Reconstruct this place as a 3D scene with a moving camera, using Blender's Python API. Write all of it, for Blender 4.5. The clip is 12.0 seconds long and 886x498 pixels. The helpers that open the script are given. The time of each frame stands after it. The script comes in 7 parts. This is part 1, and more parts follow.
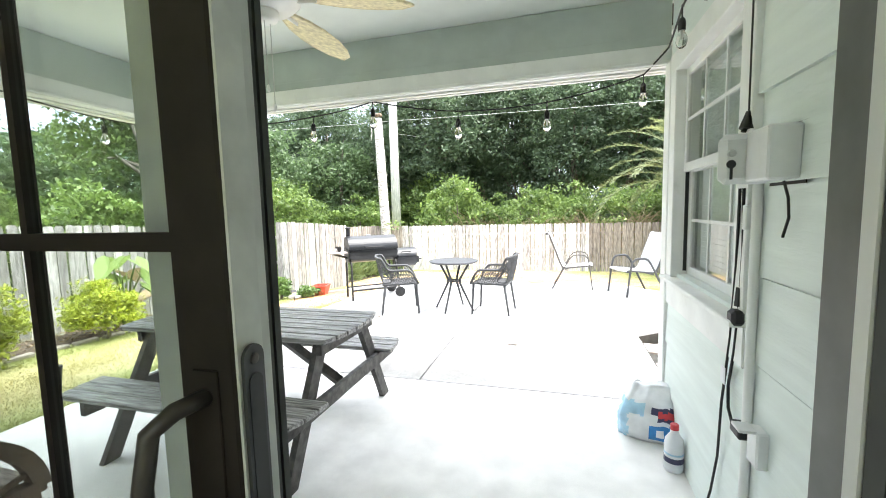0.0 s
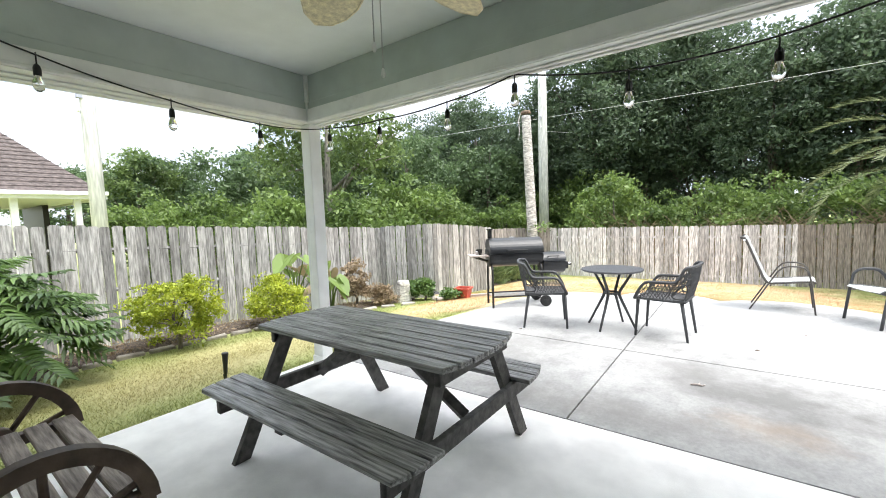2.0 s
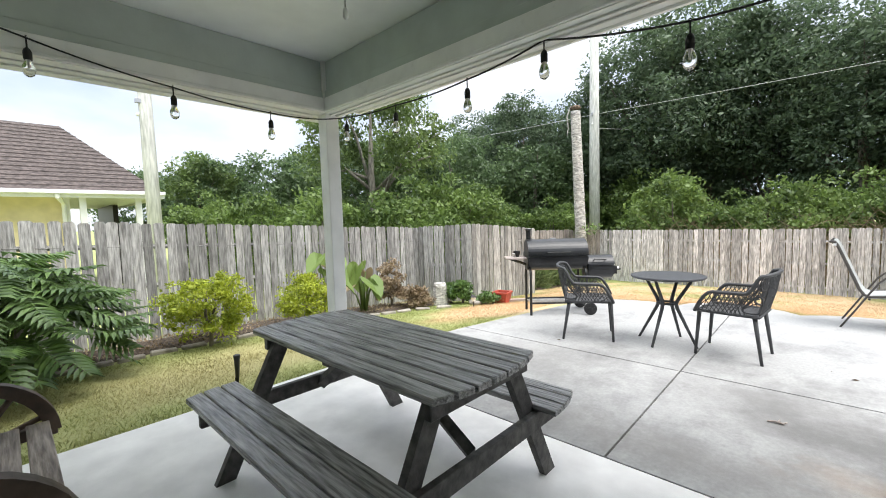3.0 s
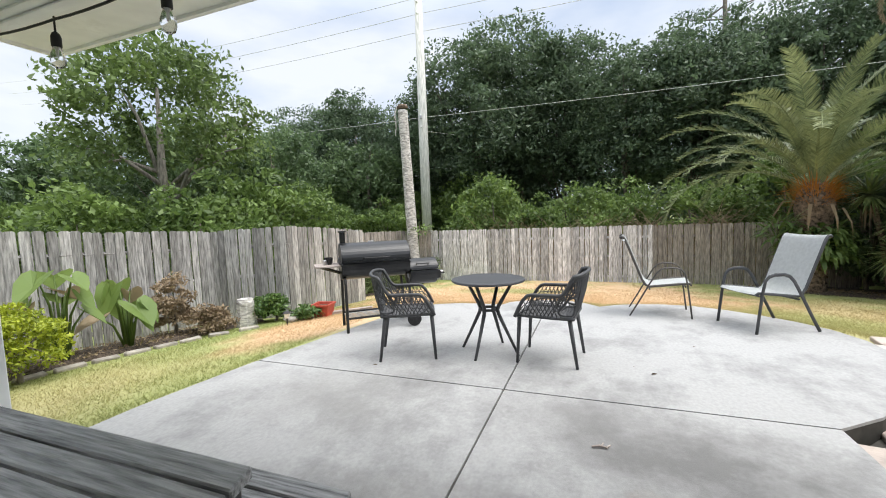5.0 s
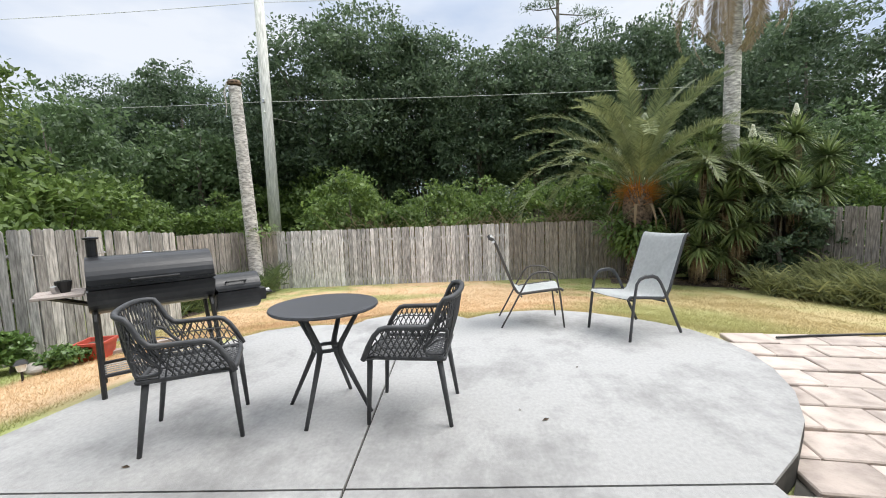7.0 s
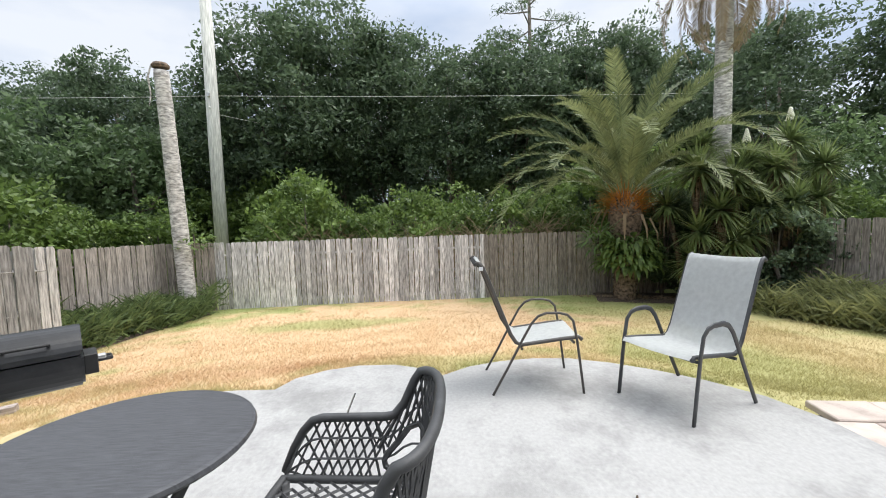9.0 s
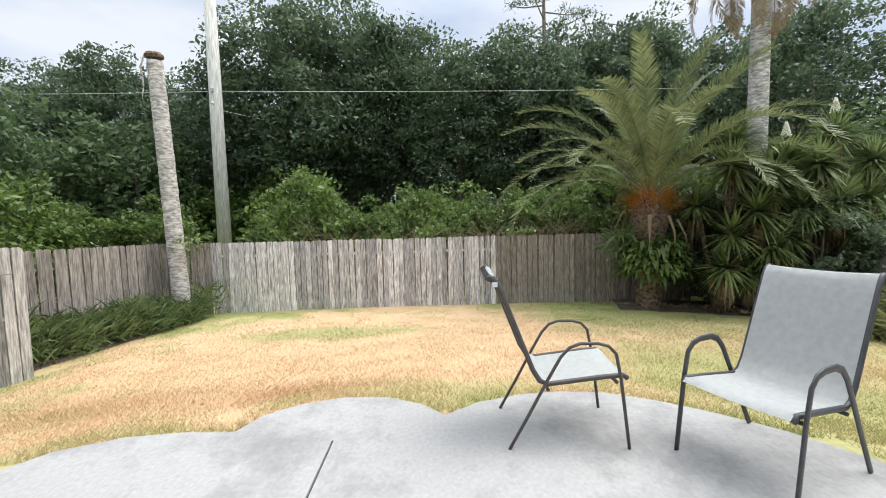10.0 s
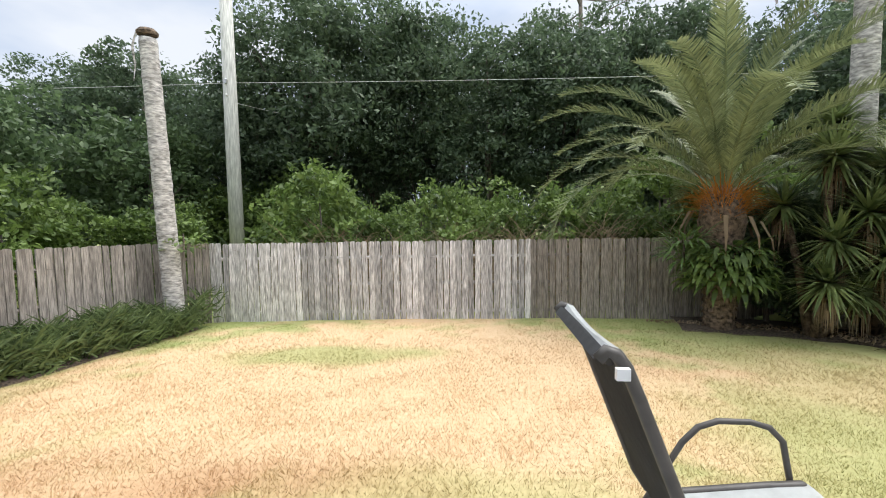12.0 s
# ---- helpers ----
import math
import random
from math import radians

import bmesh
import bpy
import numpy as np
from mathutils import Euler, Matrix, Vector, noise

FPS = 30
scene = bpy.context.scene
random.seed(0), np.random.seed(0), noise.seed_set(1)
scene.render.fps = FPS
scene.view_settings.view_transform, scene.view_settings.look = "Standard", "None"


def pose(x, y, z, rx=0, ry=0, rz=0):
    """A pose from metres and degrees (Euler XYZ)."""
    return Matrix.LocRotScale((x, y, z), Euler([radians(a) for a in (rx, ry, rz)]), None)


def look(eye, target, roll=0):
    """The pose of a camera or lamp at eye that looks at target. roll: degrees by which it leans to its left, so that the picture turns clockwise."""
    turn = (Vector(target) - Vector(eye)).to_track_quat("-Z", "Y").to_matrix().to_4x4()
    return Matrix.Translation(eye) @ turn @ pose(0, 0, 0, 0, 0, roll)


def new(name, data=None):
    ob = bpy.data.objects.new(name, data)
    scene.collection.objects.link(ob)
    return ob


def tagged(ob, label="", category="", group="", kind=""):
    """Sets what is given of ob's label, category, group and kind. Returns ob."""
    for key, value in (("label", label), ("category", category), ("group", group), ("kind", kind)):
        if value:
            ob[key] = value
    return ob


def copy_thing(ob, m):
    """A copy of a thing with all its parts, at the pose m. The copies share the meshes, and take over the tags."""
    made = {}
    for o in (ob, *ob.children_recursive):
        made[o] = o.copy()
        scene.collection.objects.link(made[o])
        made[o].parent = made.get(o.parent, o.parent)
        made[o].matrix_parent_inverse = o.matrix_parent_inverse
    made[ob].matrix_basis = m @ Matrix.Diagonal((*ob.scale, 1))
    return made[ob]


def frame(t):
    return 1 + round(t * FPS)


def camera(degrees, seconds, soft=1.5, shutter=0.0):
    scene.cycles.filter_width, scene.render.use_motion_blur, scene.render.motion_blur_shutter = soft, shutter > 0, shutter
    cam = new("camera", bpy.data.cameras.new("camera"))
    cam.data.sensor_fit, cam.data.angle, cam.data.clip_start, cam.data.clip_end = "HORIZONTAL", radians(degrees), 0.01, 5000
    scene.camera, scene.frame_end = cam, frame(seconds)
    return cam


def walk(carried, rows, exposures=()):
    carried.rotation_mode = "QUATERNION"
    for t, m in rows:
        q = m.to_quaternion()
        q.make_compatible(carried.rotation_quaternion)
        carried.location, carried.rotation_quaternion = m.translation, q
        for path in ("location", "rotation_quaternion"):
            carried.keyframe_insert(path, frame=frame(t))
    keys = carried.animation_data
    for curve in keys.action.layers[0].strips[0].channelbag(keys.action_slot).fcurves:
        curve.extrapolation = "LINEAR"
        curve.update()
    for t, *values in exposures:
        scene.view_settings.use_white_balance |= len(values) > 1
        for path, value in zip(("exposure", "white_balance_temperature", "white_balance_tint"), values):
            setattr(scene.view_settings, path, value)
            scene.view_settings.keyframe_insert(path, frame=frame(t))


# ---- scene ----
cam = camera(94.8, 12.0, soft=1.0)
PATH = [
    (0, (0.223, 0.205, 1.479), (-0.323, 2.119, 1.287), -1.4),
    (0.5, (0.187, 0.371, 1.48), (-0.483, 2.246, 1.294), -1.9),
    (1, (0.162, 0.521, 1.473), (-0.668, 2.332, 1.294), -2.1),
    (1.5, (0.079, 0.652, 1.453), (-0.931, 2.369, 1.282), -2.0),
    (2, (0.016, 0.762, 1.439), (-1.167, 2.367, 1.28), -2.0),
    (2.5, (-0.04, 0.987, 1.413), (-1.376, 2.469, 1.266), -1.7),
    (2.7, (-0.047, 1.072, 1.403), (-1.42, 2.519, 1.262), -1.7),
    (4.3, (-0.21, 1.802, 1.351), (-1.261, 3.497, 1.199), -1.8),
    (4.5, (-0.221, 1.906, 1.348), (-1.183, 3.653, 1.2), -1.9),
    (5, (-0.258, 2.146, 1.351), (-0.971, 4.008, 1.192), -2.1),
    (5.5, (-0.339, 2.424, 1.343), (-0.82, 4.359, 1.179), -2.3),
    (6, (-0.367, 2.658, 1.33), (-0.654, 4.629, 1.155), -2.2),
    (6.5, (-0.346, 2.976, 1.348), (-0.495, 4.961, 1.156), -2.2),
    (7, (-0.369, 3.31, 1.331), (-0.433, 5.3, 1.143), -2.0),
    (9, (-0.372, 4.806, 1.353), (-0.281, 6.798, 1.2), -1.6),
    (9.5, (-0.33, 5.167, 1.347), (-0.25, 7.16, 1.201), -1.3),
    (10, (-0.293, 5.513, 1.348), (-0.253, 7.507, 1.198), -1.3),
    (10.5, (-0.303, 5.89, 1.331), (-0.312, 7.884, 1.182), -1.3),
    (11, (-0.271, 6.224, 1.307), (-0.321, 8.218, 1.154), -1.1),
    (11.5, (-0.283, 6.592, 1.307), (-0.353, 8.585, 1.157), -0.9),
    (12, (-0.294, 6.944, 1.289), (-0.376, 8.938, 1.153), -0.8),
]
walk(cam, [(t, look(eye, target, roll)) for t, eye, target, roll in PATH],
     [(0, 2.6), (0.5, 2.42), (1.0, 2.12), (1.5, 1.78), (2.0, 1.56), (2.5, 1.32), (4.5, 0.94), (6, 0.78), (12, 0.8)])

# ---- world and sun ----
world = bpy.data.worlds.new("sky")
scene.world = world
world.use_nodes = True
wn, wl = world.node_tree.nodes, world.node_tree.links
wbg = wn["Background"]
sky = wn.new("ShaderNodeTexSky")
sky.sky_type, sky.sun_disc = "NISHITA", False
sky.sun_elevation, sky.sun_rotation = radians(62), radians(80)
sky.dust_density, sky.air_density = 2.0, 1.0
wgeo = wn.new("ShaderNodeTexCoord")
wmap = wn.new("ShaderNodeMapping")
wmap.inputs["Scale"].default_value = (1, 1, 2.6)
wnoise = wn.new("ShaderNodeTexNoise")
wnoise.inputs["Scale"].default_value, wnoise.inputs["Detail"].default_value = 2.6, 7
wramp = wn.new("ShaderNodeValToRGB")
wramp.color_ramp.elements[0].position, wramp.color_ramp.elements[1].position = 0.36, 0.62
wmix = wn.new("ShaderNodeMix")
wmix.data_type = "RGBA"
wsep = wn.new("ShaderNodeSeparateXYZ")
wl.new(wgeo.outputs["Generated"], wsep.inputs[0])
wup = wn.new("ShaderNodeMapRange")
wup.inputs["From Min"].default_value, wup.inputs["From Max"].default_value = 0.42, 0.85
wl.new(wsep.outputs[2], wup.inputs["Value"])
wcloud = wn.new("ShaderNodeMix")
wcloud.data_type = "RGBA"
wcloud.inputs["B"].default_value = (8.4, 8.7, 9.2, 1)
wlow = wn.new("ShaderNodeMix")
wlow.data_type = "RGBA"
wlow.inputs["A"].default_value, wlow.inputs["B"].default_value = (2.25, 2.65, 3.35, 1), (3.5, 3.65, 3.9, 1)
wl.new(wramp.outputs["Color"], wlow.inputs["Factor"])
wl.new(wlow.outputs["Result"], wcloud.inputs["A"])
wl.new(wup.outputs["Result"], wcloud.inputs["Factor"])
wl.new(wcloud.outputs["Result"], wmix.inputs["B"])
wl.new(wgeo.outputs["Generated"], wmap.inputs["Vector"])
wl.new(wmap.outputs["Vector"], wnoise.inputs["Vector"])
wl.new(wnoise.outputs["Fac"], wramp.inputs["Fac"])
wmix.inputs["Factor"].default_value = 0.93
wl.new(sky.outputs["Color"], wmix.inputs["A"])
wl.new(wmix.outputs["Result"], wbg.inputs["Color"])
wbg.inputs["Strength"].default_value = 0.15

sun_data = bpy.data.lights.new("sun", "SUN")
sun_data.energy, sun_data.angle, sun_data.color = 1.7, radians(40), (1.0, 0.97, 0.93)
sun = new("sun", sun_data)
sun.matrix_world = look((9.43, 5.66, 18), (0, 4, 0))


# ---- materials ----
def nodes_of(m):
    m.use_nodes = True
    return m.node_tree.nodes, m.node_tree.links, m.node_tree.nodes["Principled BSDF"]


def plain(name, color, rough=0.6, metal=0.0, vary=0.12, scale=12.0, bump=0.0, bump_scale=60.0, stretch=(1, 1, 1),
          dirt_or_sheen=None, overlay_scale=2.0, overlay_range=(0.5, 0.75), per_object=0.0, island=0.0, coat=0.0):
    """A surface with variation at two scales, grain relief and optional stains or sheen streaks."""
    m = bpy.data.materials.new(name)
    n, l, b = nodes_of(m)
    tc = n.new("ShaderNodeTexCoord")
    mp = n.new("ShaderNodeMapping")
    mp.inputs["Scale"].default_value = stretch
    l.new(tc.outputs["Object"], mp.inputs["Vector"])
    oi = n.new("ShaderNodeObjectInfo")
    off = n.new("ShaderNodeVectorMath")
    off.operation = "MULTIPLY_ADD"
    off.inputs[1].default_value = (1, 1, 1)
    sc = n.new("ShaderNodeMath")
    sc.operation = "MULTIPLY"
    sc.inputs[1].default_value = 37.0 if per_object else 0.0
    l.new(oi.outputs["Random"], sc.inputs[0])
    l.new(mp.outputs["Vector"], off.inputs[0])
    l.new(sc.outputs[0], off.inputs[2])
    vec = off.outputs[0]
    nz = n.new("ShaderNodeTexNoise")
    nz.inputs["Scale"].default_value, nz.inputs["Detail"].default_value = scale, 8
    l.new(vec, nz.inputs["Vector"])
    rp = n.new("ShaderNodeValToRGB")
    lo = [max(0, c * (1 - 2.2 * vary)) for c in color]
    hi = [min(1, c * (1 + 1.6 * vary)) for c in color]
    rp.color_ramp.elements[0].position, rp.color_ramp.elements[1].position = 0.3, 0.72
    rp.color_ramp.elements[0].color, rp.color_ramp.elements[1].color = (*lo, 1), (*hi, 1)
    l.new(nz.outputs["Fac"], rp.inputs["Fac"])
    out = rp.outputs["Color"]
    if dirt_or_sheen:
        dz = n.new("ShaderNodeTexNoise")
        dz.inputs["Scale"].default_value, dz.inputs["Detail"].default_value = overlay_scale, 6
        dz.inputs["Roughness"].default_value = 0.74
        l.new(vec, dz.inputs["Vector"])
        mr = n.new("ShaderNodeMapRange")
        mr.inputs["From Min"].default_value, mr.inputs["From Max"].default_value = overlay_range
        l.new(dz.outputs["Fac"], mr.inputs["Value"])
        mx = n.new("ShaderNodeMix")
        mx.data_type = "RGBA"
        mx.inputs["B"].default_value = (*dirt_or_sheen, 1)
        l.new(mr.outputs["Result"], mx.inputs["Factor"])
        l.new(out, mx.inputs["A"])
        out = mx.outputs["Result"]
    if per_object or island:
        src = oi.outputs["Random"]
        if island:
            src = n.new("ShaderNodeNewGeometry").outputs["Random Per Island"]
        amount = per_object or island
        v = n.new("ShaderNodeMapRange")
        v.inputs["To Min"].default_value, v.inputs["To Max"].default_value = 1 - amount, 1 + amount
        l.new(src, v.inputs["Value"])
        hs = n.new("ShaderNodeHueSaturation")
        l.new(v.outputs["Result"], hs.inputs["Value"])
        l.new(out, hs.inputs["Color"])
        out = hs.outputs["Color"]
    l.new(out, b.inputs["Base Color"])
    b.inputs["Roughness"].default_value, b.inputs["Metallic"].default_value = rough, metal
    b.inputs["Coat Weight"].default_value = coat
    if bump:
        bz = n.new("ShaderNodeTexNoise")
        bz.inputs["Scale"].default_value, bz.inputs["Detail"].default_value = bump_scale, 5
        l.new(vec, bz.inputs["Vector"])
        bp = n.new("ShaderNodeBump")
        bp.inputs["Strength"].default_value, bp.inputs["Distance"].default_value = bump, 0.01
        l.new(bz.outputs["Fac"], bp.inputs["Height"])
        l.new(bp.outputs["Normal"], b.inputs["Normal"])
    return m


def leafy(name, dark, light, rough=0.5, through_light=0.3, patch=0.6):
    """Leaves: each leaf its own shade, with light coming through."""
    m = bpy.data.materials.new(name)
    n, l, b = nodes_of(m)
    geo = n.new("ShaderNodeNewGeometry")
    nz = n.new("ShaderNodeTexNoise")
    nz.inputs["Scale"].default_value, nz.inputs["Detail"].default_value = patch, 3
    l.new(geo.outputs["Position"], nz.inputs["Vector"])
    mth = n.new("ShaderNodeMath")
    mth.operation = "MULTIPLY_ADD"
    mth.inputs[1].default_value = 0.55
    l.new(geo.outputs["Random Per Island"], mth.inputs[0])
    sub = n.new("ShaderNodeMapRange")
    sub.inputs["From Min"].default_value, sub.inputs["From Max"].default_value = 0.35, 0.65
    sub.inputs["To Min"].default_value, sub.inputs["To Max"].default_value = 0.0, 0.45
    l.new(nz.outputs["Fac"], sub.inputs["Value"])
    l.new(sub.outputs["Result"], mth.inputs[2])
    rp = n.new("ShaderNodeValToRGB")
    rp.color_ramp.elements[0].color, rp.color_ramp.elements[1].color = (*dark, 1), (*light, 1)
    l.new(mth.outputs[0], rp.inputs["Fac"])
    l.new(rp.outputs["Color"], b.inputs["Base Color"])
    b.inputs["Roughness"].default_value = rough
    tr = n.new("ShaderNodeBsdfTranslucent")
    l.new(rp.outputs["Color"], tr.inputs["Color"])
    mix = n.new("ShaderNodeMixShader")
    mix.inputs["Fac"].default_value = through_light
    l.new(b.outputs[0], mix.inputs[1])
    l.new(tr.outputs[0], mix.inputs[2])
    l.new(mix.outputs[0], n["Material Output"].inputs["Surface"])
    return m


def glassy(name, tint=(0.93, 0.97, 0.95), rough=0.0):
    m = bpy.data.materials.new(name)
    n, l, b = nodes_of(m)
    b.inputs["Base Color"].default_value = (*tint, 1)
    b.inputs["Transmission Weight"].default_value, b.inputs["Roughness"].default_value = 1.0, rough
    b.inputs["IOR"].default_value = 1.45
    return m


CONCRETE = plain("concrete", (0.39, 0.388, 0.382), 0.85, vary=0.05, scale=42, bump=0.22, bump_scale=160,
                 dirt_or_sheen=(0.21, 0.208, 0.205), overlay_scale=0.95, overlay_range=(0.47, 0.68), stretch=(1.0, 0.75, 1.0))
# Roofed slab is cleaner, and lightened further for light the roof keeps out.
PATIO = plain("brightened_patio_concrete", (0.86, 0.85, 0.83), 0.8, vary=0.06, scale=4, bump=0.15, bump_scale=160,
              dirt_or_sheen=(0.68, 0.67, 0.65), overlay_scale=1.1, overlay_range=(0.55, 0.85))


def stain(m, cx, cy, rx, ry, colour, strength, noise_scale):
    """A stain with ragged edges and a shape of its own, over the material's colour."""
    n, l, b = nodes_of(m)
    old = b.inputs["Base Color"].links[0].from_socket
    geo = n.new("ShaderNodeNewGeometry")
    mp = n.new("ShaderNodeMapping")
    mp.inputs["Location"].default_value = (-cx / rx, -cy / ry, 0)
    mp.inputs["Scale"].default_value = (1 / rx, 1 / ry, 0)
    ln = n.new("ShaderNodeVectorMath")
    ln.operation = "LENGTH"
    nz = n.new("ShaderNodeTexNoise")
    nz.inputs["Scale"].default_value, nz.inputs["Detail"].default_value, nz.inputs["Roughness"].default_value = noise_scale, 7, 0.7
    add = n.new("ShaderNodeMath")
    add.operation = "MULTIPLY_ADD"
    add.inputs[1].default_value = 2.4
    mr = n.new("ShaderNodeMapRange")
    mr.inputs["From Min"].default_value, mr.inputs["From Max"].default_value = 1.35, 2.3
    mr.inputs["To Min"].default_value, mr.inputs["To Max"].default_value = strength, 0.0
    mx = n.new("ShaderNodeMix")
    mx.data_type = "RGBA"
    mx.inputs["B"].default_value = (*colour, 1)
    l.new(geo.outputs["Position"], mp.inputs["Vector"])
    l.new(mp.outputs["Vector"], ln.inputs[0])
    l.new(geo.outputs["Position"], nz.inputs["Vector"])
    l.new(nz.outputs["Fac"], add.inputs[0])
    l.new(ln.outputs["Value"], add.inputs[2])
    l.new(add.outputs[0], mr.inputs["Value"])
    l.new(mr.outputs["Result"], mx.inputs["Factor"])
    l.new(old, mx.inputs["A"])
    l.new(mx.outputs["Result"], b.inputs["Base Color"])


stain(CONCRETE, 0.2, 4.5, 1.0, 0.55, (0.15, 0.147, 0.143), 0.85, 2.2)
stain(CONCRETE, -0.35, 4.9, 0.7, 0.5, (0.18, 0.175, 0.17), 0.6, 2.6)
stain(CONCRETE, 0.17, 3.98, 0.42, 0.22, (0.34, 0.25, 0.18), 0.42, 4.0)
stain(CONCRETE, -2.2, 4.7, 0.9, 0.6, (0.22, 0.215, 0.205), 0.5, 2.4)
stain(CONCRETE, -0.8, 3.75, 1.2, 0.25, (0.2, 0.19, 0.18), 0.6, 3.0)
JOINT = plain("joint_dirt", (0.05, 0.047, 0.04), 0.95)
BOARD = plain("weathered_fence_wood", (0.37, 0.36, 0.345), 0.88, vary=0.26, scale=7, stretch=(6, 6, 0.7), bump=0.6, bump_scale=16,
              dirt_or_sheen=(0.11, 0.10, 0.09), overlay_scale=2.2, overlay_range=(0.50, 0.74), per_object=0.36)
BOARD_SILVER = plain("silvered_fence_wood", (0.55, 0.54, 0.54), 0.88, vary=0.28, scale=7, stretch=(6, 6, 0.7), bump=0.6, bump_scale=16,
                     dirt_or_sheen=(0.13, 0.12, 0.115), overlay_scale=2.6, overlay_range=(0.52, 0.75), per_object=0.34)
BOARD_DARK = plain("darker_fence_wood", (0.31, 0.28, 0.25), 0.9, vary=0.26, scale=7, stretch=(6, 6, 0.7), bump=0.6, bump_scale=16,
                  dirt_or_sheen=(0.09, 0.075, 0.065), overlay_scale=3.0, overlay_range=(0.5, 0.75), per_object=0.2)
# Grey lifted and pale streaks painted in as sky sheen on the planks.
PICNIC = plain("sheen_paled_charcoal_wood", (0.30, 0.297, 0.295), 0.24, vary=0.34, scale=8, stretch=(0.6, 9, 9), bump=0.5, bump_scale=9,
               dirt_or_sheen=(0.48, 0.475, 0.47), overlay_scale=2.2, overlay_range=(0.52, 0.8))
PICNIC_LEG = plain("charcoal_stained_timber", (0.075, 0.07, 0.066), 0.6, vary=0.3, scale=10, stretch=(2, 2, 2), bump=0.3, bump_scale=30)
BENCH = plain("weathered_bench_wood", (0.42, 0.36, 0.325), 0.8, vary=0.25, scale=7, stretch=(0.7, 8, 8), bump=0.5, bump_scale=10,
              dirt_or_sheen=(0.12, 0.09, 0.07), overlay_scale=3)
WHEEL = plain("brown_wheel_wood", (0.11, 0.075, 0.055), 0.6, vary=0.25, scale=9, bump=0.3, bump_scale=30)
RESIN = plain("grey_resin", (0.062, 0.064, 0.068), 0.55, vary=0.1, scale=20, bump=0.1, bump_scale=200)
TABLETOP = plain("grey_table_resin", (0.07, 0.072, 0.08), 0.42, vary=0.16, scale=18, stretch=(1, 8, 1), bump=0.15, bump_scale=60)
GRILL = plain("black_grill_enamel", (0.011, 0.012, 0.014), 0.32, vary=0.25, scale=6, bump=0.05, bump_scale=120, dirt_or_sheen=(0.03, 0.03, 0.032), overlay_scale=5)
GRILL_LEG = plain("black_painted_steel", (0.018, 0.018, 0.018), 0.5, vary=0.2)
STEEL = plain("bright_steel", (0.55, 0.55, 0.55), 0.35, metal=1.0, vary=0.1)
RUBBER = plain("black_rubber", (0.02, 0.02, 0.02), 0.8)
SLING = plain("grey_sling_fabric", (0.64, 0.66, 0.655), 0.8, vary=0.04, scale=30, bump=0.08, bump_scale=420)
SLING_BACK = plain("dark_sling_back_layer", (0.05, 0.052, 0.055), 0.85, vary=0.1, scale=30, bump=0.08, bump_scale=420)
TUBE = plain("charcoal_powder_coat", (0.05, 0.053, 0.058), 0.42, vary=0.12, scale=20)
TUBE_BROWN = plain("bronze_powder_coat", (0.075, 0.068, 0.062), 0.42, vary=0.12, scale=20)
SIDING = plain("mint_painted_siding", (0.76, 0.83, 0.79), 0.55, vary=0.03, scale=6, bump=0.2, bump_scale=40, stretch=(1, 0.3, 3))
SAGE = plain("sage_painted_board", (0.47, 0.53, 0.495), 0.6, vary=0.04, scale=5, bump=0.1, bump_scale=50)
WHITE = plain("white_trim_paint", (0.84, 0.85, 0.83), 0.5, vary=0.03, scale=6, dirt_or_sheen=(0.62, 0.62, 0.58), overlay_scale=4, overlay_range=(0.58, 0.9))
CEIL = plain("pale_ceiling_paint", (0.80, 0.835, 0.81), 0.75, vary=0.02, scale=5, bump=0.15, bump_scale=90)
VINYL = plain("white_vinyl", (0.80, 0.81, 0.80), 0.35, vary=0.02)
BROWN = plain("dark_bronze_door_paint", (0.022, 0.017, 0.015), 0.45, vary=0.2, scale=15)
JAMB = plain("dark_grey_jamb", (0.16, 0.165, 0.16), 0.5, vary=0.1, scale=14)
ALU = plain("grey_door_edge", (0.74, 0.765, 0.745), 0.45, vary=0.08, scale=14)
CHANNEL = plain("dark_weatherstrip", (0.05, 0.055, 0.05), 0.7)
ROOM = plain("room_paint", (0.72, 0.69, 0.64), 0.8, vary=0.04)
ROOMFLOOR = plain("room_floor", (0.24, 0.19, 0.15), 0.5, vary=0.15)
BLIND = plain("white_blind", (0.86, 0.88, 0.9), 0.6, vary=0.03)
GLASS = glassy("window_glass")
BULB_GLASS = glassy("bulb_glass", (0.96, 0.96, 0.94))
CABLE = plain("black_cable", (0.012, 0.012, 0.012), 0.6)
WICKER = plain("cream_wicker", (0.86, 0.76, 0.52), 0.75, vary=0.12, scale=40, bump=0.4, bump_scale=120)
FANWHITE = plain("white_fan_enamel", (0.82, 0.83, 0.82), 0.3, vary=0.02)
BOXWHITE = plain("white_box_plastic", (0.78, 0.79, 0.78), 0.4, vary=0.03, scale=10)
BLACKPL = plain("black_plastic", (0.015, 0.015, 0.016), 0.5)
SHINGLE = plain("brown_roof_shingle", (0.115, 0.093, 0.086), 0.9, vary=0.3, scale=9, stretch=(1, 1, 3), bump=0.5, bump_scale=30)
STUCCO = plain("cream_stucco", (0.72, 0.62, 0.38), 0.85, vary=0.05, scale=4, bump=0.3, bump_scale=90)
PAVER = plain("tan_paver", (0.52, 0.44, 0.39), 0.88, vary=0.16, scale=6, bump=0.4, bump_scale=50, dirt_or_sheen=(0.42, 0.37, 0.32), overlay_scale=3, per_object=0.14)
SOIL = plain("dark_mulch", (0.10, 0.075, 0.055), 0.95, vary=0.4, scale=30, bump=1.0, bump_scale=30)
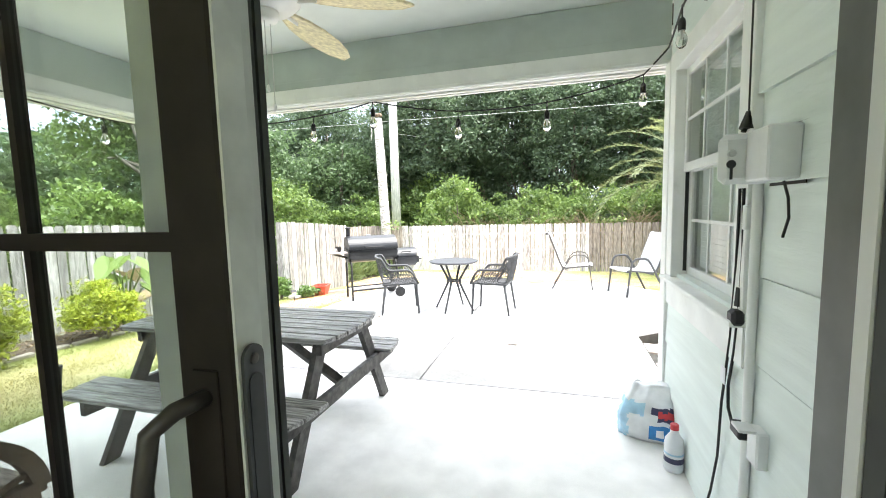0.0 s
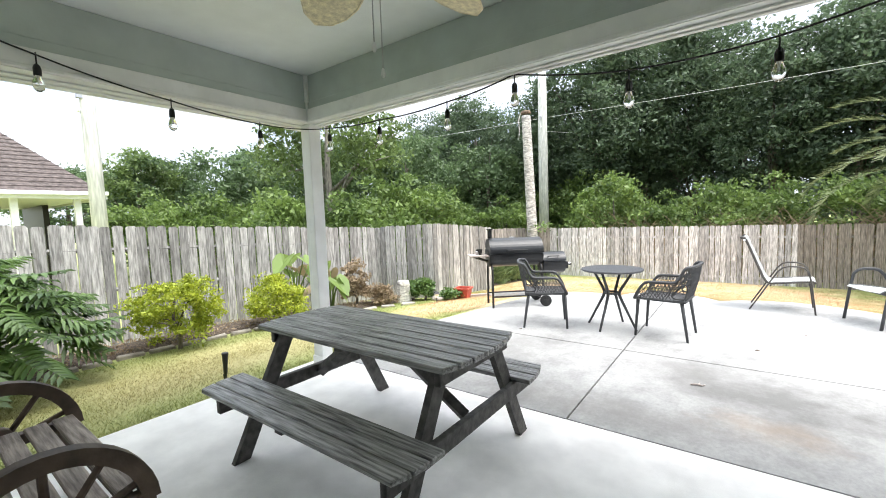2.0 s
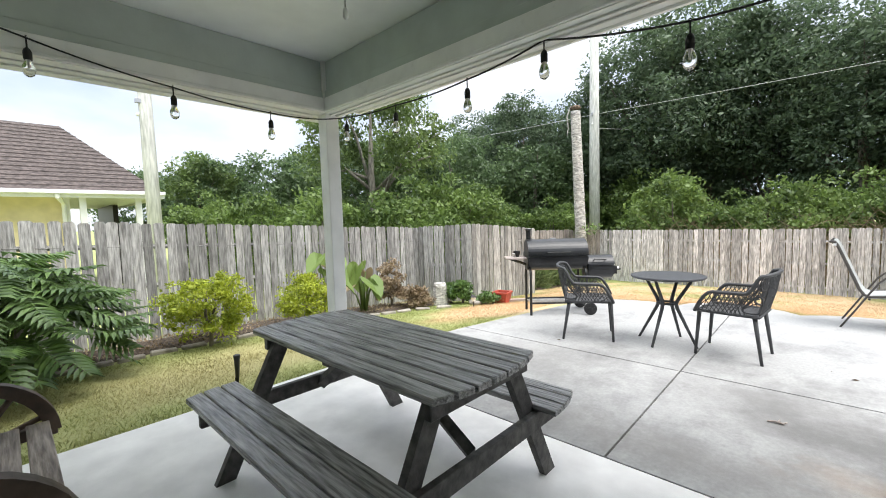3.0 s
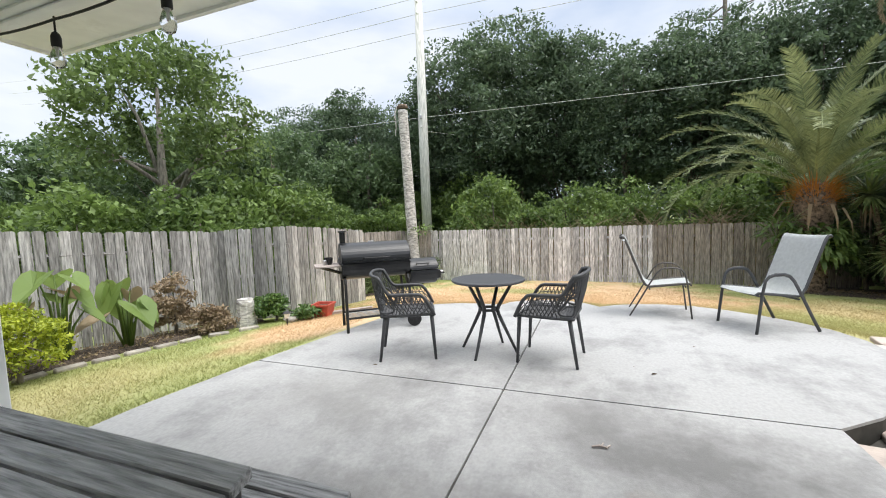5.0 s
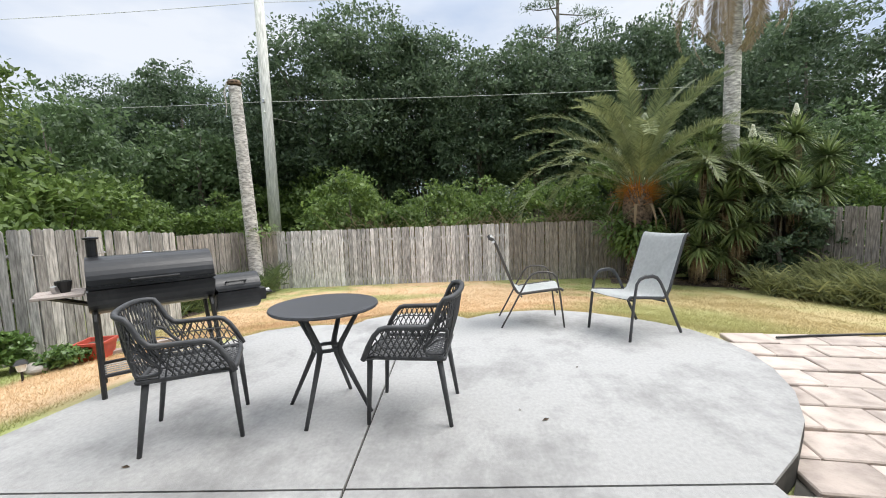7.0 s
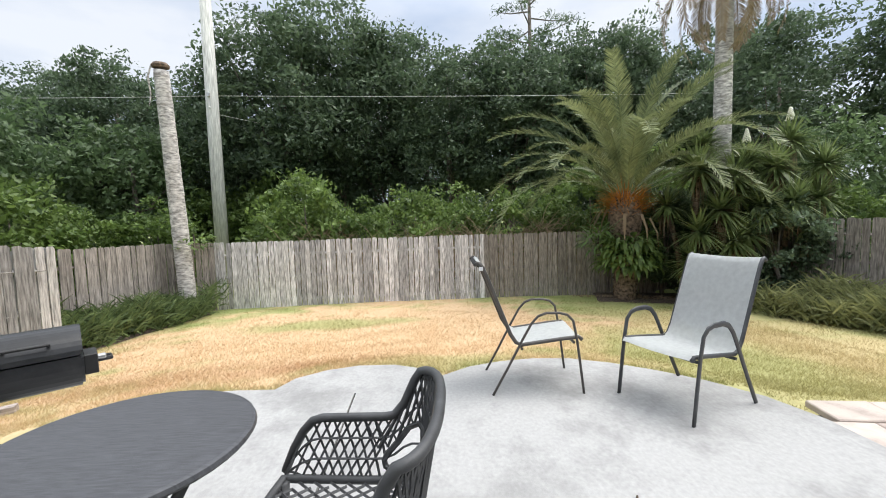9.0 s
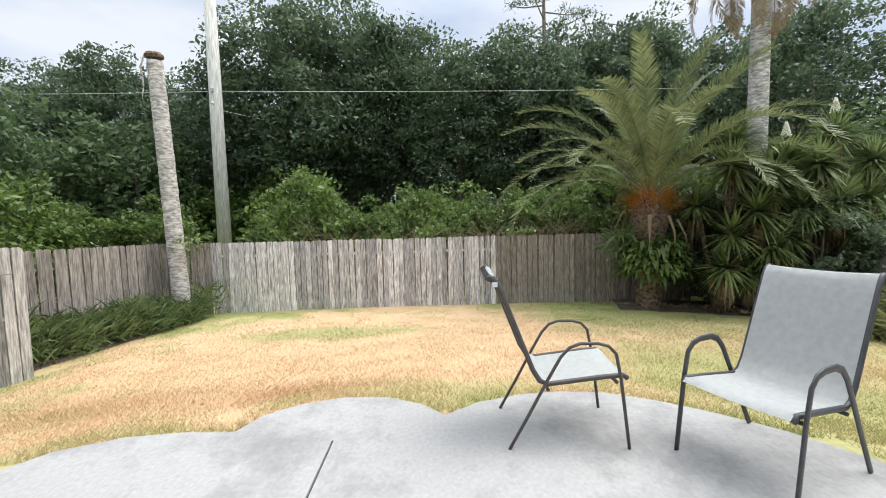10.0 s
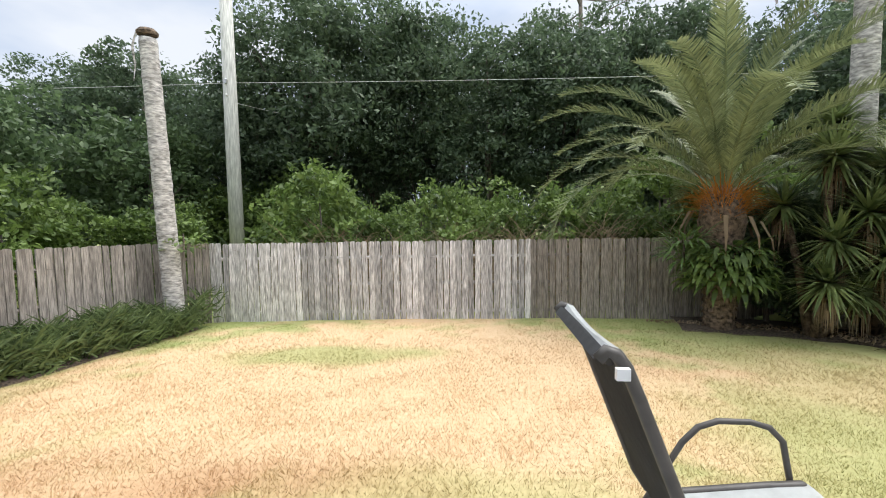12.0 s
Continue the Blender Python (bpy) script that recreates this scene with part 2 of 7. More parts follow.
STONE = plain("border_stone", (0.34, 0.31, 0.27), 0.9, vary=0.2, scale=9, bump=0.6, bump_scale=30, per_object=0.15)
STUBWOOD = plain("grey_palm_trunk", (0.56, 0.54, 0.51), 0.9, vary=0.3, scale=9, stretch=(1, 1, 3), bump=0.8, bump_scale=20, dirt_or_sheen=(0.15, 0.13, 0.11), overlay_scale=4)
POLEWOOD = plain("pale_pole_wood", (0.66, 0.66, 0.62), 0.85, vary=0.16, scale=6, stretch=(4, 4, 0.4), bump=0.3, bump_scale=20)
BARK = plain("grey_bark", (0.17, 0.145, 0.12), 0.9, vary=0.35, scale=9, stretch=(2, 2, 0.5), bump=0.8, bump_scale=14)
PALMBARK = plain("shaggy_palm_bark", (0.18, 0.13, 0.09), 0.95, vary=0.4, scale=14, bump=1.0, bump_scale=30)
TERRA = plain("red_pot_plastic", (0.45, 0.07, 0.045), 0.5, vary=0.12, scale=8)
BAGPL = plain("white_bag_plastic", (0.78, 0.80, 0.82), 0.35, vary=0.05, scale=12)
BLUE = plain("blue_print", (0.03, 0.22, 0.55), 0.35, vary=0.1)
PALEBLUE = plain("pale_blue_print", (0.42, 0.66, 0.82), 0.35, vary=0.1)
RED = plain("red_print", (0.6, 0.05, 0.06), 0.4, vary=0.08)
DARKPRINT = plain("dark_print", (0.05, 0.05, 0.12), 0.4)
MIDLEAF = leafy("mid_tree_leaves", (0.045, 0.08, 0.036), (0.19, 0.28, 0.12), through_light=0.42)
OAKLEAF = leafy("oak_leaves", (0.055, 0.09, 0.03), (0.235, 0.33, 0.10), through_light=0.42)
DARKLEAF = leafy("dark_tree_leaves", (0.040, 0.070, 0.040), (0.175, 0.245, 0.135), through_light=0.4)
BRIGHTLEAF = leafy("bright_bush_leaves", (0.05, 0.095, 0.026), (0.24, 0.34, 0.09), through_light=0.42)
LIMELEAF = leafy("lime_shrub_leaves", (0.16, 0.22, 0.02), (0.50, 0.55, 0.05), through_light=0.35, patch=3)
DEEPLEAF = leafy("deep_green_leaves", (0.045, 0.095, 0.028), (0.19, 0.30, 0.085), rough=0.35, patch=3)
PALMLEAF = leafy("palm_leaflets", (0.08, 0.11, 0.05), (0.36, 0.41, 0.20), rough=0.45, patch=1.5)
WEEDLEAF = leafy("weed_leaves", (0.03, 0.055, 0.02), (0.20, 0.27, 0.10), patch=3)
YUCCALEAF = leafy("yucca_leaves", (0.05, 0.085, 0.03), (0.33, 0.41, 0.16), rough=0.4, patch=2)
HEDGELEAF = leafy("hedge_leaves", (0.08, 0.10, 0.04), (0.36, 0.38, 0.17), rough=0.5, patch=2)
DEADLEAF = leafy("dead_leaves", (0.16, 0.11, 0.06), (0.42, 0.33, 0.22), rough=0.8, through_light=0.2)
ORANGE = leafy("orange_fruit_stalks", (0.30, 0.11, 0.015), (0.62, 0.27, 0.05), rough=0.7)
FLOWER = plain("cream_flowers", (0.80, 0.80, 0.66), 0.7, vary=0.05)


def lawn_colour(m, blades):
    """Straw-coloured dry grass in the open yard, green towards its shaded edges."""
    n, l, b = nodes_of(m)
    geo = n.new("ShaderNodeNewGeometry")
    sep = n.new("ShaderNodeSeparateXYZ")
    l.new(geo.outputs["Position"], sep.inputs[0])

    def calc(op, a, c, d=None):
        q = n.new("ShaderNodeMath")
        q.operation = op
        for i, v in enumerate((a, c, d)):
            if v is None:
                continue
            if isinstance(v, (int, float)):
                q.inputs[i].default_value = v
            else:
                l.new(v, q.inputs[i])
        return q.outputs[0]

    def ring(cx, cy, rx, ry, soft):
        dx = calc("DIVIDE", calc("SUBTRACT", sep.outputs[0], cx), rx)
        dy = calc("DIVIDE", calc("SUBTRACT", sep.outputs[1], cy), ry)
        r = calc("SQRT", calc("ADD", calc("MULTIPLY", dx, dx), calc("MULTIPLY", dy, dy)), 0)
        q = n.new("ShaderNodeMapRange")
        q.interpolation_type = "SMOOTHSTEP"
        q.inputs["From Min"].default_value, q.inputs["From Max"].default_value = 1 - soft, 1 + soft
        q.inputs["To Min"].default_value, q.inputs["To Max"].default_value = 1, 0
        l.new(calc("ADD", r, calc("MULTIPLY", calc("SUBTRACT", big.outputs["Fac"], 0.5), 1.5)), q.inputs["Value"])
        return q.outputs["Result"]

    big = n.new("ShaderNodeTexNoise")
    big.inputs["Scale"].default_value, big.inputs["Detail"].default_value = 1.1, 5
    l.new(geo.outputs["Position"], big.inputs["Vector"])
    fine = n.new("ShaderNodeTexNoise")
    fine.inputs["Scale"].default_value, fine.inputs["Detail"].default_value = 24, 4
    l.new(geo.outputs["Position"], fine.inputs["Vector"])
    dry = calc("MAXIMUM", ring(-1.4, 12.0, 4.6, 4.1, 0.3), ring(-4.2, 7.2, 1.0, 1.5, 0.4))
    dry = calc("MAXIMUM", dry, calc("MULTIPLY", ring(4.2, 10.5, 3.6, 3.2, 0.6), 0.62))
    dry = calc("MAXIMUM", dry, calc("MULTIPLY", ring(-4.9, 3.2, 1.0, 2.4, 0.7), 0.38))
    dry = calc("MULTIPLY", dry, calc("SUBTRACT", 1.0, calc("MULTIPLY", ring(-2.4, 13.0, 1.5, 0.6, 0.5), 0.7)))
    dry = calc("MULTIPLY", dry, calc("SUBTRACT", 1.0, calc("MULTIPLY", ring(3.0, 9.6, 1.3, 1.5, 0.6), 0.6)))
    dry = calc("MULTIPLY", dry, calc("SUBTRACT", 1.0, calc("MULTIPLY", ring(-0.35, 8.95, 0.75, 0.35, 0.7), 0.5)))
    shade = geo.outputs["Random Per Island"] if blades else fine.outputs["Fac"]

    def ramp(lo, hi):
        q = n.new("ShaderNodeValToRGB")
        q.color_ramp.elements[0].color, q.color_ramp.elements[1].color = (*lo, 1), (*hi, 1)
        l.new(shade, q.inputs["Fac"])
        return q.outputs["Color"]

    mix = n.new("ShaderNodeMix")
    mix.data_type = "RGBA"
    l.new(dry, mix.inputs["Factor"])
    l.new(ramp((0.17, 0.215, 0.06), (0.44, 0.47, 0.18)), mix.inputs["A"])
    l.new(ramp((0.50, 0.345, 0.18), (0.75, 0.56, 0.365)), mix.inputs["B"])
    rust = n.new("ShaderNodeMix")
    rust.data_type = "RGBA"
    rust.inputs["B"].default_value = (0.36, 0.19, 0.08, 1)
    l.new(calc("MAXIMUM", calc("MULTIPLY", ring(-3.2, 9.3, 1.8, 0.5, 0.6), 0.3), calc("MULTIPLY", ring(-1.7, 9.1, 0.9, 0.35, 0.7), 0.5)), rust.inputs["Factor"])
    l.new(mix.outputs["Result"], rust.inputs["A"])
    l.new(rust.outputs["Result"], b.inputs["Base Color"])
    b.inputs["Roughness"].default_value = 0.8
    if blades:
        tr = n.new("ShaderNodeBsdfTranslucent")
        l.new(rust.outputs["Result"], tr.inputs["Color"])
        ms = n.new("ShaderNodeMixShader")
        ms.inputs["Fac"].default_value = 0.45
        l.new(b.outputs[0], ms.inputs[1])
        l.new(tr.outputs[0], ms.inputs[2])
        l.new(ms.outputs[0], n["Material Output"].inputs["Surface"])
    else:
        bp = n.new("ShaderNodeBump")
        bp.inputs["Strength"].default_value, bp.inputs["Distance"].default_value = 0.35, 0.02
        l.new(fine.outputs["Fac"], bp.inputs["Height"])
        l.new(bp.outputs["Normal"], b.inputs["Normal"])
    return m


LAWN = lawn_colour(bpy.data.materials.new("lawn_ground"), False)
BLADES = lawn_colour(bpy.data.materials.new("grass_blades"), True)


# ---- mesh helpers ----
def part(name, bm, material, parent=None, label="", smooth=False):
    me = bpy.data.meshes.new(name)
    bmesh.ops.recalc_face_normals(bm, faces=bm.faces)
    bm.to_mesh(me)
    bm.free()
    if smooth:
        me.shade_smooth()
    me.materials.append(material)
    ob = new(name, me)
    ob.parent = parent
    return tagged(ob, label)


def thing(name, at, label, category, group="", kind=""):
    ob = new(name)
    ob.matrix_basis = at if isinstance(at, Matrix) else pose(*at)
    return tagged(ob, label, category, group, kind)


def box(bm, lo, hi, m=None, bevel=0.0):
    c = [(a + b) / 2 for a, b in zip(lo, hi)]
    s = [abs(b - a) for a, b in zip(lo, hi)]
    got = bmesh.ops.create_cube(bm, size=1.0, matrix=(m or Matrix()) @ Matrix.Translation(c) @ Matrix.Diagonal((*s, 1)))
    if bevel:
        edges = list({e for v in got["verts"] for e in v.link_edges})
        bmesh.ops.bevel(bm, geom=edges, offset=bevel, segments=1, affect="EDGES")
    return bm


def boxed(lo, hi, m=None, bevel=0.0):
    return box(bmesh.new(), lo, hi, m, bevel)


def tube(bm, pts, radius, sides=8, closed=False, flat=1.0):
    """A round or flattened bar along points; radius may be a list."""
    pts = [Vector(p) for p in pts]
    rad = radius if isinstance(radius, (list, tuple)) else [radius] * len(pts)
    rings, last = [], None
    for i, p in enumerate(pts):
        a = pts[i - 1] if (i or closed) else p
        b = pts[(i + 1) % len(pts)] if (i < len(pts) - 1 or closed) else p
        d = (b - a).normalized()
        side = last if last is not None else (Vector((0, 0, 1)) if abs(d.z) < 0.9 else Vector((1, 0, 0)))
        u = (side - d * side.dot(d)).normalized()
        last = u
        w = d.cross(u)
        rings.append([bm.verts.new(p + rad[i] * (u * math.cos(2 * math.pi * k / sides) + flat * w * math.sin(2 * math.pi * k / sides))) for k in range(sides)])
    n = len(rings)
    for i in range(n if closed else n - 1):
        r, s = rings[i], rings[(i + 1) % n]
        for k in range(sides):
            bm.faces.new((r[k], r[(k + 1) % sides], s[(k + 1) % sides], s[k]))
    if not closed:
        bm.faces.new(rings[0][::-1])
        bm.faces.new(rings[-1])
    return bm


def tubed(pts, radius, sides=8, closed=False, flat=1.0):
    return tube(bmesh.new(), pts, radius, sides, closed, flat)


def arc(fn, a, b, n):
    return [fn(a + (b - a) * i / n) for i in range(n + 1)]


def lathe(bm, profile, sides=20, m=None):
    """A turned body from (radius, height) pairs."""
    m = m or Matrix()
    rings = [[bm.verts.new(m @ Vector((r * math.cos(2 * math.pi * k / sides), r * math.sin(2 * math.pi * k / sides), z))) for k in range(sides)] for r, z in profile]
    for r, s in zip(rings, rings[1:]):
        for k in range(sides):
            bm.faces.new((r[k], r[(k + 1) % sides], s[(k + 1) % sides], s[k]))
    bm.faces.new(rings[0][::-1])
    bm.faces.new(rings[-1])
    return bm


def slab_of(outline, z0, z1, bm=None, m=None):
    """A flat plate from an outline in plan."""
    bm = bm or bmesh.new()
    m = m or Matrix()
    top = [bm.verts.new(m @ Vector((x, y, z1))) for x, y in outline]
    low = [bm.verts.new(m @ Vector((x, y, z0))) for x, y in outline]
    bm.faces.new(top)
    bm.faces.new(low[::-1])
    for i in range(len(top)):
        j = (i + 1) % len(top)
        bm.faces.new((low[i], low[j], top[j], top[i]))
    return bm


def quads_mesh(name, verts, k):
    """A mesh of loose polygons with k corners each, from an array of corners."""
    verts = np.asarray(verts, dtype=np.float32).reshape(-1, 3)
    n = len(verts)
    me = bpy.data.meshes.new(name)
    me.vertices.add(n)
    me.vertices.foreach_set("co", verts.ravel())
    me.loops.add(n)
    me.loops.foreach_set("vertex_index", np.arange(n, dtype=np.int32))
    me.polygons.add(n // k)
    me.polygons.foreach_set("loop_start", np.arange(0, n, k, dtype=np.int32))
    me.update(calc_edges=True)
    return me


def mesh_part(name, me, material, parent=None, label=""):
    me.materials.append(material)
    ob = new(name, me)
    ob.parent = parent
    return tagged(ob, label)


def unit(v):
    return v / np.maximum(np.linalg.norm(v, axis=-1, keepdims=True), 1e-9)


def leaves_at(rng, centres, size, aspect=0.5, droop=0.25):
    """One pointed leaf at each centre, turned at random, mostly facing up and out."""
    n = len(centres)
    d = unit(rng.normal(size=(n, 3)) + (0, 0, -droop))
    side = unit(np.cross(d, unit(rng.normal(size=(n, 3)) * 0.7 + (0, 0, 1))))
    s = size * rng.uniform(0.6, 1.3, (n, 1))
    p = np.asarray(centres)
    return np.stack([p - d * s * 0.5, p + side * s * aspect * 0.5, p + d * s * 0.5, p - side * s * aspect * 0.5], 1)

# ---- ground and patio ----
OUTLINE = [(-3.53, 0.7), (-3.53, 4.1), (-3.42, 5.1), (-3.2, 6.2), (-3.0, 7.1), (-2.84, 7.62), (-2.62, 7.92), (-2.3, 8.06), (-1.95, 8.1), (-1.62, 8.08),
           (-1.52, 8.3), (-1.3, 8.46), (-1.02, 8.55), (-0.68, 8.53), (-0.42, 8.4), (-0.25, 8.22), (0.0, 8.4), (0.3, 8.5), (0.62, 8.54), (0.95, 8.5),
           (1.28, 8.34), (1.58, 8.12), (1.85, 7.86), (2.06, 7.56), (2.17, 7.2), (2.18, 6.85), (2.1, 6.48), (1.95, 6.1), (1.7, 5.72), (1.4, 5.4), (1.09, 5.16), (1.09, 0.7)]


def off_patio(x, y):
    """How far a place lies outside the patio's edge."""
    inside, best = False, 1e9
    for (ax, ay), (bx, by) in zip(OUTLINE, OUTLINE[1:] + OUTLINE[:1]):
        k = max(0.0, min(1.0, ((x - ax) * (bx - ax) + (y - ay) * (by - ay)) / ((bx - ax) ** 2 + (by - ay) ** 2)))
        best = min(best, math.hypot(x - ax - k * (bx - ax), y - ay - k * (by - ay)))
        if (ay > y) != (by > y) and x < ax + (y - ay) / (by - ay) * (bx - ax):
            inside = not inside
    return -best if inside else best


def ground_z(x, y):
    d = off_patio(x, y)
    s = max(0.0, min(1.0, (y - 2) / 9))
    fall = 0.6 + 0.65 * s * s * (3 - 2 * s)
    z = -0.03 - fall * 0.93 * (1 - math.exp(-max(d, 0) / 5.0))
    if d < 0:
        z = -0.03 - min(0.09, -d * 0.8)
    if x > 0.9 and y < 7.6:
        k = max(0.0, min(1.0, (7.75 - y) / 0.3)) * max(0.0, min(1.0, (9.0 - x) / 1.0))
        z = z * (1 - k) - 0.17 * k
    return z


def paver_z(y):
    return -0.11 + 0.075 * max(0.0, min(1.0, (y - 5.0) / 2.4))


def build_ground():
    xs = [-1500, -500, -200, -90, -50, -34, -26, -21, -17, -14, -12, -10.5] + [-9.5 + 0.25 * i for i in range(77)] + [10.5, 12, 14, 17, 21, 26, 34, 50, 90, 200, 500, 1500]
    ys = [-1500, -500, -200, -90, -50, -30, -20, -14, -10, -7, -5, -3.5, -2] + [-1 + 0.25 * i for i in range(73)] + [18, 19, 20.5, 22, 24, 27, 31, 36, 44, 56, 80, 140, 300, 700, 1500]
    bm = bmesh.new()
    grid = [[bm.verts.new((x, y, ground_z(x, y) + 0.015 * noise.noise((x * 1.7, y * 1.7, 0)) * (off_patio(x, y) > 0.3))) for x in xs] for y in ys]
    for r, s in zip(grid, grid[1:]):
        for i in range(len(xs) - 1):
            bm.faces.new((r[i], r[i + 1], s[i + 1], s[i]))
    tagged(part("ground", bm, LAWN, smooth=True), "dry straw-coloured lawn turning green towards the fences", "lawn", kind="structure")


build_ground()


def clip(poly, axis, limit, keep_less):
    out = []
    for a, b in zip(poly, poly[1:] + poly[:1]):
        ia, ib = (a[axis] <= limit) == keep_less, (b[axis] <= limit) == keep_less
        if ia:
            out.append(a)
        if ia != ib:
            k = (limit - a[axis]) / (b[axis] - a[axis])
            out.append((a[0] + k * (b[0] - a[0]), a[1] + k * (b[1] - a[1])))
    return out


patio = tagged(part("patio", slab_of([(x * 0.997, y * 0.997 + 0.01) for x, y in OUTLINE], -0.16, -0.02), JOINT),
               "pale concrete patio in cast panels with dirty joints", "patio", kind="structure")
GAP = 0.007
front = clip(OUTLINE, 1, 5.153 + GAP, False)
middle = clip(clip(OUTLINE, 1, 3.453 + GAP, False), 1, 5.153 - GAP, True)
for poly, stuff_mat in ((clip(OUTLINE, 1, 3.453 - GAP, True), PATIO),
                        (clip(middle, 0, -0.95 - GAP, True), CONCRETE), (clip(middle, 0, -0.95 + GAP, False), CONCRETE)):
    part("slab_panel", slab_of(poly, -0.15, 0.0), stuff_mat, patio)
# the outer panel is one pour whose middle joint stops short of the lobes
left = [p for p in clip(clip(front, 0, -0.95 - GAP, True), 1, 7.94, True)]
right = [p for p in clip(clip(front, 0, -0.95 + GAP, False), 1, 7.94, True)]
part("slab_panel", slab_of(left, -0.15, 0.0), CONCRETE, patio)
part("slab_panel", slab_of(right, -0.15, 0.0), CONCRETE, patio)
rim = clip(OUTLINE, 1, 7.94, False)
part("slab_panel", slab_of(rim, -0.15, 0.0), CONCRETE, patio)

# ---- house: walls, door wall, room behind ----
WX, DY = 0.91, 0.69  # side wall's face, door wall's outer face


def wall(name, lo, hi, material, label):
    return tagged(part(name, boxed(lo, hi), material), label, "wall", kind="structure")


wall("wall_side_low", (WX, DY, -0.05), (WX + 0.16, 3.18, 1.06), SIDING, "mint green painted lap siding wall under the window")
wall("wall_side_high", (WX, DY, 2.27), (WX + 0.16, 3.18, 2.80), SIDING, "mint green painted siding above the window")
wall("wall_side_near", (WX, DY, 1.06), (WX + 0.16, 2.01, 2.27), SIDING, "mint green painted lap siding beside the door")
wall("wall_side_end", (WX, 2.95, 1.06), (WX + 0.16, 3.18, 2.27), SIDING, "mint green painted siding at the house corner")
wall("wall_rear", (WX + 0.16, 3.02, -0.15), (9.0, 3.18, 2.80), SIDING, "mint green painted rear wall of the house")
wall("wall_door_left", (-6.2, DY - 0.16, -0.1), (-1.92, DY, 2.80), SIDING, "mint green painted wall beside the sliding door")
wall("wall_door_right", (0.50, DY - 0.16, -0.1), (WX, DY, 2.80), SIDING, "mint green painted wall between door and side wall")
wall("wall_door_head", (-1.92, DY - 0.16, 2.18), (0.50, DY, 2.80), SIDING, "mint green painted wall above the sliding door")
wall("wall_room_left", (-6.2, -4.0, -0.1), (-6.05, DY - 0.16, 2.72), ROOM, "plain painted room wall")
wall("wall_room_right", (2.6, -4.0, -0.1), (2.75, 3.02, 2.72), ROOM, "plain painted room wall")
# unseen back wall, split round an added opening that brightens the room with daylight
wall("wall_room_back_low", (-6.2, -4.15, -0.1), (2.75, -4.0, 0.5), ROOM, "plain painted room wall")
wall("wall_room_back_high", (-6.2, -4.15, 2.4), (2.75, -4.0, 2.72), ROOM, "plain painted room wall")
wall("wall_room_back_left", (-6.2, -4.15, 0.5), (-2.2, -4.0, 2.4), ROOM, "plain painted room wall")
wall("wall_room_back_right", (1.9, -4.15, 0.5), (2.75, -4.0, 2.4), ROOM, "plain painted room wall")
tagged(part("floor", boxed((-6.05, -4.0, 0.0), (2.6, DY - 0.16, 0.1)), ROOMFLOOR), "brown floor of the dim room behind the door", "floor", kind="structure")
tagged(part("ceiling_room", boxed((-6.05, -4.0, 2.5), (2.6, DY - 0.16, 2.6)), ROOM), "plain room ceiling", "ceiling", kind="structure")

# siding laps on the side wall
siding = tagged(part("siding", boxed((WX - 0.012, DY, -0.04), (WX, 1.90, 0.27), bevel=0.003), SIDING), "mint green painted lap siding boards", "siding", kind="structure")
for z0, z1, y0, y1 in ((0.28, 0.585, DY, 1.86), (0.595, 0.9, DY, 1.86), (0.91, 1.215, DY, 1.86), (1.225, 1.53, DY, 1.86), (1.54, 1.845, DY, 1.86), (1.855, 2.16, DY, 1.96), (2.17, 2.37, DY, 1.96), (2.38, 2.795, DY, 3.09),
                       (-0.04, 0.27, 1.91, 3.08), (0.28, 0.585, 1.87, 3.08), (0.595, 0.85, 1.87, 3.08)):
    b = bmesh.new()
    box(b, (WX - 0.008, y0, z0), (WX - 0.001, y1, z1))
    for v in b.verts:
        if v.co.x < WX - 0.004 and v.co.z < (z0 + z1) / 2:
            v.co.x -= 0.009
    part("siding_board", b, SIDING, siding)
trim = tagged(part("trim", boxed((WX - 0.03, 3.09, -0.03), (WX + 0.19, 3.21, 2.36), bevel=0.004), WHITE), "white painted corner board of the house", "trim", kind="structure")

# covered patio: ceiling, beams, post, eaves
tagged(part("ceiling", boxed((-3.48, DY, 2.80), (WX + 0.16, 3.36, 2.86)), CEIL), "pale painted ceiling of the covered patio", "ceiling", kind="structure")


def beam(name, along_x, a, b, face, back):
    """An edge beam with a white lower board, a sage board and a small crown."""
    body = bmesh.new()
    rows = ((2.365, 2.485, 0.0, WHITE, "white_board"), (2.485, 2.55, 0.016, SAGE, "sage_board"), (2.55, 2.80, 0.030, SAGE, "sage_frieze"))
    s = 1 if back > face else -1

    def span(u0, u1, z0, z1):
        return ((a, min(u0, u1), z0), (b, max(u0, u1), z1)) if along_x else ((min(u0, u1), a, z0), (max(u0, u1), b, z1))
    box(body, *span(face + s * 0.05, back - s * 0.004, 2.375, 2.80))
    ob = tagged(part(name, body, SAGE), "painted roof beam with white and sage boards", "beam", kind="structure")
    for z0, z1, inset, m, nm in rows:
        part(nm, boxed(*span(face + s * inset, face + s * 0.06, z0, z1 - 0.002), bevel=0.003), m, ob)
        part(nm, boxed(*span(back - s * 0.02, back - s * inset * 0.3 + s * 0.004, z0, z1 - 0.002)), m, ob)
    part("bead", boxed(*span(face - s * 0.012, face + s * 0.03, 2.36, 2.385), bevel=0.004), WHITE, ob)
    for k in (0.3, 0.62):
        u = face + (back - face) * k
        part("trim_strip", boxed(*span(u, u + s * 0.03, 2.342, 2.354), bevel=0.002), WHITE, ob)
    part("underside", boxed(*span(face + s * 0.004, back - s * 0.004, 2.355, 2.375)), WHITE, ob)
    return ob


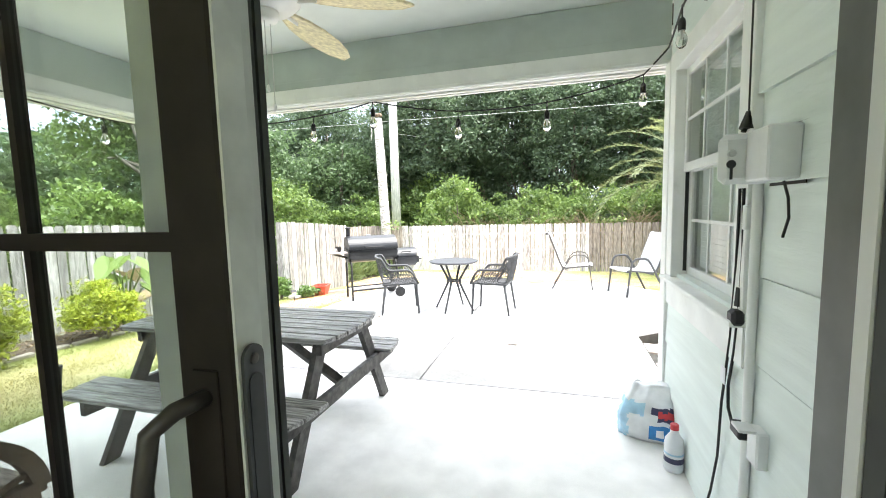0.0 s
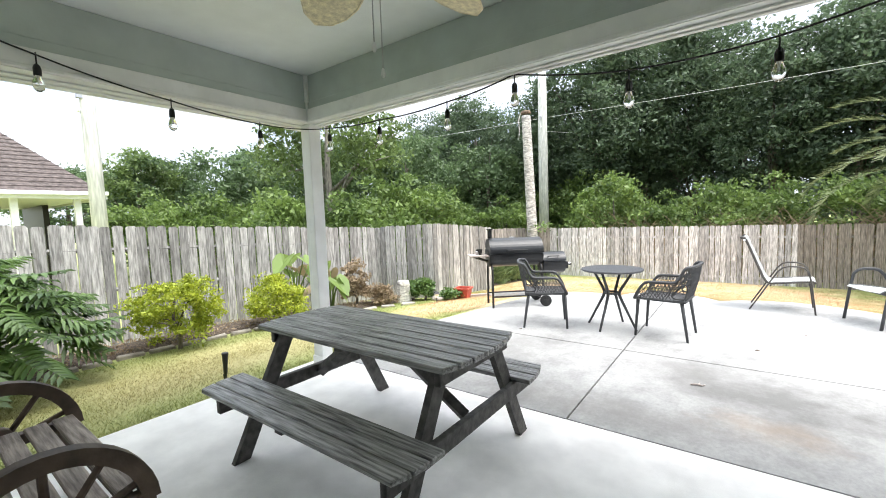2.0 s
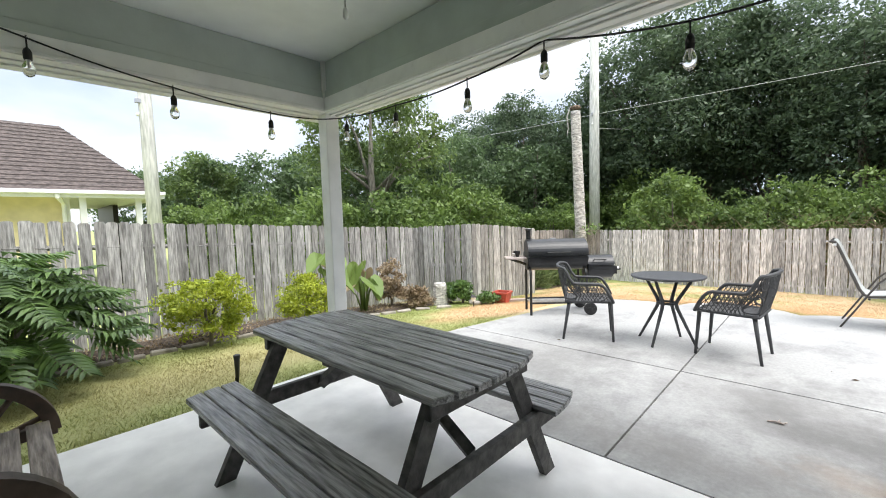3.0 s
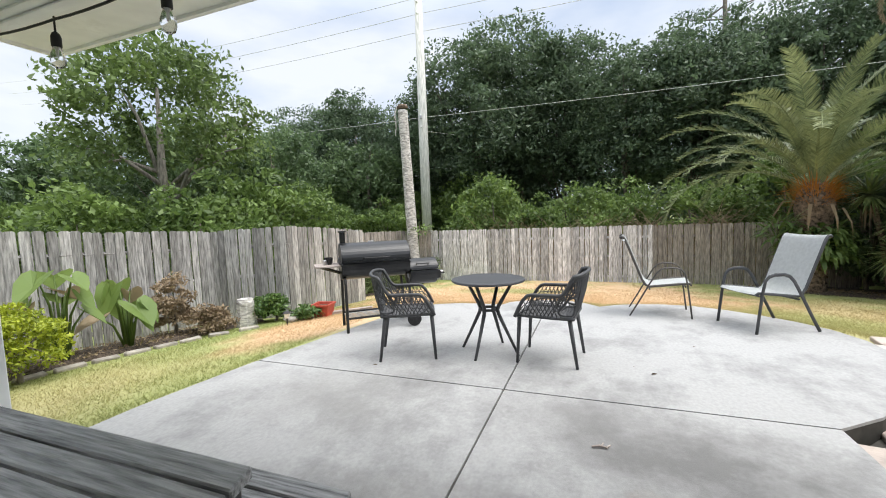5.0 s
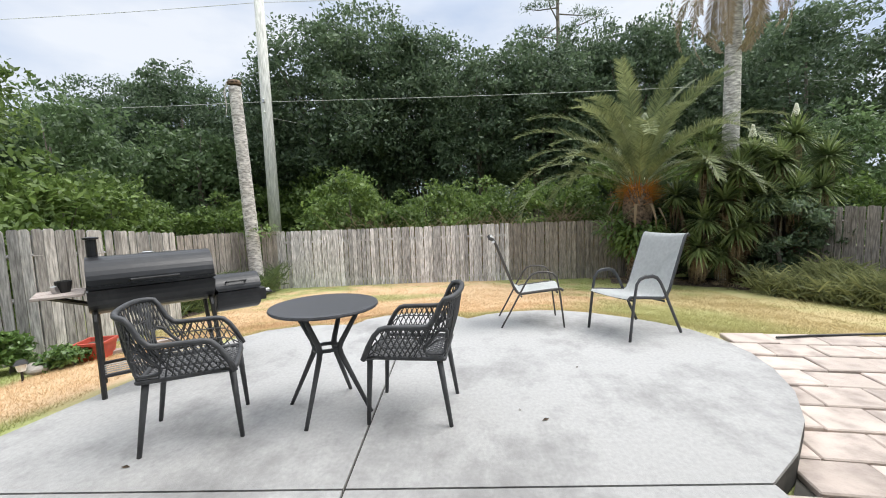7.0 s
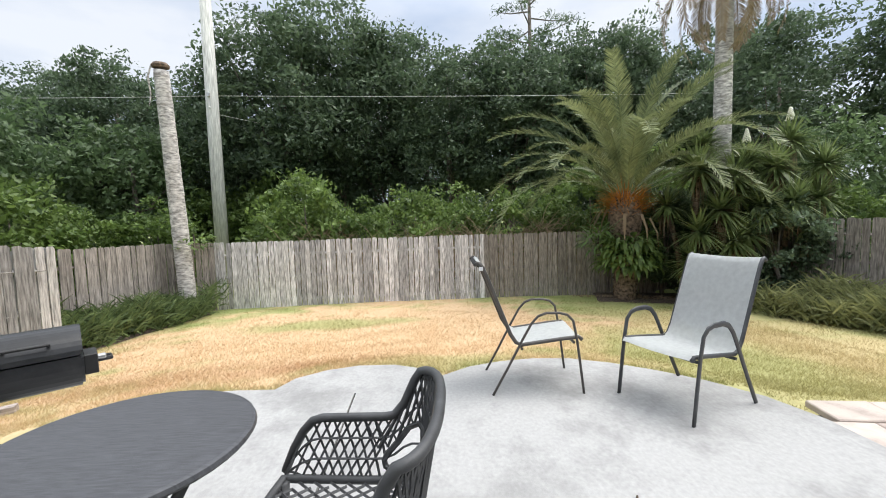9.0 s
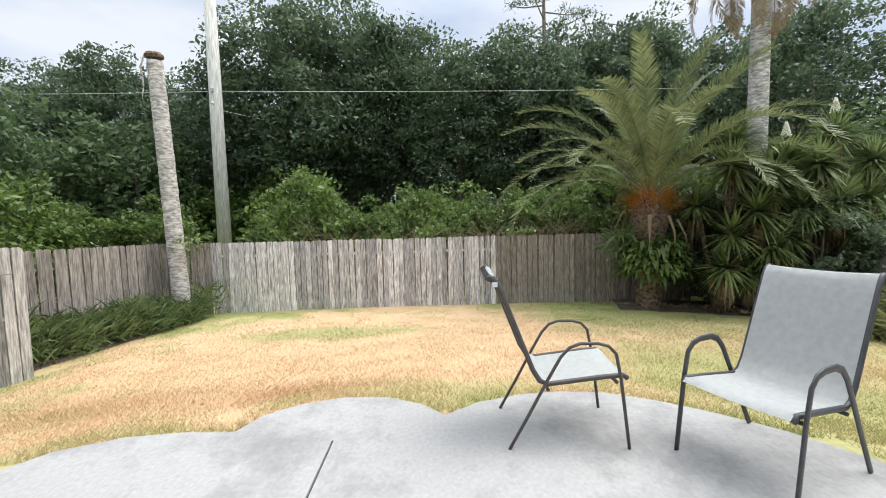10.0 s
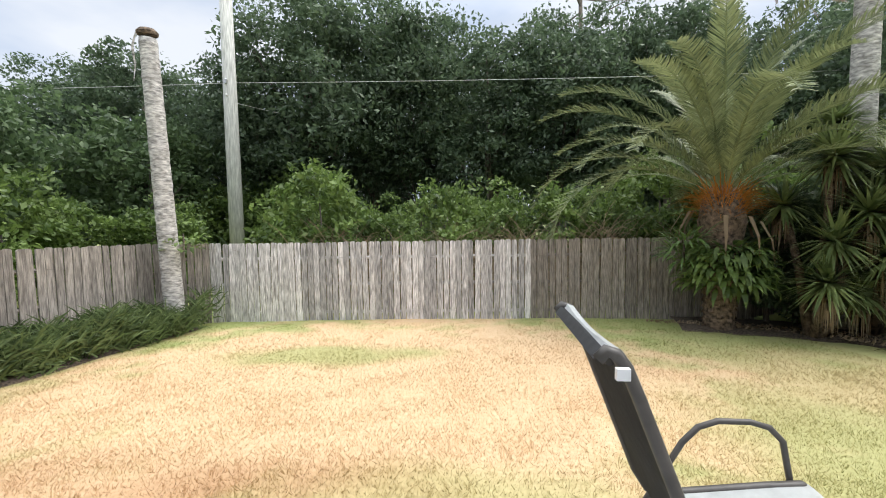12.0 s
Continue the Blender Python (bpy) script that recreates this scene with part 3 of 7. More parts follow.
beam("beam_front", True, -3.30, WX, 3.18, 3.37)
beam("beam_left", False, DY, 3.18, -3.29, -3.64)
tagged(part("beam_corner", boxed((-3.644, 3.178, 2.353), (-3.296, 3.376, 2.80)), WHITE), "white beam corner over the post", "beam", kind="structure")
post = tagged(part("post", boxed((-3.43, 3.195, 0.0), (-3.30, 3.325, 2.353), bevel=0.006), WHITE), "square white painted patio post", "post", kind="structure")
part("base_trim", boxed((-3.44, 3.185, 0.0), (-3.29, 3.335, 0.10), bevel=0.006), WHITE, post)

# eaves and roof
soffit = bmesh.new()
box(soffit, (-3.95, 3.38, 2.64), (1.5, 4.03, 2.67))
box(soffit, (-3.95, DY - 1.2, 2.64), (-3.648, 3.38, 2.67))
tagged(part("soffit", soffit, WHITE), "white eave soffit", "soffit", kind="structure")
fascia = tagged(part("fascia", boxed((-3.98, 4.03, 2.62), (9.5, 4.06, 2.86)), WHITE), "white fascia board with a rain gutter", "fascia", kind="structure")
part("side_fascia", boxed((-3.98, DY - 1.2, 2.62), (-3.952, 4.03, 2.86)), WHITE, fascia)
gut = bmesh.new()
for p, q in (((-4.0, 4.062, 2.76), (9.5, 4.17, 2.772)), ((-4.0, 4.16, 2.772), (9.5, 4.17, 2.88)), ((-4.0, 4.062, 2.772), (-3.99, 4.16, 2.88))):
    box(gut, p, q)
part("gutter", gut, WHITE, fascia)
roof = bmesh.new()
rv = [roof.verts.new(p) for p in ((-4.02, 4.08, 2.88), (9.5, 4.08, 2.88), (9.5, -5, 2.88), (-4.02, -5, 2.88), (0, -0.6, 5.2), (6, -0.6, 5.2))]
for f in ((0, 1, 5, 4), (1, 2, 5), (2, 3, 4, 5), (3, 0, 4)):
    roof.faces.new([rv[i] for i in f])
tagged(part("roof", roof, SHINGLE), "brown shingle hip roof of the house", "roof", kind="structure")


# ---- window in the side wall ----
def build_window():
    y0, y1, z0, z1 = 2.01, 2.95, 1.06, 2.27
    w = tagged(part("window_1", boxed((WX - 0.035, y1 - 0.02, z0 - 0.02), (WX + 0.06, y1 + 0.09, z1 + 0.09), bevel=0.004), WHITE),
               "white vinyl sash window with grilles and a closed blind", "window", kind="structure")
    part("casing", boxed((WX - 0.035, y0 - 0.09, z0 - 0.02), (WX + 0.06, y0 + 0.02, z1 + 0.09), bevel=0.004), WHITE, w)
    part("casing", boxed((WX - 0.038, y0 - 0.09, z1 - 0.02), (WX + 0.06, y1 + 0.09, z1 + 0.09), bevel=0.004), WHITE, w)
    part("apron", boxed((WX - 0.03, y0 - 0.09, z0 - 0.2), (WX + 0.01, y1 + 0.09, z0 - 0.045), bevel=0.004), WHITE, w)
    part("window_sill", boxed((WX - 0.075, y0 - 0.09, z0 - 0.045), (WX + 0.1, y1 + 0.09, z0 - 0.02), bevel=0.005), WHITE, w)
    mid = 1.685
    for x, a, b, nm in ((WX + 0.055, z0, mid + 0.02, "lower_sash"), (WX + 0.02, mid - 0.02, z1 - 0.02, "upper_sash")):
        s = bmesh.new()
        for lo, hi in (((x, y0 + 0.02, a), (x + 0.03, y0 + 0.06, b)), ((x, y1 - 0.06, a), (x + 0.03, y1 - 0.02, b)),
                       ((x, y0 + 0.06, a), (x + 0.03, y1 - 0.06, a + 0.05)), ((x, y0 + 0.06, b - 0.045), (x + 0.03, y1 - 0.06, b))):
            box(s, lo, hi, bevel=0.003)
        sash = part(nm, s, VINYL, w)
        g = part("pane", boxed((x + 0.011, y0 + 0.06, a + 0.05), (x + 0.017, y1 - 0.06, b - 0.045)), GLASS, sash)
        g.visible_shadow = False
        m = bmesh.new()
        for k in (1, 2):
            yy = y0 + 0.06 + (y1 - y0 - 0.12) * k / 3
            box(m, (x + 0.004, yy - 0.008, a + 0.05), (x + 0.0105, yy + 0.008, b - 0.045))
        zz = (a + b) / 2
        box(m, (x + 0.0035, y0 + 0.06, zz - 0.008), (x + 0.0100, y1 - 0.06, zz + 0.008))
        part("grille", m, VINYL, sash)
    part("track", boxed((WX + 0.03, y1 - 0.021, z0 + 0.02), (WX + 0.05, y1 - 0.012, mid - 0.02)), BLACKPL, w, "dark sash track")
    blind = thing("window_blind", (WX + 0.112, 2.51, z0 + 0.05), "white horizontal blind closed behind the window", "blind")
    part("headrail", boxed((-0.02, -0.37, 1.06), (0.02, 0.37, 1.1)), BLIND, blind)
    slat = None
    for i in range(36):
        if slat is None:
            slat = part("slat", boxed((-0.002, -0.365, -0.018), (0.002, 0.365, 0.018), pose(0, 0, 0, 0, -9, 0)), BLIND, blind)
            ob = slat
        else:
            ob = new("slat", slat.data)
            ob.parent = blind
        ob.location = (0, 0, 0.02 + i * 0.029)


build_window()


# ---- sliding door ----
def pill(x0, x1, yc, half, z0, z1):
    """A flat plate across x with rounded top and bottom."""
    b = bmesh.new()
    ring = []
    for k in range(11):
        ring.append((yc + half * math.cos(math.pi * k / 10), z1 - half + half * math.sin(math.pi * k / 10)))
    for k in range(11):
        ring.append((yc - half * math.cos(math.pi * k / 10), z0 + half - half * math.sin(math.pi * k / 10)))
    faces = [[b.verts.new((x, y, z)) for y, z in ring] for x in (x0, x1)]
    b.faces.new(faces[0])
    b.faces.new(faces[1][::-1])
    for k in range(len(ring)):
        j = (k + 1) % len(ring)
        b.faces.new((faces[0][k], faces[1][k], faces[1][j], faces[0][j]))
    return b


def build_door():
    fr = tagged(part("door_1", boxed((0.482, DY - 0.34, 0.06), (0.53, DY + 0.02, 2.18), bevel=0.004), JAMB), "dark framed sliding glass door standing open", "door", kind="structure")
    part("door_head", boxed((-1.92, DY - 0.19, 2.14), (0.47, DY + 0.03, 2.19)), ALU, fr)
    part("far_jamb", boxed((-1.95, DY - 0.19, 0.06), (-1.89, DY + 0.03, 2.14)), ALU, fr)
    part("threshold", boxed((-1.92, DY - 0.19, 0.0), (0.53, DY + 0.05, 0.10), bevel=0.004), ALU, fr, "grey metal threshold")
    part("jamb_stop", boxed((0.472, DY - 0.072, 0.1), (0.483, DY - 0.05, 2.14), bevel=0.002), WHITE, fr)
    part("jamb_seal", boxed((0.472, DY - 0.10, 0.1), (0.4835, DY - 0.076, 2.14)), CHANNEL, fr)

    def panel(name, x0, x1, ya, yb, face, edge, stile, bars):
        st = bmesh.new()
        box(st, (x1 - stile, ya, 0.11), (x1, yb, 2.13), bevel=0.003)
        box(st, (x0, ya, 0.11), (x0 + stile, yb, 2.13), bevel=0.003)
        box(st, (x0 + stile, ya, 0.11), (x1 - stile, yb, 0.28), bevel=0.003)
        box(st, (x0 + stile, ya, 2.03), (x1 - stile, yb, 2.13), bevel=0.003)
        p = part(name, st, face, fr)
        g = part("pane", boxed((x0 + stile, (ya + yb) / 2 - 0.004, 0.28), (x1 - stile, (ya + yb) / 2 + 0.004, 2.03)), GLASS, p)
        g.visible_shadow = False
        if bars:
            m = bmesh.new()
            yc = (ya + yb) / 2
            for z in (0.87, 1.45):
                box(m, (x0 + stile, yc - 0.011, z - 0.011), (x1 - stile, yc + 0.011, z + 0.011))
            for k in (1, 2):
                xx = x0 + stile + (x1 - x0 - 2 * stile) * k / 3
                box(m, (xx - 0.006, yc - 0.0105, 0.28), (xx + 0.006, yc + 0.0105, 2.03))
            part("muntins", m, face, p)
        return p
    inner = panel("sliding_panel", -1.00, -0.113, DY - 0.14, DY - 0.10, BROWN, ALU, 0.075, True)
    part("edge_cover", boxed((-0.1125, DY - 0.137, 0.12), (-0.109, DY - 0.098, 2.12)), ALU, inner, "grey painted edge of the door panel")
    outer = panel("fixed_panel", -1.05, -0.165, DY - 0.055, DY - 0.005, ALU, ALU, 0.16, False)
    part("seal", boxed((-0.164, DY - 0.05, 0.12), (-0.150, DY - 0.03, 2.12)), CHANNEL, outer)
    part("pocket_edge", boxed((-0.1645, DY - 0.094, 0.12), (-0.130, DY - 0.060, 2.12)), ALU, outer)
    part("seal", boxed((-0.164, DY - 0.022, 0.12), (-0.152, DY - 0.010, 2.12)), CHANNEL, outer)
    lock = part("lock_plate", pill(-0.110, -0.1045, DY - 0.118, 0.0155, 1.10, 1.335), TUBE, inner, "grey rounded lock plate")
    part("latch_slot", pill(-0.1066, -0.1035, DY - 0.118, 0.0105, 1.115, 1.302), BLACKPL, lock)
    lathe(bm := bmesh.new(), [(0.006, 0), (0.006, 0.002), (0.003, 0.003)], 10, pose(-0.1046, DY - 0.118, 1.319, 0, 90, 0))
    part("screw", bm, TUBE_BROWN, lock)
    hx = -0.150
    pts = [(hx, DY - 0.14, 1.28), (hx - 0.008, DY - 0.175, 1.278), (hx - 0.025, DY - 0.19, 1.26), (hx - 0.035, DY - 0.195, 1.2), (hx - 0.035, DY - 0.195, 1.12), (hx - 0.02, DY - 0.18, 1.06), (hx, DY - 0.14, 1.05)]
    part("door_handle", tubed(pts, 0.010, 10), TUBE_BROWN, inner, "dark bronze pull handle", smooth=True)
    part("handle_plate", boxed((hx - 0.017, DY - 0.143, 1.02), (hx + 0.017, DY - 0.1395, 1.31), bevel=0.001), BROWN, inner)
    part("casing", boxed((0.531, DY - 0.03, 0.0), (0.62, DY + 0.025, 2.2), bevel=0.003), WHITE, fr)


build_door()


# ---- ceiling fan ----
def build_fan():
    f = thing("ceiling_fan", (-1.07, 1.87, 2.29), "white ceiling fan with cream woven leaf-shaped blades", "ceiling fan")
    part("canopy", lathe(bmesh.new(), [(0.02, 0.40), (0.045, 0.42), (0.075, 0.47), (0.075, 0.508)], 20), FANWHITE, f, smooth=True)
    part("downrod", tubed([(0, 0, 0.28), (0, 0, 0.42)], 0.012, 10), FANWHITE, f)
    part("motor", lathe(bmesh.new(), [(0.05, 0.105), (0.12, 0.12), (0.16, 0.155), (0.17, 0.205), (0.15, 0.26), (0.08, 0.295), (0.03, 0.305)], 24), FANWHITE, f, smooth=True)
    part("switch_housing", lathe(bmesh.new(), [(0.02, 0.06), (0.05, 0.067), (0.06, 0.085), (0.06, 0.107), (0.03, 0.115)], 20), FANWHITE, f, smooth=True)
    for i in range(5):
        a = radians(16 + 72 * i)
        rot = Matrix.Rotation(a, 4, "Z") @ Matrix.Translation((0, 0, 0.18)) @ Matrix.Rotation(radians(5), 4, "Y") @ Matrix.Rotation(radians(13), 4, "X")
        part("blade_iron", tube(bmesh.new(), [rot @ Vector((0.09, 0, 0.0)), rot @ Vector((0.16, 0, -0.012)), rot @ Vector((0.24, 0, -0.006))], 0.014, 8, flat=0.4), FANWHITE, f)
        shape = [(0.17, 0.04), (0.23, 0.08), (0.32, 0.112), (0.43, 0.122), (0.54, 0.105), (0.63, 0.065), (0.68, 0.0)]
        line = shape + [(x, -y) for x, y in shape[-2::-1]]
        blade = part("blade", slab_of(line, -0.004, 0.004, m=rot), WICKER, f)
        part("blade_rim", tubed([rot @ Vector((x, y, 0)) for x, y in line], 0.007, 6, closed=True), WICKER, blade)
    for y, z in ((0.02, -0.30), (-0.02, -0.22)):
        c = part("pull_chain", tubed([(0.01, y, 0.075), (0.01, y, z)], 0.0022, 6), STEEL, f)
        part("pull_knob", lathe(bmesh.new(), [(0.002, z), (0.006, z - 0.005), (0.009, z - 0.025), (0.004, z - 0.034)], 10, pose(0.01, y, 0)), FANWHITE, c, smooth=True)


build_fan()


# ---- string lights ----
def build_string_lights():
    s = thing("string_lights", (0, 0, 0), "black festoon cable with clear glass bulbs hung from the beams", "string lights")
    runs = [[(0.85, 1.95, 2.72), (0.85, 2.35, 2.58), (0.84, 2.7, 2.50), (0.86, 3.05, 2.42), (0.76, 3.26, 2.335), (0.14, 3.30, 2.225), (-0.51, 3.28, 2.215), (-1.2, 3.26, 2.345),
             (-1.75, 3.27, 2.275), (-2.46, 3.28, 2.265), (-3.07, 3.25, 2.285), (-3.27, 3.1, 2.285), (-3.26, 2.68, 2.265), (-3.27, 2.03, 2.325), (-3.27, 1.35, 2.445), (-3.27, 0.75, 2.63)]]
    pts = []
    for line in runs:
        for i, (a, b) in enumerate(zip(line, line[1:])):
            a, b = Vector(a), Vector(b)
            for k in range(6):
                u = k / 6
                p = a.lerp(b, u)
                p.z -= 0.05 * (a - b).length * 4 * u * (1 - u) * (0.4 if i > 3 else 0.2)
                pts.append(p)
        pts.append(Vector(line[-1]))
    part("cable", tubed(pts, 0.0055, 6), CABLE, s)
    for x, y, z in ((0.84, 2.7, 2.50), (0.85, 2.35, 2.58), (0.76, 3.26, 2.335), (0.14, 3.30, 2.225), (-0.51, 3.28, 2.215), (-1.2, 3.26, 2.345), (-1.75, 3.27, 2.275), (-2.46, 3.28, 2.265), (-3.07, 3.25, 2.285),
                    (-3.26, 2.68, 2.265), (-3.27, 2.03, 2.325), (-3.27, 1.35, 2.445)):
        m = pose(x, y, z)
        k = part("socket", lathe(bmesh.new(), [(0.004, 0.0), (0.004, -0.05), (0.014, -0.06), (0.019, -0.075), (0.019, -0.115), (0.016, -0.118)], 12, m), CABLE, s, smooth=True)
        part("clip", tubed([m @ Vector((0, 0, 0.012)), m @ Vector((0.012, 0, 0)), m @ Vector((0, 0, -0.012)), m @ Vector((-0.012, 0, 0))], 0.004, 5, closed=True), CABLE, k)
        b = part("bulb", lathe(bmesh.new(), [(0.013, -0.116), (0.018, -0.13), (0.0265, -0.155), (0.0285, -0.175), (0.022, -0.198), (0.008, -0.208)], 14, m), BULB_GLASS, k, "clear glass bulb", smooth=True)
        part("filament_mount", lathe(bmesh.new(), [(0.010, -0.117), (0.004, -0.135), (0.003, -0.165)], 8, m), BOXWHITE, k)


build_string_lights()


# ---- picnic table ----
def build_picnic_table():
    t = thing("picnic_table", (-1.83, 2.525, 0), "charcoal-stained wooden picnic table with attached benches", "picnic table")

    def plank(name, y0, y1, z0, z1, xa, xb, r0, r1):
        """A plank whose ends follow the table's rounded outline."""
        out = [(-xa + r0, y0), (xa - r0, y0), (xb - r1, y1), (-xb + r1, y1)]
        b = slab_of(out, z0, z1)
        bmesh.ops.bevel(b, geom=list(b.edges), offset=0.005, segments=1, affect="EDGES")
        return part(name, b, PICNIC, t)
    n, w = 7, 0.695
    step = w / n
    for i in range(n):
        y0, y1 = -w / 2 + i * step + 0.005, -w / 2 + (i + 1) * step - 0.005
        e = [0.055 * abs(2 * y / w) ** 2.5 for y in (y0, y1)]
        plank("top_plank", y0, y1, 0.725, 0.757, 0.825, 0.825, e[0], e[1])
    for s in (-1, 1):
        for i in range(3):
            a, b = 0.43 + i * 0.098, 0.43 + i * 0.098 + 0.09
            e = [0.05 * ((y - 0.43) / 0.285) ** 2.5 for y in (a, b)]
            if s < 0:
                plank("seat_plank", -b, -a, 0.415, 0.445, 0.84, 0.84, e[1], e[0])
            else:
                plank("seat_plank", a, b, 0.415, 0.445, 0.84, 0.84, e[0], e[1])
    for x in (-0.60, 0.67):
        for s in (-1, 1):
            b = bmesh.new()
            top, foot = Vector((0, s * 0.24, 0.725)), Vector((0, s * 0.61, 0.0))
            vs = [b.verts.new((x + dx, p.y + dy, p.z)) for dx in (0, 0.038) for p, dy in ((foot, -0.05), (foot, 0.05), (top, 0.05), (top, -0.05))]
            for f in ((0, 1, 2, 3), (7, 6, 5, 4), (0, 4, 5, 1), (1, 5, 6, 2), (2, 6, 7, 3), (3, 7, 4, 0)):
                b.faces.new([vs[k] for k in f])
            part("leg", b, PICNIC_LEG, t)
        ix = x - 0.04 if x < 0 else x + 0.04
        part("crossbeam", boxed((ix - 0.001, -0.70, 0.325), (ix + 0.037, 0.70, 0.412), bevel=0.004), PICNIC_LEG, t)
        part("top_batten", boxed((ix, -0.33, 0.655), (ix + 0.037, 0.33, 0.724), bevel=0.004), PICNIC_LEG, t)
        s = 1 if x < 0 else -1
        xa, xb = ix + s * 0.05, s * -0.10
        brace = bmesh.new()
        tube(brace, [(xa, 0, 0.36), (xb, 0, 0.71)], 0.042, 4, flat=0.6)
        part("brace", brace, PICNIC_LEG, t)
    part("middle_batten", boxed((-0.03, -0.31, 0.69), (0.03, 0.31, 0.724), bevel=0.004), PICNIC_LEG, t)
    for s in (-1, 1):
        part("seat_batten", boxed((-0.03, s * 0.57 - 0.13, 0.385), (0.03, s * 0.57 + 0.13, 0.414), bevel=0.004), PICNIC_LEG, t)


build_picnic_table()


# ---- wagon-wheel bench ----
def build_bench():
    t = thing("wagon_wheel_bench", (-2.42, 1.0, 0), "weathered slatted bench with brown wagon-wheel arms", "bench")
    for i in range(5):
        y = -0.19 + i * 0.107
        part("seat_slat", boxed((-0.52, y - 0.043, 0.405), (0.52, y + 0.043, 0.428), bevel=0.004), BENCH, t)
    for i in range(3):
        part("back_slat", boxed((-0.52, -0.27, 0.52 + i * 0.12), (0.52, -0.245, 0.60 + i * 0.12), pose(0, 0, 0), bevel=0.004), BENCH, t)
    for x in (-0.545, 0.545):
        def rim(r, a):
            return Vector((x, 0.0 + r * math.cos(a), 0.36 + r * math.sin(a)))
        w = bmesh.new()
        n = 18
        ring = []
        for k in range(n + 1):
            a = radians(2 + 176 * k / n)
            ring.append([w.verts.new(rim(r, a) + Vector((dx, 0, 0))) for dx, r in ((-0.028, 0.265), (0.028, 0.265), (0.028, 0.325), (-0.028, 0.325))])
        for p, q in zip(ring, ring[1:]):
            for k in range(4):
                w.faces.new((p[k], p[(k + 1) % 4], q[(k + 1) % 4], q[k]))
        w.faces.new(ring[0][::-1])
        w.faces.new(ring[-1])
        arm = part("wheel_arm", w, WHEEL, t)
        part("hub", lathe(bmesh.new(), [(0.05, -0.03), (0.06, -0.02), (0.06, 0.02), (0.05, 0.03)], 14, pose(x, 0, 0.40, 0, 90, 0)), WHEEL, arm, smooth=True)
        for k in range(5):
            a = radians(18 + 36 * k)
            part("spoke", tubed([rim(0.05, a), rim(0.275, a)], 0.014, 8), WHEEL, arm)
        for y in (-0.25, 0.25):
            part("leg", boxed((x - 0.03, y - 0.035, 0.0), (x + 0.03, y + 0.035, 0.40), bevel=0.004), WHEEL, t)
        part("side_rail", boxed((x - 0.025, -0.31, 0.345), (x + 0.025, 0.31, 0.402), bevel=0.004), WHEEL, t)
        part("back_post", boxed((x - 0.022, -0.30, 0.40), (x + 0.022, -0.272, 0.86), bevel=0.004), WHEEL, t)
    part("front_rail", boxed((-0.52, 0.22, 0.33), (0.52, 0.25, 0.403), bevel=0.004), WHEEL, t)


build_bench()


# ---- bistro set ----
def build_bistro_table():
    t = thing("bistro_table", (-1.27, 5.99, 0), "round grey resin bistro table with crossed slender legs", "table")
    part("tabletop", lathe(bmesh.new(), [(0.33, 0.702), (0.352, 0.708), (0.36, 0.718), (0.356, 0.729), (0.345, 0.732), (0.02, 0.731)], 48), TABLETOP, t)
    part("ring", tubed(arc(lambda a: (0.085 * math.cos(a), 0.085 * math.sin(a), 0.43), radians(0), radians(330), 11), 0.014, 8, closed=True), RESIN, t, smooth=True)
    for k in range(4):
        a = radians(78 + 90 * k)
        c, s = math.cos(a), math.sin(a)
        part("leg", tubed([(0.305 * c, 0.305 * s, 0.0), (0.20 * c, 0.20 * s, 0.20), (0.105 * c, 0.105 * s, 0.385), (0.092 * c, 0.092 * s, 0.43), (0.11 * c, 0.11 * s, 0.475), (0.25 * c, 0.25 * s, 0.705)],
                          [0.013, 0.016, 0.019, 0.021, 0.019, 0.015], 8), RESIN, t, smooth=True)


build_bistro_table()


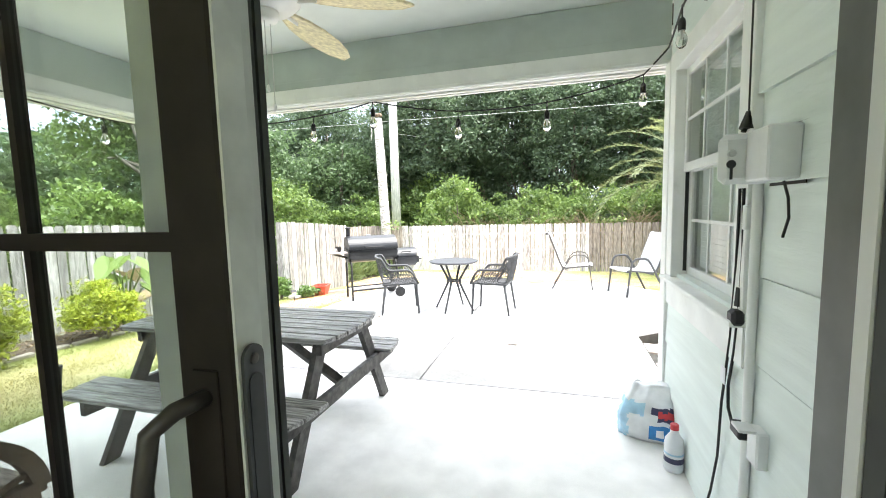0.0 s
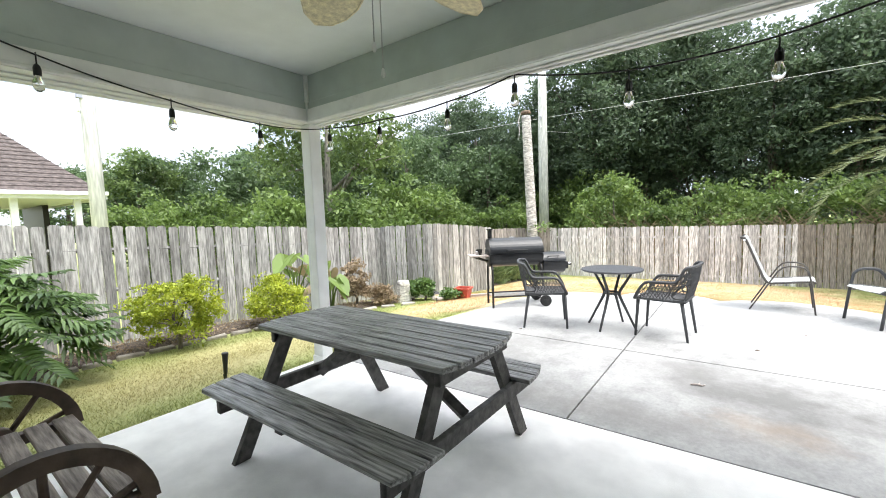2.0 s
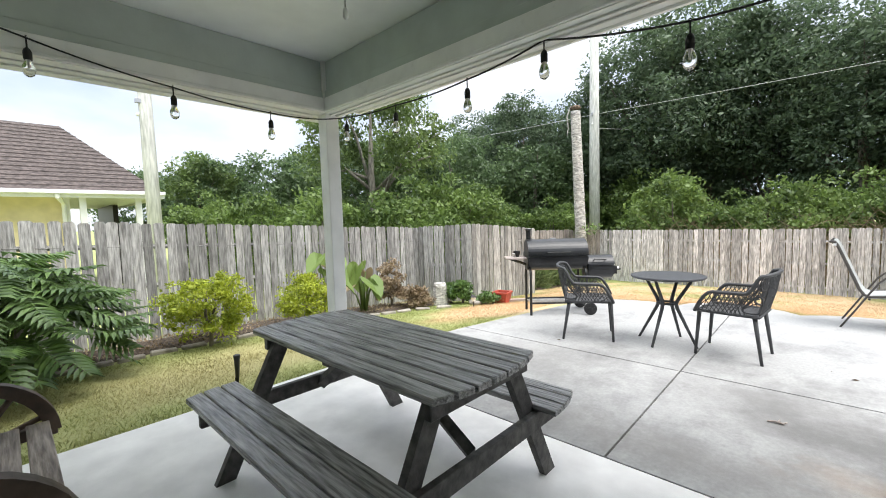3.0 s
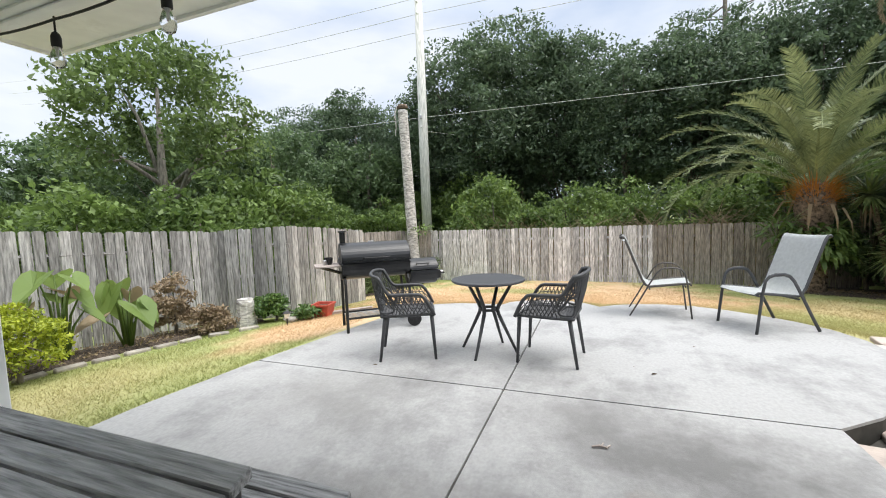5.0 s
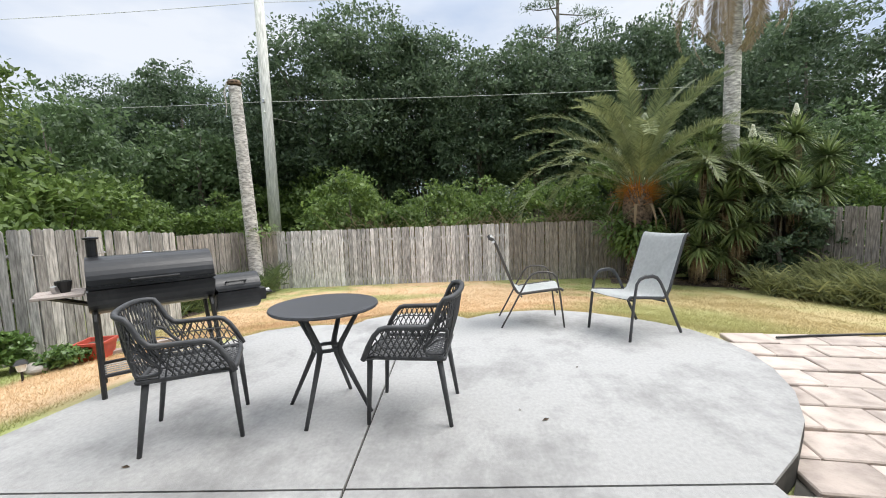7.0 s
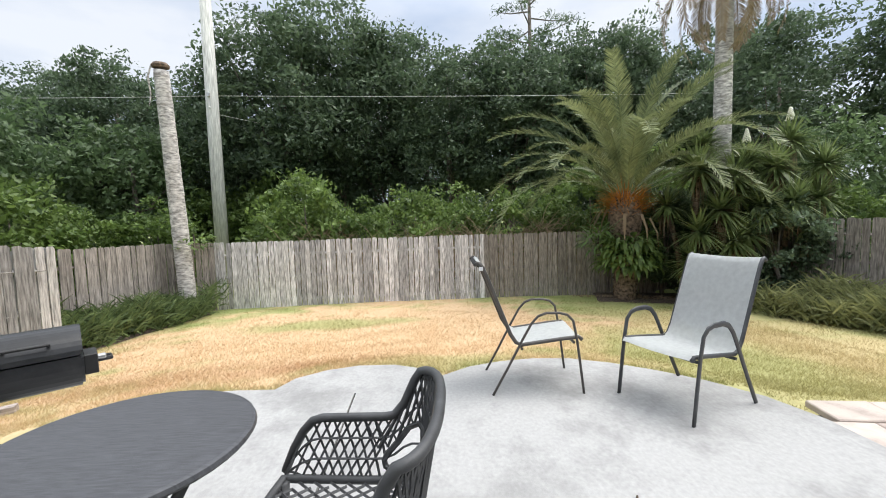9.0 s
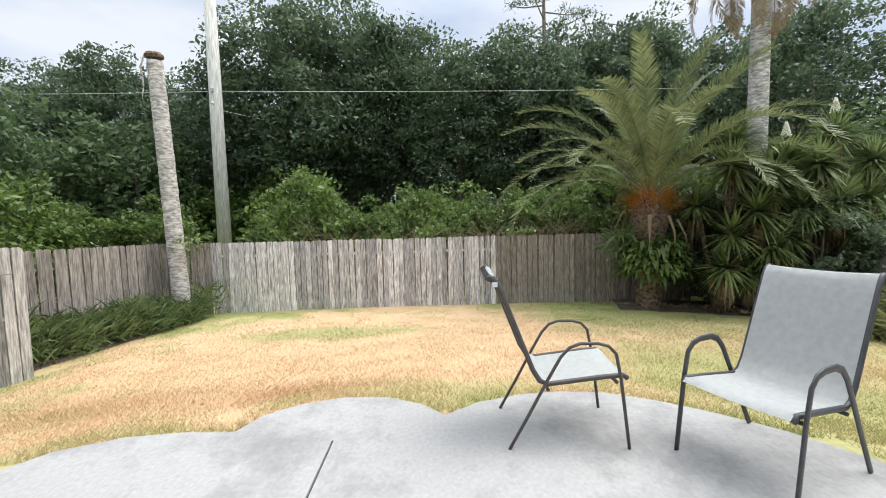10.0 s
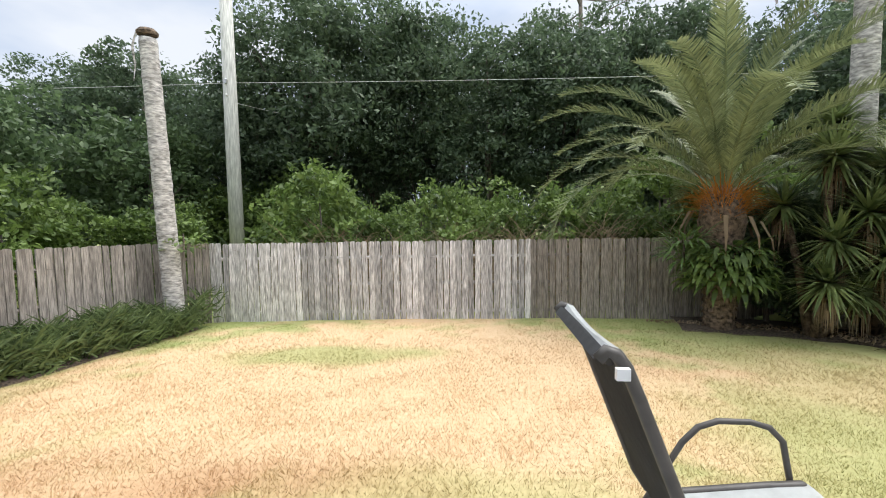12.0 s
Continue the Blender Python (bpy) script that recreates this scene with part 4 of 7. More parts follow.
def build_woven_chair():
    """A resin armchair: legs, seat pan, wrap-round rim and a diamond weave between them."""
    c = thing("woven_armchair", pose(-0.675, 5.965, 0, 0, 0, 175), "dark grey resin armchair with an open diamond weave", "chair", "chairs round the bistro table")

    def top_line(s):
        """The rim, from the front of one arm round the back to the other."""
        u = abs(2 * s - 1)
        y = 0.285 * (1 if u > 0.42 else math.sin(u / 0.42 * math.pi / 2) ** 0.8)
        if u > 0.42:
            k = (u - 0.42) / 0.58
            x = -0.24 + 0.50 * k
            z = 0.665 + 0.165 * max(0, 1 - k / 0.22) ** 2 - 0.005 * k - 0.20 * max(0, (k - 0.72) / 0.28) ** 1.8
        else:
            x = -0.335 + 0.095 * (u / 0.42) ** 2
            z = 0.83 + 0.02 * math.cos(u / 0.42 * math.pi / 2)
        return Vector((x, y if s > 0.5 else -y, z - 0.022))

    def low_line(s):
        u = abs(2 * s - 1)
        y = 0.235 * (1 if u > 0.34 else math.sin(u / 0.34 * math.pi / 2))
        x = -0.235 + (0.48 * (u - 0.34) / 0.66 if u > 0.34 else 0)
        return Vector((x, y if s > 0.5 else -y, 0.435 + 0.02 * max(0, (x + 0.05)) ))
    n = 46
    top = [top_line(i / n) for i in range(n + 1)]
    low = [low_line(i / n) for i in range(n + 1)]
    part("backrest_rim", tubed(top, 0.0165, 8), RESIN, c, smooth=True)
    frame_line = low + [Vector((0.255, y, 0.432)) for y in (0.16, 0.08, 0, -0.08, -0.16)]
    part("seat_frame", tubed(frame_line, 0.015, 8, closed=True), RESIN, c, smooth=True)
    weave = bmesh.new()
    holes = [(round(n * 0.30), 0.30), (round(n * 0.70), 0.30)]
    for i in range(0, n + 1):
        for d in (-3, 3):
            j = i + d
            if 0 <= j <= n and not any(abs((i + j) / 2 - h) < 2.6 for h, _ in holes):
                mid = low[i].lerp(top[j], 0.5)
                out = Vector((mid.x + 0.02, mid.y, 0))
                mid += out.normalized() * 0.012 if out.length > 0.01 else Vector()
                tube(weave, [low[i], mid, top[j]], 0.0048, 4)
    for f in (0.33, 0.66):
        pts = [a.lerp(b, f) for a, b in zip(low, top)]
        tube(weave, pts, 0.0045, 4)
    part("weave", weave, RESIN, c)
    for h, f in holes:
        ring = []
        for q in range(14):
            g = 2 * math.pi * q / 14
            u = h + 3.1 * math.cos(g)
            k0 = int(u)
            a, b = low[k0].lerp(low[k0 + 1], u - k0), top[k0].lerp(top[k0 + 1], u - k0)
            ring.append(a.lerp(b, f + 0.22 * math.sin(g)))
        part("grip_ring", tubed(ring, 0.011, 6, closed=True), RESIN, c)
        upper = bmesh.new()
        for q in range(-4, 5):
            for d in (-2, 2):
                i, j = h + q, h + q + d
                tube(upper, [low[i].lerp(top[i], 0.5), low[j].lerp(top[j], 1.0)], 0.0048, 4)
        part("upper_weave", upper, RESIN, c)
    seat = bmesh.new()
    for k in range(-13, 14):
        for s in (-1, 1):
            pts = []
            for q in range(9):
                x = -0.235 + 0.49 * q / 8
                y = k * 0.042 + s * (x) * 0.75
                if abs(y) <= 0.232:
                    pts.append((x, y, 0.437 - 0.014 * math.cos(y / 0.235 * 1.5)))
            if len(pts) > 1:
                tube(seat, pts, 0.006, 4)
    part("seat", seat, RESIN, c)
    for x, fx in ((0.235, 0.262), (-0.20, -0.265)):
        for s in (-1, 1):
            part("leg", tubed([(x, s * 0.215, 0.44), (fx, s * 0.228, 0.0)], [0.020, 0.013], 8), RESIN, c, smooth=True)
    return c


chair = build_woven_chair()
copy_thing(chair, pose(-2.04, 5.75, 0, 0, 0, 23.5))


def build_lounge(at, metal, sling, label, flat, width, r):
    c = thing("patio_chair", at, label, "chair", "sling chairs on the lawn side")
    h = width / 2
    side = [(-0.345, 0.0), (-0.235, 0.20), (-0.125, 0.41), (-0.05, 0.545), (0.0, 0.60), (0.06, 0.622), (0.16, 0.622), (0.22, 0.605), (0.262, 0.56), (0.29, 0.42), (0.318, 0.20), (0.342, 0.0)]
    rail = [(0.335, 0.405), (0.31, 0.425), (0.2, 0.415), (0.0, 0.39), (-0.12, 0.375), (-0.165, 0.395), (-0.205, 0.46), (-0.29, 0.68), (-0.375, 0.90), (-0.402, 0.965), (-0.425, 0.998), (-0.445, 1.005), (-0.462, 0.985)]
    for s in (-1, 1):
        part("side_frame", tubed([(x, s * (h + r * 0.8), z) for x, z in side], r, 8, flat=flat), metal, c, smooth=True)
        part("sling_rail", tubed([(x, s * (h - 0.014), z + 0.004) for x, z in rail], 0.015, 8), metal, c, smooth=True)
    for x, z in ((-0.12, 0.35), (0.27, 0.392)):
        part("crossbar", tubed([(x, -h, z), (x, h, z)], 0.011, 8), metal, c)
    part("top_bar", tubed([(-0.436, -h + 0.02, 0.985), (-0.436, h - 0.02, 0.985)], 0.011, 8), metal, c)
    b = bmesh.new()
    rows = []
    for i, (x, z) in enumerate(rail):
        a = rail[max(i - 1, 0)]
        d = rail[min(i + 1, len(rail) - 1)]
        t = Vector((d[0] - a[0], 0, d[1] - a[1])).normalized()
        nrm = Vector((t.z, 0, -t.x)) if t.z > 0.5 else Vector((-t.z, 0, t.x)) * (1 if t.x > 0 else -1)
        row = []
        for k in range(9):
            y = -h + 0.018 + (width - 0.036) * k / 8
            sag = 0.016 * math.cos((k / 8 - 0.5) * math.pi)
            row.append(b.verts.new(Vector((x + 0.0145, y, z + 0.0108)) - Vector((0.4, 0, 1)).normalized() * sag * 0.7))
        rows.append(row)
    for p, q in zip(rows, rows[1:]):
        for k in range(8):
            b.faces.new((p[k], p[k + 1], q[k + 1], q[k]))
    bmesh.ops.solidify(b, geom=list(b.faces), thickness=0.004)
    for e in b.edges:
        e.smooth = e.calc_face_angle(0.0) < 0.9
    part("sling", b, sling, c, "light grey mesh sling", smooth=True)
    # thin dark layer added just behind the sling's backrest
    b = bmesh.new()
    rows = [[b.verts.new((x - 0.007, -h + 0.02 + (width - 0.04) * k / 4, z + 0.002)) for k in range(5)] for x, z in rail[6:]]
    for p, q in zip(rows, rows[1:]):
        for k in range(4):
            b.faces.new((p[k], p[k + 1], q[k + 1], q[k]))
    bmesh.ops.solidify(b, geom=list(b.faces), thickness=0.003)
    part("back_cloth", b, SLING_BACK, c, "thin dark grey layer added behind the backrest", smooth=True)
    return c


bronze_chair = build_lounge(pose(0.472, 8.02, 0, 0, 0, -3), TUBE_BROWN, SLING, "patio chair with grey mesh sling and thin bronze frame", 1.0, 0.50, 0.010)
part("care_tag", boxed((-0.432, -0.2665, 0.955), (-0.404, -0.252, 0.98)), BAGPL, bronze_chair, "small white fabric tag")
build_lounge(pose(1.485, 7.59, 0, 0, 0, 203), TUBE, SLING, "patio chair with grey mesh sling and flat charcoal frame", 0.42, 0.54, 0.019)


# ---- barrel grill ----
def build_grill():
    g = thing("barrel_grill", pose(-2.90, 6.60, 0, 0, 0, 41), "black barrel charcoal grill with offset firebox on wheels", "grill")
    R, L, Z = 0.22, 0.42, 0.84

    def barrel(x0, x1, r, z, a0, a1, y=0.0):
        b = bmesh.new()
        n = 18
        rings = []
        for x in (x0, x1):
            rings.append([b.verts.new((x, y + r * math.cos(radians(a0 + (a1 - a0) * k / n)), z + r * math.sin(radians(a0 + (a1 - a0) * k / n)))) for k in range(n + 1)])
        for k in range(n):
            b.faces.new((rings[0][k], rings[0][k + 1], rings[1][k + 1], rings[1][k]))
        b.faces.new(rings[0][::-1])
        b.faces.new(rings[1])
        b.faces.new((rings[0][0], rings[1][0], rings[1][n], rings[0][n]))
        bmesh.ops.bevel(b, geom=[e for e in b.edges if len(e.link_faces) == 2 and abs(e.verts[0].co.x - e.verts[1].co.x) < 1e-4], offset=0.012, segments=2, affect="EDGES")
        return b
    part("barrel", barrel(-L, L, R, Z, 183, 375), GRILL, g, smooth=False)
    lid = part("lid", barrel(-L + 0.004, L - 0.004, R + 0.006, Z + 0.003, 16, 182), GRILL, g)
    part("lid_lip", boxed((-L, -R - 0.012, Z + 0.0), (L, -R - 0.002, Z + 0.02)), GRILL, lid)
    part("lid_handle", tubed([(-0.16, -R - 0.004, Z + 0.05), (-0.155, -R - 0.05, Z + 0.052), (0.155, -R - 0.05, Z + 0.052), (0.16, -R - 0.004, Z + 0.05)], 0.009, 8), GRILL_LEG, lid)
    part("thermometer", lathe(bmesh.new(), [(0.04, 0), (0.042, 0.012), (0.03, 0.018)], 20, pose(-0.02, 0.03, Z + R + 0.003)), STEEL, lid, "bright steel lid gauge")
    ch = part("chimney", lathe(bmesh.new(), [(0.035, 0), (0.035, 0.16), (0.03, 0.16)], 16, pose(-0.37, 0.04, Z + 0.2)), GRILL, g)
    part("chimney_cap", lathe(bmesh.new(), [(0.05, 0), (0.052, 0.014), (0.02, 0.02)], 16, pose(-0.37, 0.04, Z + 0.362)), GRILL, ch)
    part("firebox", barrel(L + 0.004, L + 0.38, 0.165, 0.65, 170, 370), GRILL, g)
    fl = part("firebox_lid", barrel(L + 0.006, L + 0.378, 0.17, 0.652, 12, 168), GRILL, g)
    part("firebox_handle", tubed([(L + 0.09, -0.14, 0.76), (L + 0.09, -0.18, 0.77), (L + 0.25, -0.18, 0.77), (L + 0.25, -0.14, 0.76)], 0.008, 8), GRILL_LEG, fl)
    dr = part("ash_drawer", boxed((L + 0.38, -0.08, 0.55), (L + 0.44, 0.08, 0.66), bevel=0.004), GRILL_LEG, g)
    part("drawer_handle", tubed([(L + 0.44, -0.03, 0.61), (L + 0.50, -0.03, 0.61), (L + 0.50, 0.03, 0.61), (L + 0.44, 0.03, 0.61)], 0.012, 8), BLACKPL, dr)
    part("damper_knob", lathe(bmesh.new(), [(0.014, 0), (0.016, 0.03), (0.012, 0.036)], 10, pose(L + 0.44, -0.06, 0.635, 0, 90, 0)), STEEL, dr)
    part("side_shelf", boxed((-L - 0.30, -0.2, 0.80), (-L - 0.01, 0.16, 0.82), bevel=0.004), BENCH, g, "weathered wooden side shelf")
    part("shelf_bracket", tubed([(-L - 0.24, -0.02, 0.798), (-L + 0.03, -0.02, 0.70)], 0.018, 4), GRILL_LEG, g)
    for x in (-0.385, 0.385):
        top = [(x, -0.20, 0.0), (x, -0.19, 0.60), (x, -0.17, 0.635), (x, -0.12, 0.655), (x, 0.12, 0.655), (x, 0.17, 0.635), (x, 0.19, 0.60), (x, 0.20, 0.0 if x < 0 else 0.1)]
        if x > 0:
            top[0] = (0.43, -0.20, 0.088)
            top[-1] = (0.43, 0.20, 0.088)
        part("leg", tubed(top, 0.018, 6), GRILL_LEG, g)
    for y in (-0.195, 0.195):
        part("lower_rail", tubed([(-0.385, y, 0.17), (0.385, y, 0.17)], 0.014, 6), GRILL_LEG, g)
    for k in range(5):
        y = -0.13 + 0.065 * k
        part("rack_bar", tubed([(-0.385, y, 0.165), (0.385, y, 0.165)], 0.006, 6), STEEL, g)
    part("axle", tubed([(0.43, -0.25, 0.088), (0.43, 0.25, 0.088)], 0.010, 8), GRILL_LEG, g)
    for y in (-0.245, 0.245):
        w = part("wheel", lathe(bmesh.new(), [(0.06, -0.022), (0.085, -0.02), (0.088, 0.0), (0.085, 0.02), (0.06, 0.022)], 24, pose(0.43, y, 0.088, 90, 0, 0)), RUBBER, g)
        part("hub", lathe(bmesh.new(), [(0.03, -0.028), (0.03, 0.028), (0.012, 0.032)], 14, pose(0.43, y, 0.088, 90, 0, 0)), BLACKPL, w)
        for k in range(5):
            a = radians(72 * k)
            part("spoke", boxed((-0.008, -0.026, 0.02), (0.008, 0.026, 0.07), pose(0.43, y, 0.088) @ Matrix.Rotation(a, 4, "Y")), BLACKPL, w)
    cup = thing("metal_cup", (g.matrix_basis @ Vector((-L - 0.13, 0.0, 0.82)))[:], "dark metal cup standing on the grill shelf", "cup")
    part("body", lathe(bmesh.new(), [(0.035, 0.0), (0.05, 0.06), (0.052, 0.085), (0.045, 0.085), (0.03, 0.01)], 16), GRILL_LEG, cup)
    part("scoop", boxed((-0.02, -0.07, 0.02), (0.02, -0.045, 0.08), pose(0, 0, 0, 20, 0, 0)), STEEL, cup)


build_grill()


# ---- trees and plants ----
def crown_quads(rng, clusters, per, radii, centre, size, spread=0.55, low=-0.6):
    """Leaves in many clumps over an uneven crown with gaps."""
    d = unit(rng.normal(size=(clusters * 2, 3)))
    d = d[d[:, 2] > low][:clusters]
    r = rng.uniform(0.45, 1.0, (len(d), 1)) ** 0.6 * rng.uniform(0.82, 1.12, (len(d), 1))
    c = np.array(centre) + d * r * np.array(radii)
    w = rng.uniform(0.5, 1.25, (len(c), 1)) * spread
    shell = unit(rng.normal(size=(len(c) * per, 3)) + (0, 0, 0.45)) * rng.uniform(0.45, 1.25, (len(c) * per, 1))
    pts = np.repeat(c, per, 0) + shell * np.repeat(w, per, 0) * (1.15, 1.15, 0.72)
    return leaves_at(rng, pts, size), c


def build_tree(name, seed, height, radii, centre_z, clusters, per, size, leaf, label, category="tree", trunk_r=0.16, limbs=7, spread=0.55, low=-0.6, trunk_mat=None, lean=(0, 0)):
    rng = np.random.default_rng(seed)
    t = thing(name, (0, 0, 0), label, category)
    quads, c = crown_quads(rng, clusters, per, radii, (lean[0], lean[1], centre_z), size, spread, low)
    wood = bmesh.new()
    top = Vector((lean[0], lean[1], centre_z + radii[2] * 0.45))
    bend = [Vector((0, 0, -0.3)), Vector((lean[0] * 0.2 + 0.1, lean[1] * 0.3, centre_z * 0.35)), Vector((lean[0] * 0.6 - 0.1, lean[1] * 0.7, centre_z * 0.75)), top]
    tube(wood, bend, [trunk_r * 1.25, trunk_r, trunk_r * 0.75, trunk_r * 0.25], 8)
    part("trunk", wood, trunk_mat or BARK, t, smooth=True)
    order = rng.permutation(len(c))[:limbs]
    for k in order:
        p = Vector(c[k])
        s = bend[1].lerp(bend[2], float(rng.uniform(0, 1)))
        mid = s.lerp(p, 0.5) + Vector((0, 0, 0.25 * (p - s).length * 0.5))
        part("limb", tubed([s, mid, p], [trunk_r * 0.45, trunk_r * 0.3, trunk_r * 0.08], 6), trunk_mat or BARK, t, smooth=True)
    mesh_part("crown", quads_mesh("crown", quads, 4), leaf, t)
    return t


def scatter(templates, spots, seed):
    """Set copies of a few trees at (x, y, height factor), turned at random."""
    rng = random.Random(seed)
    for i, (x, y, s) in enumerate(spots):
        src = templates[i % len(templates)]
        z = ground_z(x, y) - 0.1
        m = pose(x, y, z, 0, 0, rng.uniform(0, 360)) @ Matrix.Diagonal((s * rng.uniform(0.9, 1.1), s * rng.uniform(0.9, 1.1), s, 1))
        ob = copy_thing(src, pose(x, y, z, 0, 0, rng.uniform(0, 360)))
        ob.scale = (s * rng.uniform(0.9, 1.1), s * rng.uniform(0.9, 1.1), s)
    for src in templates:
        for o in (*src.children_recursive, src):
            bpy.data.objects.remove(o)


big = [build_tree("tree", 11 + i, 10, (2.8, 2.8, 4.5), 6.4, 175, 135, 0.195, DARKLEAF, "tall dark green woodland tree", limbs=8, trunk_r=0.15, spread=0.72, low=-0.95) for i in range(3)]
row = []
rng0 = random.Random(5)
for i in range(15):
    x = -21 + i * 2.75 + rng0.uniform(-0.6, 0.6)
    s = 0.98 if x < -9.5 else (1.29 if x < 0 else (1.16 if x < 7 else 1.18))
    row.append((x, 27.0 + rng0.uniform(-1.0, 1.6), s * rng0.uniform(0.92, 1.07)))
for i in range(10):
    x = -26 + i * 5.2
    row.append((x, 33.5 + rng0.uniform(-1, 1.5), (0.92 if x < -10 else 1.08) * rng0.uniform(0.93, 1.08)))
row += [(14.8, 21.8, 1.0), (18.8, 18.5, 1.08), (21, 13, 1.0)]
scatter(big, row, 3)

mid = [build_tree("tree", 31 + i, 6, (2.2, 2.2, 2.6), 3.9, 100, 95, 0.22, MIDLEAF, "mid green woodland tree", limbs=6, trunk_r=0.12, spread=0.6, low=-0.95) for i in range(2)]
scatter(mid, [(-14.5, 17.5, 1.05), (-18.5, 15.2, 1.1), (-21.5, 12.0, 1.0), (-24.5, 9.5, 0.95), (-29, 6.5, 0.92), (-17, 20.5, 1.2), (-21.5, 18.5, 1.2), (-26, 15.5, 1.15), (-27.5, 11.0, 0.95), (-34, 10, 1.0), (-13.2, 23.6, 1.15), (12.2, 16.8, 0.8)], 4)

bush = [build_tree("bush", 51 + i, 3.4, (1.5, 1.3, 1.75), 1.75, 75, 85, 0.17, BRIGHTLEAF, "bright green bush growing behind the fence", "bush", limbs=5, trunk_r=0.05, spread=0.42, low=-1.1) for i in range(2)]
spots = []
for i in range(13):
    x = -11.5 + i * 1.75 + rng0.uniform(-0.4, 0.4)
    y, s = 19.2 + rng0.uniform(-0.9, 0.9), rng0.uniform(0.9, 1.28)
    if not -9.6 < x < -6.0:
        spots.append((x, y, s))
for x, y, s in ((-9.9, 9.8, 1.0), (-10.6, 12.0, 1.15), (-11.2, 14.3, 1.2), (-12.0, 16.8, 1.2), (-10.3, 24.8, 1.35), (-7.4, 24.6, 1.4), (-5.0, 21.3, 1.1), (-11.4, 7.9, 0.95), (-13.6, 9.6, 1.1), (-14.6, 7.4, 1.0), (-16.5, 10.5, 1.1), (-18.5, 8.0, 1.0), (-21, 7.6, 1.1), (10.8, 15.2, 0.9), (12, 13.2, 0.9), (9.6, 17.6, 1.0)):
    spots.append((x, y, s))
scatter(bush, spots, 6)

POLEBARK = plain("pale_oak_bark", (0.27, 0.245, 0.21), 0.9, vary=0.3, scale=9, stretch=(2, 2, 0.5), bump=0.8, bump_scale=14)
# the lone oak beyond the side fence, its pale forked trunk in view
oak = build_tree("oak_tree", 77, 8, (3.1, 3.0, 2.7), 5.6, 125, 100, 0.2, OAKLEAF, "leafy oak with a pale forked trunk behind the fence", "tree", trunk_r=0.17, limbs=7, spread=0.66, low=-0.6, trunk_mat=POLEBARK)
oak.matrix_basis = pose(-13.6, 11.6, ground_z(-13.6, 11.6) + 0.1)
small = build_tree("tree", 78, 6, (1.7, 1.7, 1.9), 4.4, 60, 90, 0.2, OAKLEAF, "light green tree behind the neighbouring house", "tree", trunk_r=0.1)
small.matrix_basis = pose(-24.5, 8.4, ground_z(-24.5, 8.4) - 0.1)


def build_pine():
    t = thing("pine_tree", (6.6, 31, 0.4), "tall thin pine with sparse flat branches", "tree")
    rng = np.random.default_rng(9)
    part("trunk", tubed([(0, 0, -2), (0.1, 0, 8), (0.0, 0, 16)], [0.22, 0.17, 0.07], 8), BARK, t, smooth=True)
    pts = []
    for k in range(15):
        a, z = k * 2.4, 10.2 + k * 0.38
        L = rng.uniform(1.6, 2.9) * (1 if k < 10 else 0.6)
        tip = (L * math.cos(a), L * math.sin(a), z + 0.35)
        part("branch", tubed([(0, 0, z), (tip[0] * 0.6, tip[1] * 0.6, z + 0.1), tip], [0.05, 0.035, 0.015], 5), BARK, t)
        for f in (0.5, 0.7, 0.85, 1.0):
            pts.append(rng.normal(size=(50, 3)) * (0.24, 0.24, 0.1) + np.array(tip) * (f, f, 1) + (0, 0, 0.08))
    mesh_part("needles", quads_mesh("needles", leaves_at(rng, np.concatenate(pts), 0.24, 0.2), 4), DARKLEAF, t)


build_pine()


def strip_quads(line, width, twist, rng=None):
    """A leaf blade along a line, tapering to its tip; a list of quads."""
    out = []
    n = len(line) - 1
    for i in range(n):
        a, b = line[i], line[i + 1]
        d = (b - a)
        s = np.cross(d, twist)
        s = s / max(np.linalg.norm(s), 1e-9)
        wa, wb = width * (1 - (i / n) ** 2.2), width * (1 - ((i + 1) / n) ** 2.2)
        out.append([a - s * wa, a + s * wa, b + s * wb, b - s * wb])
    return out


